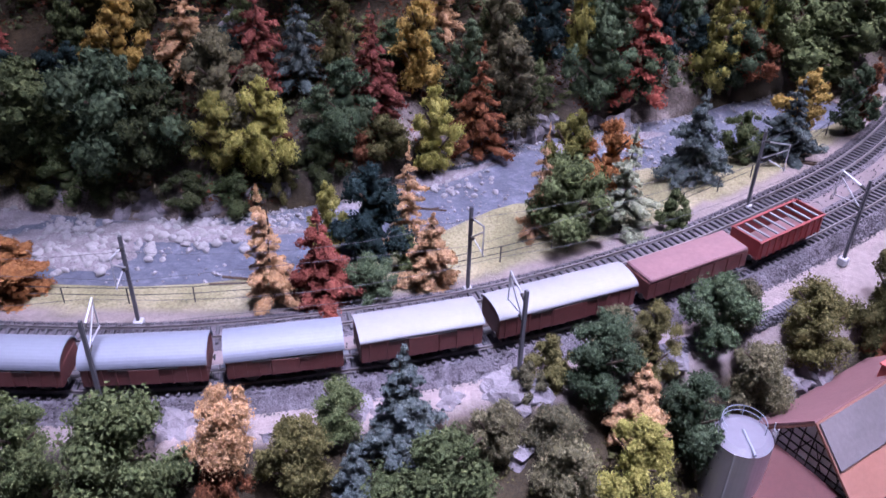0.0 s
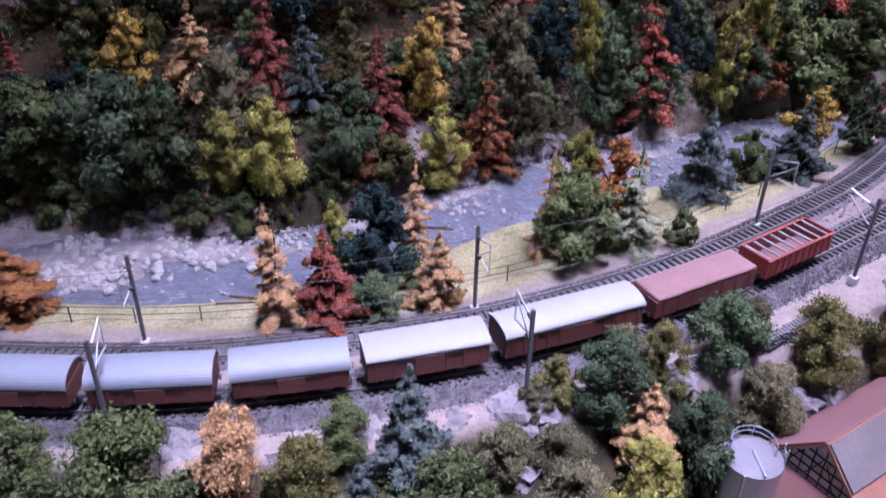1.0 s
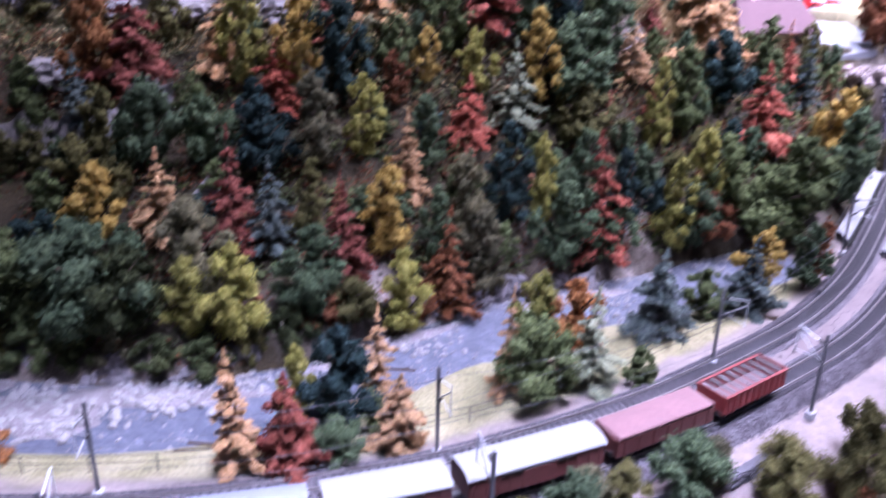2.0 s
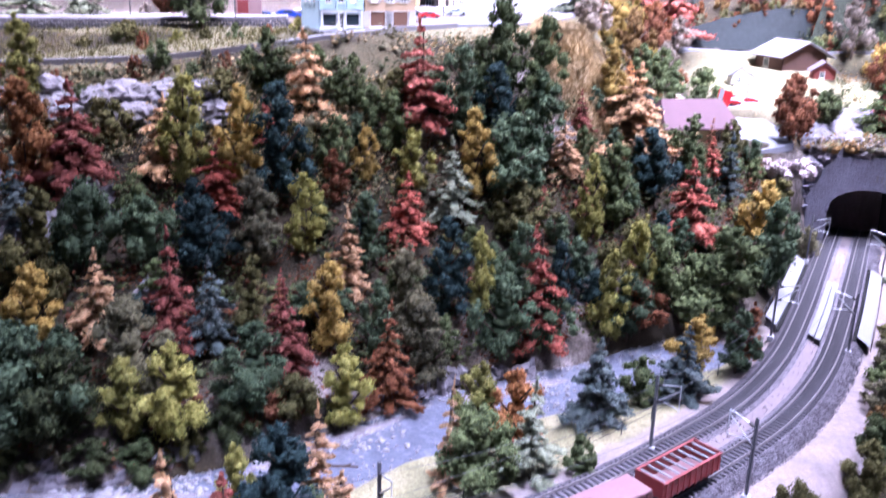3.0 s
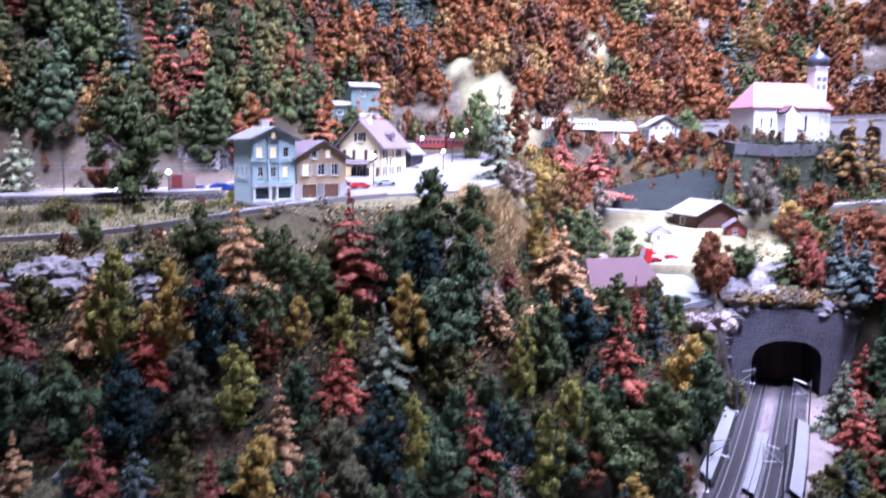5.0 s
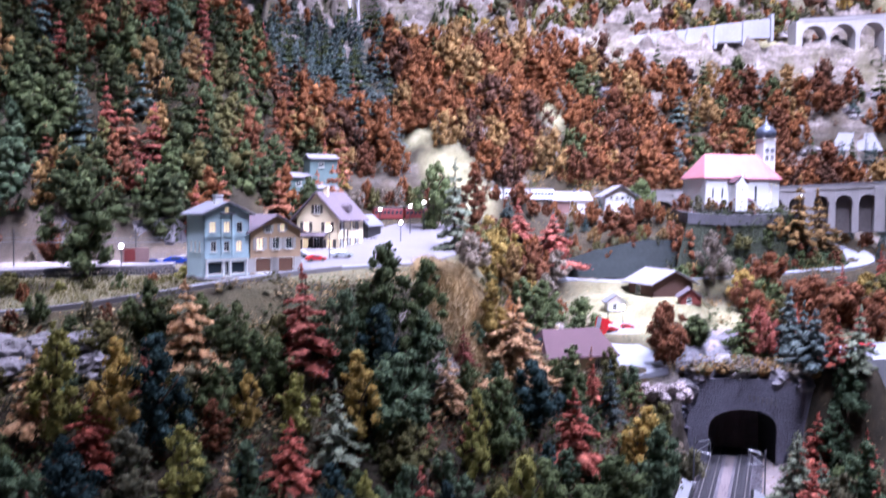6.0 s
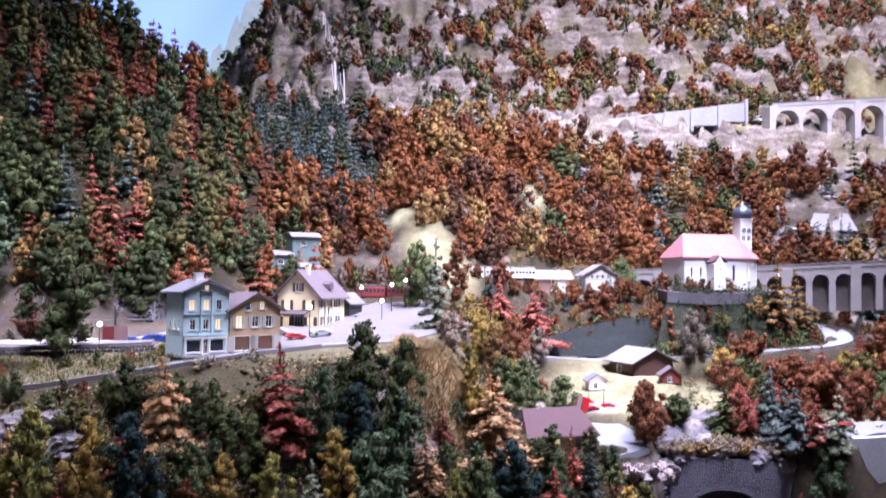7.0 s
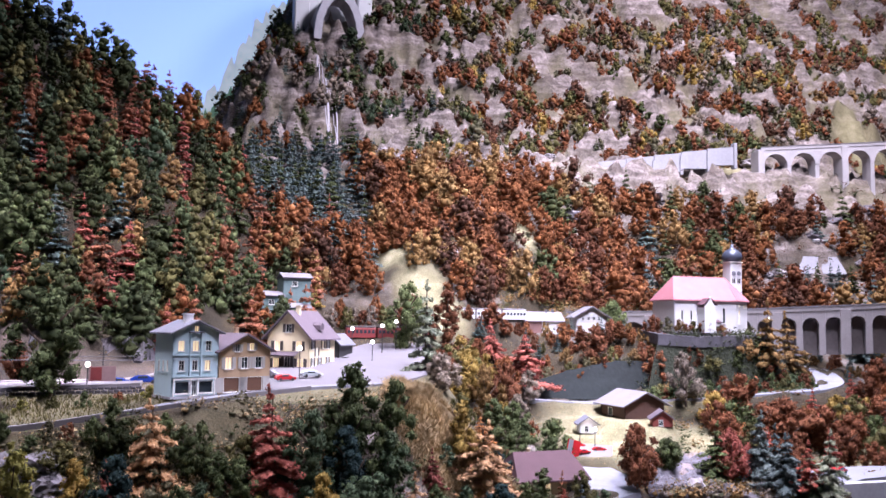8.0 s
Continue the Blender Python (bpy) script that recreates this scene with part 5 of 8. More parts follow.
part("bay_roof", box(0.025, 0.006, 0.0022, (0.039, -0.002, 0.1015), 0.0005), SLATE, blue, "small grey roof over the bay")
part("shop_front", box(0.074, 0.0022, 0.0025, (0.039, -0.0012, 0.0275)), FRAMEWHITE, blue, "white board over the shop windows")
for x in (0.003, 0.0325, 0.0445, 0.0745):
    part("shop_post", box(0.0018, 0.0022, 0.026, (x, -0.001, 0.002)), FRAMEWHITE, blue)
chimney(blue, 0.032, 0.020, 0.114, 0.017, LIME, 0.008)
chimney(blue, 0.046, 0.034, 0.114, 0.017, LIME, 0.008)
part("aerial", rod((0.062, 0.03, 0.108), (0.062, 0.03, 0.135), 0.0004, 5), IRON, blue)

# ochre house that adjoins it
c, s = math.cos(radians(32)), math.sin(radians(32))
brown = house("gabled_house", pose(-0.056 + 0.0815 * c, 1.345 + 0.0815 * s, 0.384, 0, 0, 34), "ochre two-storey gabled house with arched doors", 0.100, 0.066, 0.072, 0.026, OCHRE, MAUVE,
              front=[(0.010, 0.004, 0.030, 0.024, 0), (0.055, 0.004, 0.030, 0.024, 0), (0.012, 0.042, 0.013, 0.019, 1), (0.043, 0.042, 0.013, 0.019, 0), (0.070, 0.042, 0.013, 0.019, 0), (0.058, 0.072, 0.010, 0.012, 1), (0.030, 0.070, 0.010, 0.012, 0)],
              over=0.008, shutters=GREYSHUTTER)
for x in (0.010, 0.055):
    part("door_leaf", box(0.030, 0.0012, 0.024, (x + 0.015, 0.0012, 0.004)), DOOR, brown, "brown wooden double door")
chimney(brown, 0.060, 0.045, 0.090, 0.018, OCHRE)

# cream station building, half-hipped
station = house("station_building", pose(0.098, 1.80, 0.402, 0, 0, -30), "cream station building with dark shutters and lit windows", 0.098, 0.125, 0.074, 0.050, CREAM, MAUVE,
                front=[(0.014, 0.006, 0.014, 0.020, 1), (0.040, 0.003, 0.014, 0.026, 0), (0.070, 0.006, 0.015, 0.020, 1), (0.016, 0.042, 0.014, 0.020, 1), (0.066, 0.042, 0.014, 0.020, 1), (0.042, 0.080, 0.013, 0.018, 0)],
                right=[(0.012, 0.010, 0.010, 0.018, 0), (0.045, 0.010, 0.010, 0.018, 0), (0.030, 0.030, 0.011, 0.018, 1), (0.012, 0.046, 0.010, 0.018, 0), (0.060, 0.046, 0.010, 0.018, 1), (0.085, 0.046, 0.010, 0.018, 0), (0.085, 0.010, 0.010, 0.018, 0)],
                over=0.010, shutters=SHUTTER, category="station")
part("porch_roof", box(0.060, 0.022, 0.003, (0.045, -0.012, 0.034), turn=Matrix.Rotation(0.35, 4, "X")), MAUVE, station)
for x in (0.018, 0.072):
    part("porch_post", rod((x, -0.020, 0), (x, -0.020, 0.032), 0.0012), DARK, station)
part("dormer", prism([(0, 0), (0.018, 0), (0.018, 0.010), (0.009, 0.016), (0, 0.010)], 0.02, m=Matrix.Translation((0.098, 0.05, 0.086)) @ Matrix.Rotation(math.pi / 2, 4, "Z")), MAUVE, station)
chimney(station, 0.055, 0.03, 0.110, 0.026, CREAM, 0.009)
shed = house("goods_shed", pose(0.222, 1.93, 0.420, 0, 0, -30), "dark open goods shed with a grey roof", 0.045, 0.075, 0.036, 0.020, IRON, SLATE, over=0.006, category="shed")
part("loading_ramp", box(0.012, 0.07, 0.010, (0.056, 0.037, -0.004)), DARK, shed)

# grey-green mill behind
mill = thing("mill_building", pose(0.088, 2.085, 0.450, 0, 0, 12), "grey-green boarded mill tower with stepped roofs", "mill")
for i, (x, y, w, d, h) in enumerate(((0.0, 0.0, 0.052, 0.06, 0.118), (0.035, -0.058, 0.070, 0.055, 0.088), (0.054, 0.010, 0.070, 0.062, 0.165))):
    wall_m = Matrix.Translation((x, y, 0))
    part("tower_wall", columns(w, Line((0, h), (w, h)), [(w * 0.3, h - 0.022, w * 0.3 + 0.014, h - 0.010)], 0.003, m=wall_m), GREYWOOD, mill)
    part("tower_body", box(w, d - 0.004, h - 0.001, (x + w / 2, y + d / 2 + 0.004, 0)), GREYWOOD, mill)
    window(mill, wall_m @ Matrix.Translation((w * 0.3, 0.0005, h - 0.022)), 0.014, 0.012, 0)
    part("roof_slope", box(w + 0.008, d * 0.62, 0.0025, (x + w / 2, y + d * 0.2, h + 0.004), turn=Matrix.Rotation(0.35, 4, "X")), PALEROOF, mill)
    part("roof_back", box(w + 0.008, d * 0.62, 0.0025, (x + w / 2, y + d * 0.76, h + 0.004), turn=Matrix.Rotation(-0.35, 4, "X")), PALEROOF, mill)


# ---- the church ----
def church():
    m = pose(1.158, 2.03, 0.492, 0, 0, 4)
    ob = thing("church", m, "white church with a rose-red roof and dark onion dome", "church")
    w, d, h, rise = 0.190, 0.11, 0.088, 0.062
    cham = 0.055
    win = [(0.020, 0.034, 0.007, 0.026, 0), (0.048, 0.034, 0.007, 0.026, 0), (0.148, 0.026, 0.009, 0.042, 0)]
    part("wall", columns(w, Line((0, h), (w, h)), [(x, z, x + a, z + b) for x, z, a, b, l in win], 0.003), LIME, ob)
    for x, z, a, b, l in win:
        window(ob, Matrix.Translation((x, 0.0005, z)), a, b, l, bars=False)
    part("wall", box(0.003, d, h, (0.0015, d / 2, 0)), LIME, ob)
    part("wall", box(w, 0.003, h, (w / 2, d - 0.0015, 0)), LIME, ob)
    # three-sided choir
    corners = [Vector((w, 0, 0)), Vector((w + cham, 0.028, 0)), Vector((w + cham, d - 0.028, 0)), Vector((w, d, 0))]
    for k, (p, q) in enumerate(zip(corners, corners[1:])):
        length = (q - p).length
        ang = math.atan2(q.y - p.y, q.x - p.x)
        t = Matrix.Translation(p) @ Matrix.Rotation(ang, 4, "Z")
        holes = [(0.014, 0.026, 0.009, 0.036, 1), (0.015, 0.069, 0.008, 0.009, 1), (0.042, 0.069, 0.008, 0.009, 1)] if k == 0 else []
        part("choir_wall", columns(length, Line((0, h), (length, h)), [(x, z, x + a, z + b) for x, z, a, b, l in holes], 0.003, m=t), LIME, ob)
        for x, z, a, b, l in holes:
            window(ob, t @ Matrix.Translation((x, 0.0005, z)), a, b, l, bars=False)
    o = 0.006
    ridge0, ridge1 = Vector((0.030, d / 2, h + rise)), Vector((w + 0.002, d / 2, h + rise))
    eaves = [Vector((-o, -o, h - 0.003)), Vector((w, -o, h - 0.003)), Vector((w + cham + o, 0.024, h - 0.003)), Vector((w + cham + o, d - 0.024, h - 0.003)), Vector((w, d + o, h - 0.003)), Vector((-o, d + o, h - 0.003))]
    slopes = [(eaves[0], eaves[1], ridge1, ridge0), (eaves[1], eaves[2], ridge1), (eaves[2], eaves[3], ridge1), (eaves[3], eaves[4], ridge1), (eaves[4], eaves[5], ridge0, ridge1), (eaves[5], eaves[0], ridge0)]
    for pts in slopes:
        bm = bmesh.new()
        lo = [bm.verts.new(p) for p in pts]
        hi = [bm.verts.new(p + Vector((0, 0, 0.003))) for p in pts]
        bm.faces.new(lo)
        bm.faces.new(hi)
        for i in range(len(lo)):
            j = (i + 1) % len(lo)
            bm.faces.new((lo[i], lo[j], hi[j], hi[i]))
        part("roof_slope", bm, REDTILE, ob)
    for p in (eaves[1], eaves[2]):
        part("ridge_cap", rod(p + Vector((0, 0, 0.003)), ridge1 + Vector((0, 0, 0.003)), 0.0011, 5), ROSETILE, ob)
    part("ridge_cap", rod(ridge0 + Vector((0, 0, 0.003)), ridge1 + Vector((0, 0, 0.003)), 0.0012, 5), ROSETILE, ob)
    # annexe
    t = Matrix.Translation((0.070, -0.034, 0))
    part("annexe_wall", columns(0.034, Line((0, 0.070), (0.008, 0.078), (0.017, 0.096), (0.026, 0.078), (0.034, 0.070)), [(0.014, 0.020, 0.019, 0.028), (0.014, 0.052, 0.019, 0.060)], 0.003, m=t), LIME, ob)
    part("annexe_side", box(0.034, 0.032, 0.069, (0.087, -0.016, 0)), LIME, ob)
    for s in (-1, 1):
        part("annexe_roof", box(0.026, 0.05, 0.0025, (0.087 + s * 0.011, -0.010, 0.082), turn=Matrix.Rotation(s * 0.72, 4, "Y")), BROWNTILE, ob)
    part("side_porch", box(0.022, 0.024, 0.030, (0.116, -0.012, 0)), LIME, ob)
    part("side_roof", box(0.027, 0.028, 0.002, (0.116, -0.014, 0.031), turn=Matrix.Rotation(0.3, 4, "X")), BROWNTILE, ob)
    # tower behind the ridge
    tw, tx, ty, th = 0.037, w + 0.032, d * 0.62, 0.198
    tower = part("tower", box(tw, tw, th, (tx + tw / 2, ty + tw / 2, 0), 0.0006), LIME, ob)
    for k in (0, 1):
        for face in (0, 1):
            a = 0.010 + 0.017 * k
            at = (tx + a, ty - 0.0006, th - 0.030) if face == 0 else (tx + tw + 0.0006, ty + a, th - 0.030)
            turn = Matrix.Rotation(math.pi / 2, 4, "X" if face == 0 else "Y")
            part("clock", cyl(0.0064, 0.0064, 0.0012, at, 16, turn), SLATE, tower, "dark round clock face")
            size = (0.0035, 0.001) if face == 0 else (0.001, 0.0035)
            for q in (-0.0028, 0.0028):
                spot = (tx + a + q, ty - 0.0004, th - 0.058) if face == 0 else (tx + tw + 0.0004, ty + a + q, th - 0.058)
                part("louvre", box(*size, 0.013, spot), DARK, tower)
    part("cornice", box(tw + 0.005, tw + 0.005, 0.003, (tx + tw / 2, ty + tw / 2, th)), FRAMEWHITE, ob)
    bm = bmesh.new()
    prof = [(0.0215, 0.0), (0.027, 0.006), (0.0285, 0.014), (0.026, 0.024), (0.018, 0.032), (0.009, 0.037), (0.004, 0.043), (0.0025, 0.050)]
    rings = [[bm.verts.new((tx + tw / 2 + r * math.cos(a), ty + tw / 2 + r * math.sin(a), th + 0.003 + z)) for a in np.linspace(0, 2 * math.pi, 17)[:-1]] for r, z in prof]
    for r, s in zip(rings, rings[1:]):
        for i in range(16):
            j = (i + 1) % 16
            bm.faces.new((r[i], r[j], s[j], s[i]))
    bm.faces.new(rings[-1])
    part("onion_dome", bm, COPPER, ob, "dark blue-grey onion dome", smooth=True)
    part("finial", rod((tx + tw / 2, ty + tw / 2, th + 0.05), (tx + tw / 2, ty + tw / 2, th + 0.066), 0.0008, 5), GALV, ob)


church()
slab("church_terrace", [(1.10, 2.008, .484), (1.20, 1.994, .478), (1.34, 1.996, .482), (1.45, 2.03, .490), (1.43, 2.18, .495), (1.12, 2.18, .495)], DARKSTONE, "dark grey walled terrace under the church", 0.004, "terrace", 0.028)
railing([(1.10, 2.010, .488), (1.20, 1.996, .482), (1.34, 1.998, .486)], 0.010, "low railing on the churchyard wall", 0.018)

# ---- smaller buildings ----
house("barn", pose(0.922, 1.825, 0.286, 0, 0, 10), "dark brown barn with a pale roof", 0.112, 0.10, 0.038, 0.027, BROWNWOOD, PALEROOF, left=[(0.03, 0.008, 0.02, 0.018, 0)], over=0.014, category="barn")
hut = house("hut", pose(0.955, 1.75, 0.282, 0, 0, -20), "little red-brown hut with a mauve roof", 0.045, 0.05, 0.018, 0.016, plain("red_boards", (0.22, 0.05, 0.04), 0.8), MAUVE, front=[(0.014, 0.002, 0.010, 0.013, 0)], over=0.006, category="hut")
red_house = house("red_roofed_house", pose(0.568, 1.505, 0.178, 0, 0, 8), "house with a broad rose-brown hipped roof", 0.128, 0.090, 0.044, 0.036, CREAM, BROWNTILE,
                  front=[(0.02, 0.010, 0.012, 0.018, 0), (0.05, 0.010, 0.012, 0.018, 1), (0.095, 0.010, 0.012, 0.018, 0)], right=[(0.015, 0.008, 0.012, 0.018, 0), (0.04, 0.008, 0.012, 0.018, 1), (0.064, 0.008, 0.01, 0.018, 0)], along="x", over=0.014, hip=0.016)
part("ridge_cap", rod((0.010, 0.045, 0.0815), (0.118, 0.045, 0.0815), 0.0012, 5), ROSETILE, red_house)
chimney(red_house, 0.040, 0.055, 0.070, 0.016, CREAM)
house("white_cottage", pose(0.80, 1.80, 0.262, 0, 0, -12), "small pale cottage with a grey gable roof", 0.04, 0.04, 0.022, 0.014, LIME, SLATE, front=[(0.012, 0.003, 0.009, 0.014, 0)], over=0.006, category="cottage")
depot = house("depot", pose(0.815, 2.28, 0.478, 0, 0, 2), "low depot with a brick part and pale roof", 0.125, 0.06, 0.042, 0.022, LIME, PALEROOF, front=[(0.07, 0.012, 0.008, 0.010, 0), (0.095, 0.012, 0.008, 0.010, 0)], along="x", over=0.006, category="depot")
part("brick_front", box(0.060, 0.0024, 0.040, (0.031, -0.0006, 0.0)), plain("dull_brick", (0.20, 0.11, 0.10), 0.9, vary=0.3, scale=150), depot, "dull red brick part of the front")
chimney(depot, 0.085, 0.03, 0.056, 0.016, SLATE)
chimney(depot, 0.105, 0.03, 0.056, 0.016, SLATE)
house("chalet", pose(0.972, 2.26, 0.488, 0, 0, -6), "white chalet with a broad pale gable roof", 0.09, 0.07, 0.046, 0.026, LIME, PALEROOF,
      front=[(0.016, 0.034, 0.008, 0.010, 0), (0.032, 0.034, 0.008, 0.010, 0), (0.048, 0.034, 0.008, 0.010, 0), (0.064, 0.034, 0.008, 0.010, 0)], over=0.012, category="chalet")
house("grey_hall", pose(0.78, 2.42, 0.50, 0, 0, 4), "long grey hall beside the station tracks", 0.16, 0.07, 0.055, 0.03, SLATE, SLATE, along="x", over=0.005, category="hall")


# ---- viaducts ----
def viaduct(a, b, spans, drop, width, pier, label, material, open_back=True, rise=0.5):
    """A straight stone viaduct from a to b (deck level): round arches between piers, a parapet and a track bed."""
    a, b = Vector(a), Vector(b)
    flat = Vector((b.x - a.x, b.y - a.y, 0))
    length = flat.length
    m = Matrix.Translation(a) @ Matrix.Rotation(math.atan2(flat.y, flat.x), 4, "Z")
    slope = (b.z - a.z) / length
    ob = thing("viaduct", m, label, "viaduct")
    bay = length / spans
    for k in range(spans):
        x0 = k * bay
        half = (bay - pier) / 2
        mid = x0 + bay / 2
        top = -0.020
        spring = top - half * 0.95
        bm = bmesh.new()
        arch = [(mid - half * math.cos(t), spring + half * 0.95 * math.sin(t)) for t in np.linspace(0, math.pi, 11)]
        for (xa, za), (xb, zb) in zip(arch, arch[1:]):
            prism([(xa, za + slope * xa), (xb, zb + slope * xb), (xb, slope * xb), (xa, slope * xa)], width, bm)
        bmesh.ops.remove_doubles(bm, verts=bm.verts, dist=1e-5)
        bmesh.ops.delete(bm, geom=[f for f in bm.faces if all(len(e.link_faces) > 2 for e in f.edges if abs(e.verts[0].co.y - e.verts[1].co.y) < 1e-6)], context="FACES_ONLY")
        part("arch", bm, material, ob)
        for (xa, za), (xb, zb) in zip(arch, arch[1:]):
            k2 = 1.13
            ring = [(xa, za + slope * xa), (xb, zb + slope * xb), (mid + (xb - mid) * k2, spring + (zb - spring) * k2 + slope * xb), (mid + (xa - mid) * k2, spring + (za - spring) * k2 + slope * xa)]
            part("arch_stone", prism(ring, 0.004, m=Matrix.Translation((0, -0.0025, 0))), material, ob)
    # added panels close the arches; their darker stone carries the shade inside
    if not open_back:
        for k in range(spans):
            x = (k + 0.5) * bay
            part("niche", box(bay - pier, 0.004, drop - 0.004, (x, width * 0.62, -drop + slope * x - 0.001)), plain("shaded_niche_stone", (0.15, 0.13, 0.13), 0.95, vary=0.4, scale=40) if k == 0 and not bpy.data.materials.get("shaded_niche_stone") else bpy.data.materials["shaded_niche_stone"], ob, "back wall of the arch with shade in its colour")
    for k in range(spans + 1):
        x = k * bay
        w = pier * (1.5 if k % 3 == 0 else 1.0)
        part("pier", box(w, width + (0.008 if k % 3 == 0 else 0.0), drop, (x, width / 2, -drop + slope * x - 0.001), 0.0008), material, ob)
    for y in (-0.002, width - 0.004):
        part("parapet", prism([(0, -0.002), (length, slope * length - 0.002), (length, slope * length + 0.010), (0, 0.010)], 0.006, m=Matrix.Translation((0, y, 0))), material, ob)
        part("coping", prism([(0, 0.010), (length, slope * length + 0.010), (length, slope * length + 0.0125), (0, 0.0125)], 0.009, m=Matrix.Translation((0, y - 0.0015, 0))), PALEROOF, ob, "pale coping")
    return ob


FARSTONE = plain("pale_viaduct_stone", (0.46, 0.44, 0.46), 0.9, vary=0.2, scale=60, relief=0.4)
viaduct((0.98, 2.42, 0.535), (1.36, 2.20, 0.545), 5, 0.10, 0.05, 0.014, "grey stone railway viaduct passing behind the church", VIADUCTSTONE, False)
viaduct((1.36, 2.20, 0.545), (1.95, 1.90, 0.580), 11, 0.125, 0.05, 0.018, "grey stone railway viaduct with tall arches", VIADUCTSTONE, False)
viaduct((2.08, 3.04, 1.236), (2.68, 2.97, 1.285), 5, 0.22, 0.06, 0.018, "pale stone viaduct high on the mountainside", FARSTONE)


def far_wall():
    ob = thing("mountain_wall", pose(1.36, 3.02, 1.072, 0, 0, -2), "bluish grey retaining wall on the mountain ledge", "retaining wall", kind="structure")
    n = 5
    for k in range(n):
        x0, x1 = 0.58 * k / n, 0.58 * (k + 1) / n - 0.003
        part("wall_panel", prism([(x0, 0.02 * k), (x1, 0.02 * k + 0.006), (x1, 0.03 + 0.019 * k + 0.055), (x0, 0.03 + 0.019 * k + 0.04)], 0.02), CONCRETE, ob)
        part("buttress", box(0.012, 0.028, 0.055 + 0.012 * k, (x1, 0.008, 0.018 * k)), CONCRETE, ob)


far_wall()


# ---- street lamps, cars, signs, trains in the village ----
def street_lamp(x, y, h=0.058, style="globe", z=None, lit=True):
    ob = thing("street_lamp", pose(x, y, z_at(x, y) if z is None else z, 0, 0, x * 700), "slender dark street lamp with a glowing white globe", "street lamp", "village street lamps")
    part("post", rod((0, 0, -0.004), (0, 0, h), 0.0009, 6), IRON, ob)
    part("foot", cyl(0.002, 0.0012, 0.006, seg=8), IRON, ob)
    bm = bmesh.new()
    bmesh.ops.create_uvsphere(bm, u_segments=12, v_segments=8, radius=0.0042 if style == "globe" else 0.0045)
    globe = part("globe", bm, LAMPGLOW, ob, "glowing white globe", smooth=True)
    globe.location = (0, 0, h + 0.004) if style == "globe" else (0.012, 0, h - 0.002)
    if style != "globe":
        part("arm", rod((0, 0, h), (0.012, 0, h + 0.002), 0.0007, 5), IRON, ob)


for x, y, h in ((0.075, 1.545, .05), (0.155, 1.60, .06), (0.33, 1.86, .06), (0.37, 1.98, .062), (0.41, 2.02, .07), (0.44, 2.10, .07), (0.30, 2.0, .062), (-0.205, 1.495, .045), (0.80, 1.71, .05), (0.60, 2.10, .05)):
    street_lamp(x, y, h)
street_lamp(1.475, 2.09, 0.045, z=0.485)

# the lamp that lights the forecourt
bulb = bpy.data.lights.new("lamp_bulb", "POINT")
bulb.energy, bulb.shadow_soft_size, bulb.color = 0.22, 0.006, (1.0, 0.95, 0.8)
new("lamp_bulb", bulb).matrix_world = Matrix.Translation((0.788, 1.703, z_at(0.80, 1.71) + 0.056))


def car(x, y, turn, paint, label, z=None, scale=1.0):
    ob = thing("car", pose(x, y, (z_at(x, y) + 0.007) if z is None else z, 0, 0, turn) @ Matrix.Scale(scale, 4), label, "car", "parked cars")
    outline = [(-0.024, 0.003), (0.024, 0.003), (0.0245, 0.008), (0.013, 0.0095), (0.007, 0.0148), (-0.012, 0.0150), (-0.019, 0.0105), (-0.0245, 0.009)]
    bm = prism(outline, 0.018, m=Matrix.Translation((0, -0.009, 0)))
    bmesh.ops.bevel(bm, geom=bm.edges[:], offset=0.0009, segments=1, affect="EDGES")
    part("body", bm, paint, ob)
    for y2 in (-1, 1):
        part("side_window", box(0.017, 0.0006, 0.004, (-0.003, y2 * 0.0090, 0.0100)), GLASS, ob)
    part("windscreen", box(0.0008, 0.0155, 0.0055, (0.0102, 0, 0.0095), turn=Matrix.Rotation(-0.85, 4, "Y")), GLASS, ob)
    for x2 in (-0.015, 0.015):
        for y2 in (-0.0085, 0.0085):
            part("wheel", cyl(0.0035, 0.0035, 0.0025, (x2, y2 + 0.00125, 0.0035), 12, Matrix.Rotation(math.pi / 2, 4, "X")), DARK, ob)
    return ob


CARRED, CARBLUE, CARSILVER = plain("car_red", (0.45, 0.02, 0.025), 0.25, vary=0.08), plain("car_blue", (0.02, 0.05, 0.30), 0.25, vary=0.08), plain("car_silver", (0.45, 0.50, 0.52), 0.25, 0.3, vary=0.05)
car(0.128, 1.575, 20, CARRED, "small red car parked before the station", None, 0.8)
car(0.178, 1.60, 15, CARSILVER, "silver-grey car parked before the station", None, 0.85)
car(0.10, 1.63, -30, WHITE, "white car parked before the station")
car(-0.165, 1.575, 5, CARBLUE, "dark blue car parked beside the platform", 0.385)
car(-0.125, 1.60, 10, CARBLUE, "dark blue car parked beside the platform", 0.388)
car(0.770, 1.70, 10, CARRED, "red car on the white forecourt", 0.232, 0.62)
car(0.812, 1.715, -5, CARRED, "dark red car on the white forecourt", 0.235, 0.62)
car(0.775, 1.742, 15, CARRED, "red car on the white forecourt", 0.240, 0.62)
car(1.235, 1.49, 30, CARRED, "small red vehicle on the upper street", 0.215)

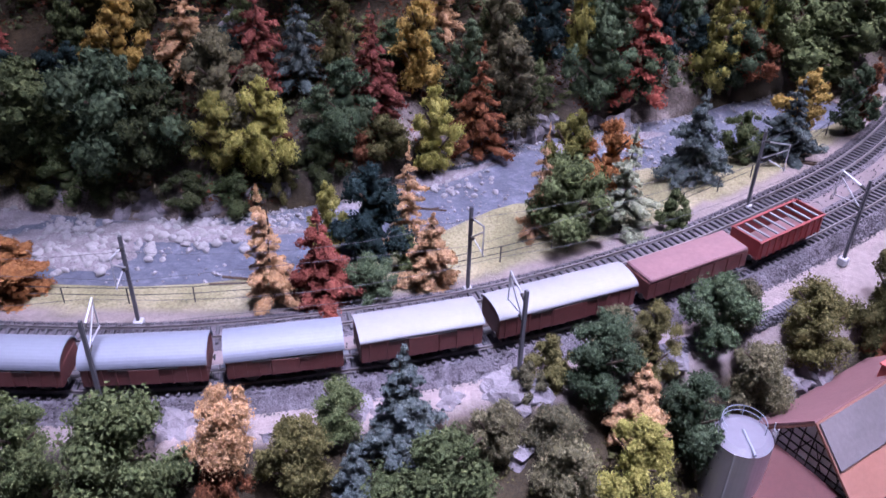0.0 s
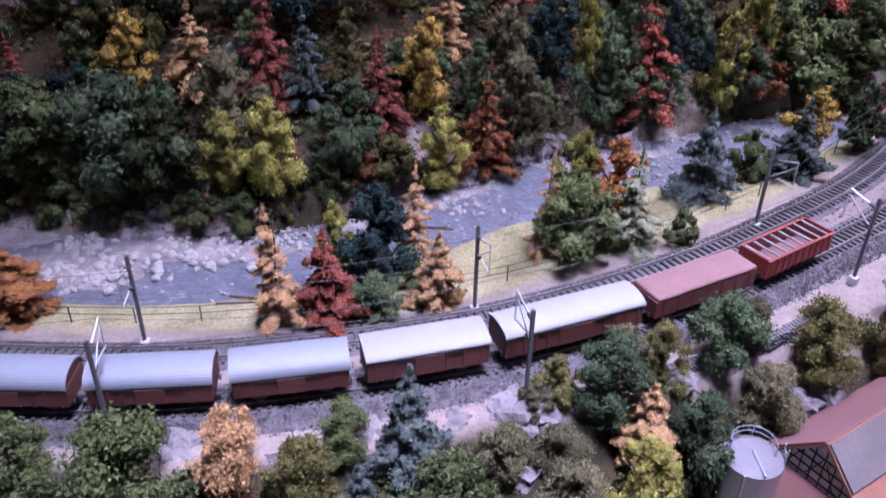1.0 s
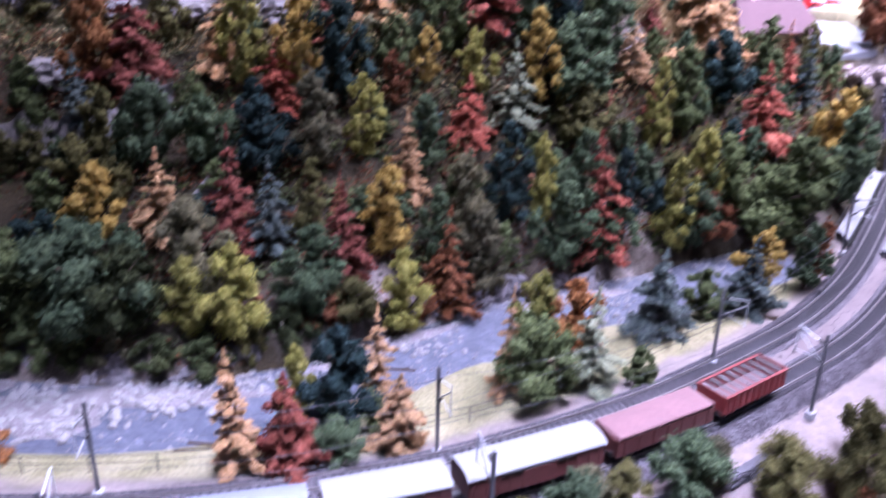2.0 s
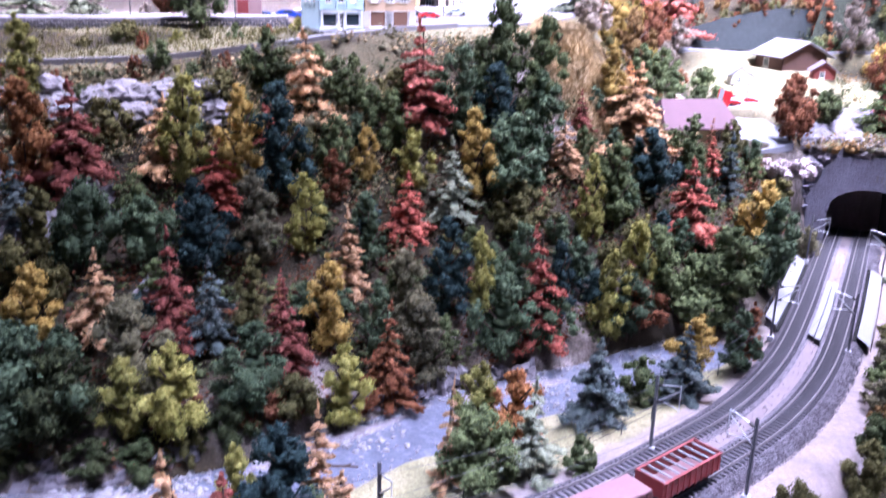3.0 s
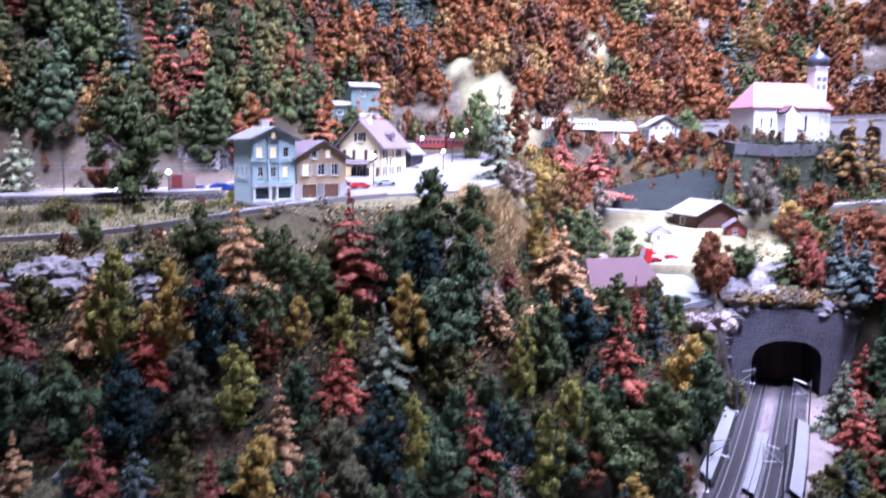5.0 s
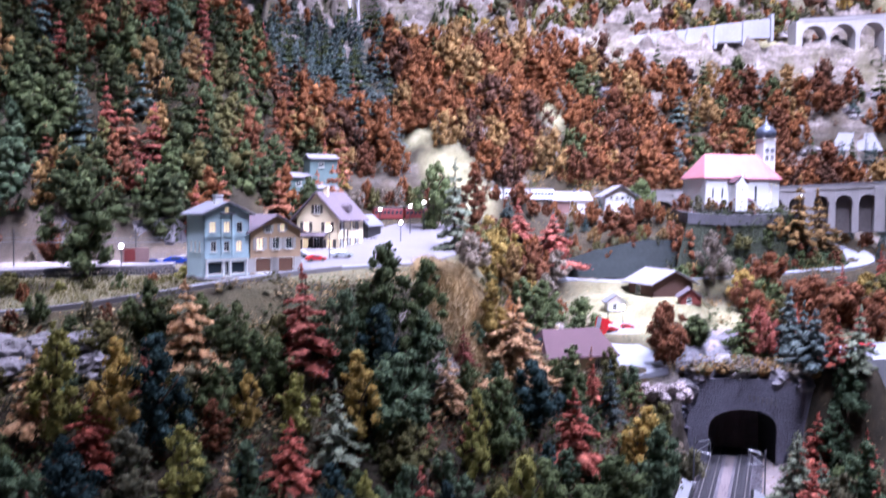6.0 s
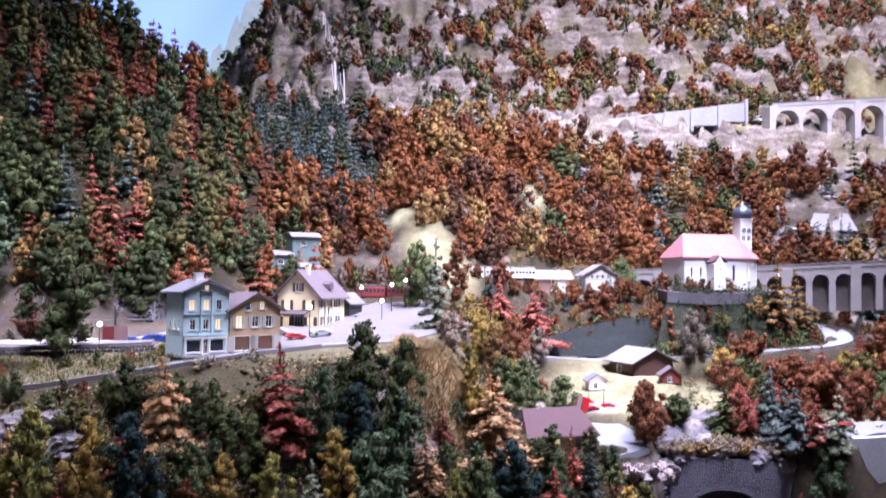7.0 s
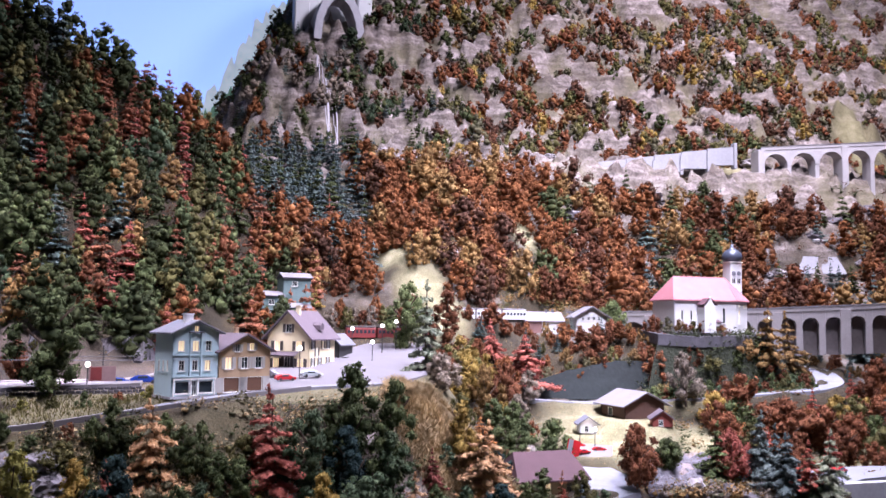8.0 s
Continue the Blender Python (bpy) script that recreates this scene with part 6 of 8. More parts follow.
board = thing("billboard", pose(-0.188, 1.54, 0.384, 0, 0, 8), "billboard with a dark red poster beside the platform", "billboard")
part("panel", box(0.044, 0.002, 0.026, (0, 0, 0.012)), plain("poster_pink", (0.24, 0.15, 0.15), 0.7), board)
part("poster_patch", box(0.018, 0.001, 0.022, (-0.010, -0.0014, 0.014)), plain("poster_red", (0.16, 0.022, 0.022), 0.6), board, "dark red poster")
for x in (-0.016, 0.016):
    part("leg", rod((x, 0, 0), (x, 0, 0.014), 0.001), DARK, board)
sail = thing("sun_shade", pose(0.735, 1.685, 0.215, 0, 0, 20), "red and white shade beside the forecourt", "sun shade")
part("cloth", box(0.035, 0.002, 0.045, (0, 0, 0.004), turn=Matrix.Rotation(0.25, 4, "Y")), CARRED, sail)
part("band", box(0.012, 0.003, 0.045, (-0.010, 0, 0.006), turn=Matrix.Rotation(0.25, 4, "Y")), WHITE, sail, "white band")
part("pole", rod((0.018, 0, 0), (0.026, 0, 0.06), 0.0008), DARK, sail)


def rake(name, x0, y0, turn, z, count, length, body, roof, label):
    """Carriages standing one behind another; each is a thing of its own."""
    for k in range(count):
        m = pose(x0, y0, z, 0, 0, turn) @ Matrix.Translation((k * (length + 0.006) + length / 2, 0, 0))
        ob = thing(name, m, label, "carriage", "carriages in the station")
        part("body", box(length, 0.030, 0.026, (0, 0, 0.008), 0.001), body, ob)
        part("roof", box(length, 0.029, 0.005, (0, 0, 0.034), 0.002), roof, ob)
        part("underframe", box(length * 0.9, 0.020, 0.006, (0, 0, 0.002)), DARK, ob)
        for q in range(7):
            part("side_window", box(length * 0.09, 0.031, 0.008, (-length * 0.42 + length * 0.14 * q, 0, 0.020)), GLASS, ob)


rake("red_carriage", 0.30, 2.145, 4, 0.458, 3, 0.075, REDPAINT, DARK, "bright red carriage standing in the station")
rake("white_carriage", 0.600, 2.268, 2, 0.512, 3, 0.070, LIME, PALEROOF, "white carriage with dark windows in the station")


# ---- near bank: silo, timbered house, rocks ----
silo = thing("silo", pose(0.240, 0.462, -0.126) @ Matrix.Diagonal((1.15, 1.15, 1.0, 1)), "grey metal silo with a ladder cage and top rail", "silo")
part("tank", cyl(0.0195, 0.0195, 0.097, (0, 0, 0), 40), plain("silo_metal", (0.42, 0.42, 0.48), 0.30, 0.75, vary=0.15, scale=30), silo, smooth=False)
part("lid", cyl(0.0197, 0.0145, 0.003, (0, 0, 0.097), 40), plain("silo_lid", (0.105, 0.10, 0.13), 0.6, vary=0.2), silo, "pale flat lid")
part("filler_pipe", rod((0.0, 0.002, 0.1008), (0.002, -0.0198, 0.0998), 0.0011, 8), SILVER, silo)
ring = [(0.0145 * math.cos(a), 0.0035 + 0.0145 * math.sin(a)) for a in np.linspace(-0.4, 3.6, 15)]
for z in (0.104, 0.109):
    part("top_rail", tube([(x, y, z) for x, y in ring], 0.00034), SILVER, silo, "grey top rail")
for x0, y0 in ring[::3]:
    part("rail_post", rod((x0, y0, 0.098), (x0, y0, 0.109), 0.0003, 5), SILVER, silo)
bm = bmesh.new()
for s in (-0.003, 0.003):
    rod((0.0205, s, 0.0), (0.0205, s, 0.108), 0.0005, 5, bm)
for k in range(22):
    rod((0.0205, -0.003, 0.004 + 0.0047 * k), (0.0205, 0.003, 0.004 + 0.0047 * k), 0.0004, 4, bm)
part("ladder", bm, GALV, silo)
part("seam", box(0.0012, 0.0012, 0.097, (-0.0098, -0.0170, 0)), GALV, silo)

timbered = house("timbered_house", pose(0.2664, 0.4915, -0.126, 0, 0, -56), "half-timbered house with a red and grey roof", 0.088, 0.14, 0.077, 0.043, plain("lilac_plaster", (0.80, 0.79, 0.84), 0.35, vary=0.12), plain("salmon_tile", (0.194, 0.083, 0.061), 0.85, vary=0.2, scale=90), over=0.007)
for i in range(9):
    x = 0.008 + 0.009 * i
    top = 0.077 + 0.043 * (1 - abs(x - 0.044) / 0.044)
    part("timber", box(0.0007, 0.0012, top - 0.062, (x, -0.0005, 0.062)), IRON, timbered)
for z, w in ((0.070, 0.088), (0.078, 0.086), (0.086, 0.068), (0.094, 0.052), (0.102, 0.034)):
    part("timber", box(w, 0.0012, 0.0007, (0.044, -0.0006, z)), IRON, timbered)
for s in (-1, 1):
    for k in (0.012, 0.028):
        part("brace", rod((0.044 + s * k, -0.0006, 0.079), (0.044 + s * (k - 0.010), -0.0006, 0.100), 0.0005, 4), IRON, timbered)
part("lean_to_roof", box(0.090, 0.052, 0.003, (0.044, -0.022, 0.058), turn=Matrix.Rotation(0.62, 4, "X")), plain("dull_red_tile", (0.108, 0.040, 0.040), 0.85, vary=0.25, scale=90), timbered, "dull red lean-to roof")
part("lean_to_wall", box(0.082, 0.030, 0.046, (0.044, -0.016, 0)), BROWNWOOD, timbered)
pitch = math.atan2(0.043, 0.044)
part("upper_roof_cover", box(0.037, 0.152, 0.0016, (0.0585, 0.07, 0.1098), turn=Matrix.Rotation(pitch, 4, "Y")), plain("weathered_roof", (0.097, 0.083, 0.090), 0.9, vary=0.3, scale=90), timbered, "grey weathered upper roof band")
part("far_roof_cover", box(0.066, 0.154, 0.0016, (0.0195, 0.07, 0.0998), turn=Matrix.Rotation(-pitch, 4, "Y")), plain("dusty_red_tile", (0.137, 0.061, 0.065), 0.85, vary=0.25, scale=90), timbered, "dull red roof slope")
chimney(timbered, 0.036, 0.090, 0.108, 0.020, plain("brick_chimney", (0.35, 0.08, 0.07), 0.85), 0.007)

WHITEROCK = plain("pale_ledge_rock", (0.29, 0.265, 0.275), 0.9, vary=0.45, scale=30, relief=0.8, dist=0.004)


# craggy bank of the river below the wood
def crag(line, low, high, depth, seed, label, material):
    """A weathered rock face along a plan line, blocky and uneven, leaning back as it rises."""
    pts = resample(smooth_line(line), 0.004)
    side = shifted(pts, 1.0) - pts
    bm = bmesh.new()
    rows = []
    for j in range(10):
        f = j / 9
        row = []
        for i, (p, n) in enumerate(zip(pts, side)):
            top = low + (high - low) * (0.85 + 0.4 * noise.noise(Vector((p[0] * 22, p[1] * 22, seed)))) + 0.004 * noise.cell(Vector((p[0] * 60, p[1] * 60, seed)))
            q = Vector((p[0] * 38, p[1] * 38, f * 2.2 + seed))
            push = depth * f ** 1.4 + 0.006 * noise.fractal(q, 1, 2, 3) + 0.005 * noise.cell(q * 1.6) + 0.004 * noise.cell(Vector((p[0] * 110, f * 5, seed)))
            row.append(bm.verts.new((p[0] + n[0] * push, p[1] + n[1] * push, low + (top - low) * f)))
        rows.append(row)
    for r, s in zip(rows, rows[1:]):
        for i in range(len(r) - 1):
            bm.faces.new((r[i], r[i + 1], s[i + 1], s[i]))
    ob = part("cliff", bm, material, None)
    return tagged(ob, label, "cliff", "cliffs")


RIVERROCK = plain("river_bank_rock", (0.165, 0.15, 0.168), 0.9, vary=0.55, scale=45, relief=0.9, dist=0.003)
LILACROCK = plain("lilac_grey_rock", (0.165, 0.148, 0.165), 0.9, vary=0.6, scale=45, relief=0.9, dist=0.003)
PALECRAG = plain("pale_crag", (0.165, 0.15, 0.16), 0.9, vary=0.6, scale=40, relief=0.9, dist=0.003)
crag([(-.62, .785), (-.52, .765), (-.44, .748), (-.36, .734), (-.27, .731), (-.19, .749), (-.13, .778), (-.01, .843), (.07, .902), (.15, .938), (.24, .964)], -0.03, 0.004, 0.014, 3, "lilac-grey weathered rock face along the river", RIVERROCK)
crag([(-.66, .99), (-.56, .975), (-.48, .965), (-.40, .97), (-.36, .985)], 0.10, 0.19, 0.03, 8, "grey crumbling rock face on the wooded slope", PALECRAG)
edge = [tuple(p) for p in shifted(TRACK, -0.121) if -0.22 < p[0] < 0.17]
crag(edge[::4], -0.06, -0.003, 0.010, 21, "dark rocky edge under the sandy path", DARKROCK)
for x, y, z, r, seed in ((-0.185, 0.437, -0.015, 0.022, 1), (-0.055, 0.455, -0.012, 0.016, 2), (-0.03, 0.452, -0.018, 0.02, 3), (0.06, 0.478, -0.012, 0.022, 4), (0.085, 0.482, -0.012, 0.016, 5), (0.065, 0.44, -0.03, 0.014, 6), (0.195, 0.516, -0.004, 0.010, 7),
                         (-0.045, 0.40, -0.055, 0.02, 8), (0.015, 0.47, -0.012, 0.014, 9), (0.33, 0.56, -0.05, 0.02, 10), (0.30, 0.545, -0.05, 0.02, 11)):
    boulder(x, y, z, r, seed, "lilac-grey rock under the path", LILACROCK)
PALEROCK = plain("pale_lilac_rock", (0.19, 0.175, 0.195), 0.9, vary=0.55, scale=45, relief=0.9, dist=0.003)
# outcrops on the slope, below the village road and over the tunnel
for k in range(15):
    x = -0.56 + 0.0265 * k
    y = 1.195 + 0.012 * math.sin(k * 1.7) + 0.02 * (k % 2)
    boulder(x, y, z_at(x, y) + 0.002, 0.022 + 0.010 * math.sin(k * 2.3) ** 2, 70 + k, "rounded lilac-grey rock below the village road", PALEROCK, 0.6)
for x, y, r, seed in ((-.33, 1.06, .035, 41), (-.37, 1.02, .03, 42), (-.30, 1.215, .03, 43), (-.26, 1.222, .026, 44), (-.36, 1.21, .028, 45), (-.21, 1.222, .022, 46), (-.40, 1.19, .03, 47), (-.42, .98, .03, 48), (-.23, .95, .022, 49), (-.47, 1.08, .03, 50)):
    boulder(x, y, z_at(x, y), r, seed, "rough grey rock outcrop on the slope")
# rocks heaped round the tunnel portal
for u, v, z, r, seed in ((-.112, .0, .15, .026, 51), (-.085, .004, .172, .022, 52), (-.01, .006, .178, .020, 54), (.075, .008, .170, .026, 56), (.12, .008, .160, .028, 57), (.165, .006, .150, .028, 58), (.2, .004, .125, .03, 59),
                         (-.122, .0, .11, .024, 60), (-.124, .0, .07, .024, 61), (-.122, .002, .03, .024, 62), (.19, -.004, .07, .026, 63), (.17, -.008, .03, .022, 64), (-.03, .03, .19, .026, 65)):
    p = PORTAL @ Vector((u, v + 0.012, z))
    boulder(p.x, p.y, p.z, r, seed, "pale rock lying over the tunnel mouth" if seed in (54, 56, 65) else "dark rough rock beside the tunnel portal", WHITEROCK if seed in (54, 65) else RIVERROCK if seed < 60 else PORTALSTONE, 0.75)

# pale pinkish rocks between the yard and the portal
PINKROCK = plain("pink_white_rock", (0.33, 0.27, 0.275), 0.9, vary=0.4, scale=60, relief=0.8, dist=0.003)
for k in range(20):
    x, y = 0.738 + 0.0047 * k, 1.452 + 0.011 * math.sin(k * 2.1)
    boulder(x, y, max(z_at(x, y), 0.150 + 0.012 * math.sin(k * 1.3)), 0.0085 + 0.004 * math.sin(k * 3.1) ** 2, 200 + k, "pale pinkish rock beside the paved yard", PINKROCK, 0.9)

# ---- trees ----
def trunk_mesh(name, h, r, limbs, seed):
    rng = random.Random(seed)
    bm = bmesh.new()
    z, p = 0.0, Vector((0, 0, -0.06 * h))
    for i in range(4):
        q = Vector((rng.uniform(-.02, .02), rng.uniform(-.02, .02), (i + 1) * 0.2)) * h
        rod(p, q, r * (1 - 0.2 * i), 6, bm)
        p = q
    for i in range(limbs):
        a = rng.uniform(0, 6.28)
        s = rng.uniform(0.25, 0.6) * h
        rod((0, 0, s), (math.cos(a) * 0.3 * h, math.sin(a) * 0.3 * h, s + 0.2 * h), r * 0.35, 5, bm)
    mesh = bpy.data.meshes.new(name)
    bm.to_mesh(mesh)
    bm.free()
    mesh.materials.append(BARK)
    return mesh


def lobed_crown(lobes, leaves, leaf, seed, aspect, core_shape, hearts=(), buds=2, core=0.80, fray=0.30, ruffle=0.42):
    """A crown of foam lobes (centre, axes) with smaller buds on them, flocked with leaf triangles that follow the surface. Returned at height 1 and width 1."""
    g = np.random.RandomState(seed)
    lobes = list(lobes)
    small = []
    for centre, axes in lobes:
        for _ in range(buds):
            d = g.randn(3)
            d[2] = abs(d[2]) * 0.8
            d /= np.linalg.norm(d)
            q, _ = np.linalg.qr(g.randn(3, 3))
            small.append((centre + axes @ d * g.uniform(.75, 1.1), q @ np.diag(g.uniform(.32, .62, 3)) @ axes))
    c = np.array([p for p, _ in lobes + small])
    m = np.array([q for _, q in lobes + small])
    inverse = np.linalg.inv(m)
    share = np.abs(np.linalg.det(m)) ** (2 / 3)
    k = g.choice(len(c), leaves, p=share / share.sum())
    d = g.randn(leaves, 3)
    d[:, 2] += 0.2
    d /= np.linalg.norm(d, axis=1)[:, None]
    grain = 0.93 + 0.17 * np.sin(9 * d[:, 0] + k) * np.sin(8 * d[:, 1] + 2 * k) + 0.10 * np.sin(11 * d[:, 2] + 3 * k) + fray * g.rand(leaves) ** 2.5
    p = c[k] + np.einsum("nij,nj->ni", m[k], d * grain[:, None])
    inside = np.einsum("kij,nkj->nki", inverse, p[:, None] - c[None])
    near = np.linalg.norm(inside, axis=2)
    near[np.arange(leaves), k] = 9.0
    keep = near.min(1) > 0.82
    p, d, k = p[keep], d[keep], k[keep]
    n = np.einsum("nji,nj->ni", inverse[k], d)
    n = n / np.linalg.norm(n, axis=1)[:, None] + ruffle * g.randn(len(p), 3)
    n /= np.linalg.norm(n, axis=1)[:, None]
    u = np.cross(n, g.randn(len(p), 3))
    u /= np.linalg.norm(u, axis=1)[:, None]
    v = np.cross(n, u)
    size = leaf * (0.5 + 1.0 * g.rand(len(p)) ** 1.6)
    tri = []
    for q in range(3):
        a = q * 2.094 + g.uniform(-0.5, 0.5, len(p))
        tri.append(p + size[:, None] * (np.cos(a)[:, None] * u + np.sin(a)[:, None] * v + g.uniform(-0.2, 0.5, len(p))[:, None] * n))
    verts = np.stack(tri, 1).reshape(-1, 3)
    faces = np.arange(len(verts)).reshape(-1, 3)
    pieces = [(verts, faces)]
    for fill, group, (base, mesh) in ((core, lobes, core_shape), (0.72 * core, list(hearts), core_shape), (core, small, PEBBLE if core_shape is BALL else OCTA)):
        for centre, axes in group:
            lump = fill * base * (0.82 + 0.36 * g.rand(len(base), 1))
            pieces.append((centre + lump @ np.asarray(axes).T, mesh))
    verts, faces = joined(*pieces)
    return verts / (1, 1, aspect), faces


def broadleaf_crown(seed, leaves, aspect=1.6, low=0.10, leaf=0.03, core_shape=BALL, size=1.0, buds=2, core=0.80, fray=0.30, ruffle=0.42):
    """A crown of heaped foam lobes with a ragged outline and dark gaps."""
    rng = np.random.RandomState(seed)
    count = int((10 + 8 * aspect) / size ** 2)
    lean = rng.uniform(-0.08, 0.08, 2) / aspect
    belly = rng.uniform(.58, 1.05)
    top = aspect * rng.uniform(.94, 1.0)
    start = max(low * aspect, -0.3)
    lobes, hearts = [], []
    for i in range(count):
        s = (i + rng.rand()) / count
        r = (rng.uniform(.08, .14) if i % 2 else rng.uniform(.125, .185)) * size * (1.08 - 0.35 * s)
        z = start + 0.6 * r + (top - start - 1.6 * r) * s
        reach = 0.5 * max(0.02, math.sin(math.pi * min(0.97, 0.10 + 0.90 * s ** belly))) ** 0.6 - 0.75 * r
        f = rng.uniform(.74, 1.18) if i % 3 else rng.uniform(.25, .7)
        a = i * 2.4 + rng.uniform(-0.6, 0.6)
        q, _ = np.linalg.qr(rng.randn(3, 3))
        axes = q @ np.diag(r * rng.uniform(.68, 1.15, 3)) @ q.T
        lobes.append((np.array((math.cos(a) * reach * f + lean[0] * z, math.sin(a) * reach * f + lean[1] * z, z)), axes))
    steps = 3 + int(2 * aspect)
    for i in range(steps):
        s = (i + 0.5) / steps
        r = 0.24 * max(0.1, math.sin(math.pi * (0.12 + 0.8 * s))) ** 0.6
        z = start + 0.12 + (top - start - 0.36) * s
        hearts.append((np.array((lean[0] * z, lean[1] * z, z)), np.diag((r, r, max(r * 0.7, 0.6 * (top - start) / steps)))))
    return lobed_crown(lobes, leaves, leaf, seed + 50, aspect, core_shape, hearts, buds, core, fray, ruffle)


def conifer_crown(seed, leaves, aspect=1.7, leaf=0.03, tiers=8, core_shape=PEBBLE, thick=1.0):
    """A flocked conifer: drooping boughs in uneven tiers with gaps between them, their ends turned up, thin at the tip."""
    rng = np.random.RandomState(seed)
    lobes, hearts = [], []
    bend = rng.uniform(-0.05, 0.05, 2)
    for i in range(tiers):
        s = i / (tiers - 1)
        z = aspect * (0.14 + 0.76 * s ** 0.95 + rng.uniform(-.012, .012))
        reach = 0.52 * (1 - s) ** 0.82 * rng.uniform(.66, 1.1) + 0.06
        arms = 6 if s < 0.35 else 5 if s < 0.7 else 4
        for j in range(arms):
            a = j * 6.283 / arms + i * 0.8 + rng.uniform(-.4, .4)
            r = reach * rng.uniform(.60, 1.15)
            droop = rng.uniform(.18, .5)
            out = np.array((math.cos(a), math.sin(a), -droop)) / math.hypot(1, droop)
            side = np.array((-math.sin(a), math.cos(a), 0))
            up = np.cross(out, side)
            root = np.array((bend[0] * z, bend[1] * z, z + rng.uniform(-.022, .022) * aspect))
            lobes.append((root + out * 0.55 * r, np.column_stack([out * 0.46 * r, side * thick * (0.035 + 0.17 * r), up * thick * (0.022 + 0.055 * r)])))
            if s < 0.7:
                end = np.array((math.cos(a), math.sin(a), 0.25))
                lobes.append((root + out * 0.92 * r, np.column_stack([end * 0.16 * r, side * (0.02 + 0.08 * r), np.cross(end, side) * (0.018 + 0.03 * r)])))
        hearts.append((np.array((bend[0] * z, bend[1] * z, z)), np.diag((0.24 * reach + 0.015, 0.24 * reach + 0.015, 0.5 * aspect / tiers))))
    lobes.append((np.array((bend[0] * aspect, bend[1] * aspect, 0.95 * aspect)), np.diag((0.026, 0.026, 0.055 * aspect))))
    return lobed_crown(lobes, leaves, leaf, seed + 70, aspect, core_shape, hearts, 0, 0.85)


def crown_set(maker, count, seed, smooth=True):
    made = []
    for i in range(count):
        mesh = tri_mesh("crown", *maker(seed + i))
        mesh.polygons.foreach_set("use_smooth", [smooth] * len(mesh.polygons))
        mesh.materials.append(LEAF["green"])
        made.append(mesh)
    return made


# crowns for three distances, each in slender and broad forms (height to width)
ASPECTS = {"broadleaf": (1.05, 1.5, 2.1), "conifer": (1.15, 1.65, 2.3), "bush": (0.75,)}
CROWNS = {}
for near, leaves, leaf, needles, count in ((0, 17000, 0.0185, 12000, 3), (1, 7500, 0.022, 5000, 3), (2, 3300, 0.030, 2000, 4)):
    for q, form in enumerate(ASPECTS["broadleaf"]):
        CROWNS["broadleaf", near, form] = crown_set(lambda s: broadleaf_crown(s, int(leaves * (0.7 + 0.2 * form)), form, 0.08, leaf, BALL if near < 2 else PEBBLE, 1.04, 2 if near < 2 else 1, (0.74, 0.80, 0.84)[near], (0.75, 0.42, 0.28)[near], (0.8, 0.6, 0.45)[near]), count, 10 + 100 * near + 10 * q)
    for q, form in enumerate(ASPECTS["conifer"]):
        CROWNS["conifer", near, form] = crown_set(lambda s: conifer_crown(s, needles, form, leaf * 1.05), count - 1, 1010 + 100 * near + 10 * q)
    CROWNS["bush", near, 0.75] = crown_set(lambda s: broadleaf_crown(s, leaves // 2, 0.75, -0.3, leaf * 1.2, BALL if near < 2 else PEBBLE), 3, 2010 + 100 * near)
FAR_CROWNS = {"broadleaf": crown_set(lambda s: broadleaf_crown(s, 760, 1.15, 0.0, 0.044, PEBBLE, 0.92, 0, 0.80, 0.48, 0.6), 8, 3110),
              "conifer": crown_set(lambda s: conifer_crown(s, 360, 2.0, 0.052, 7, OCTA, 1.5), 5, 3130),
              "hill": crown_set(lambda s: broadleaf_crown(s, 700, 1.55, 0.0, 0.046, PEBBLE, 1.0, 0, 0.86, 0.32), 8, 3180),
              "bush": crown_set(lambda s: broadleaf_crown(s, 150, 0.85, -0.3, 0.068, OCTA, 1.2, 0, 1.0, 0.25), 7, 3160)}
TRUNKS = {"broadleaf": trunk_mesh("trunk", 1.0, 0.035, 5, 1), "conifer": trunk_mesh("trunk", 1.1, 0.025, 0, 2), "bush": trunk_mesh("trunk", 0.7, 0.03, 4, 3)}
WORDS = {"green": "dark green", "bluegreen": "blue-green", "navy": "dark teal", "olive": "olive green", "sage": "grey-green", "yellow": "yellow-green",
         "mustard": "golden yellow", "orange": "orange", "rust": "rust-brown", "red": "bright red", "maroon": "dark red", "tan": "pale orange",
         "spruce": "blue-grey", "silver": "pale silvery green", "grey": "bare greyish", "fir": "dark blue-green",
         "pine": "dull dark green", "brown": "orange-brown", "ochre": "ochre-brown", "salmon": "salmon-orange", "dusk": "dull brown"}
SHAPES = {"broadleaf": "model broadleaf tree with flocked foam leaves", "conifer": "model conifer with drooping tiers", "bush": "low model bush of foam flock"}
tree_count = [0]
PLACED = []


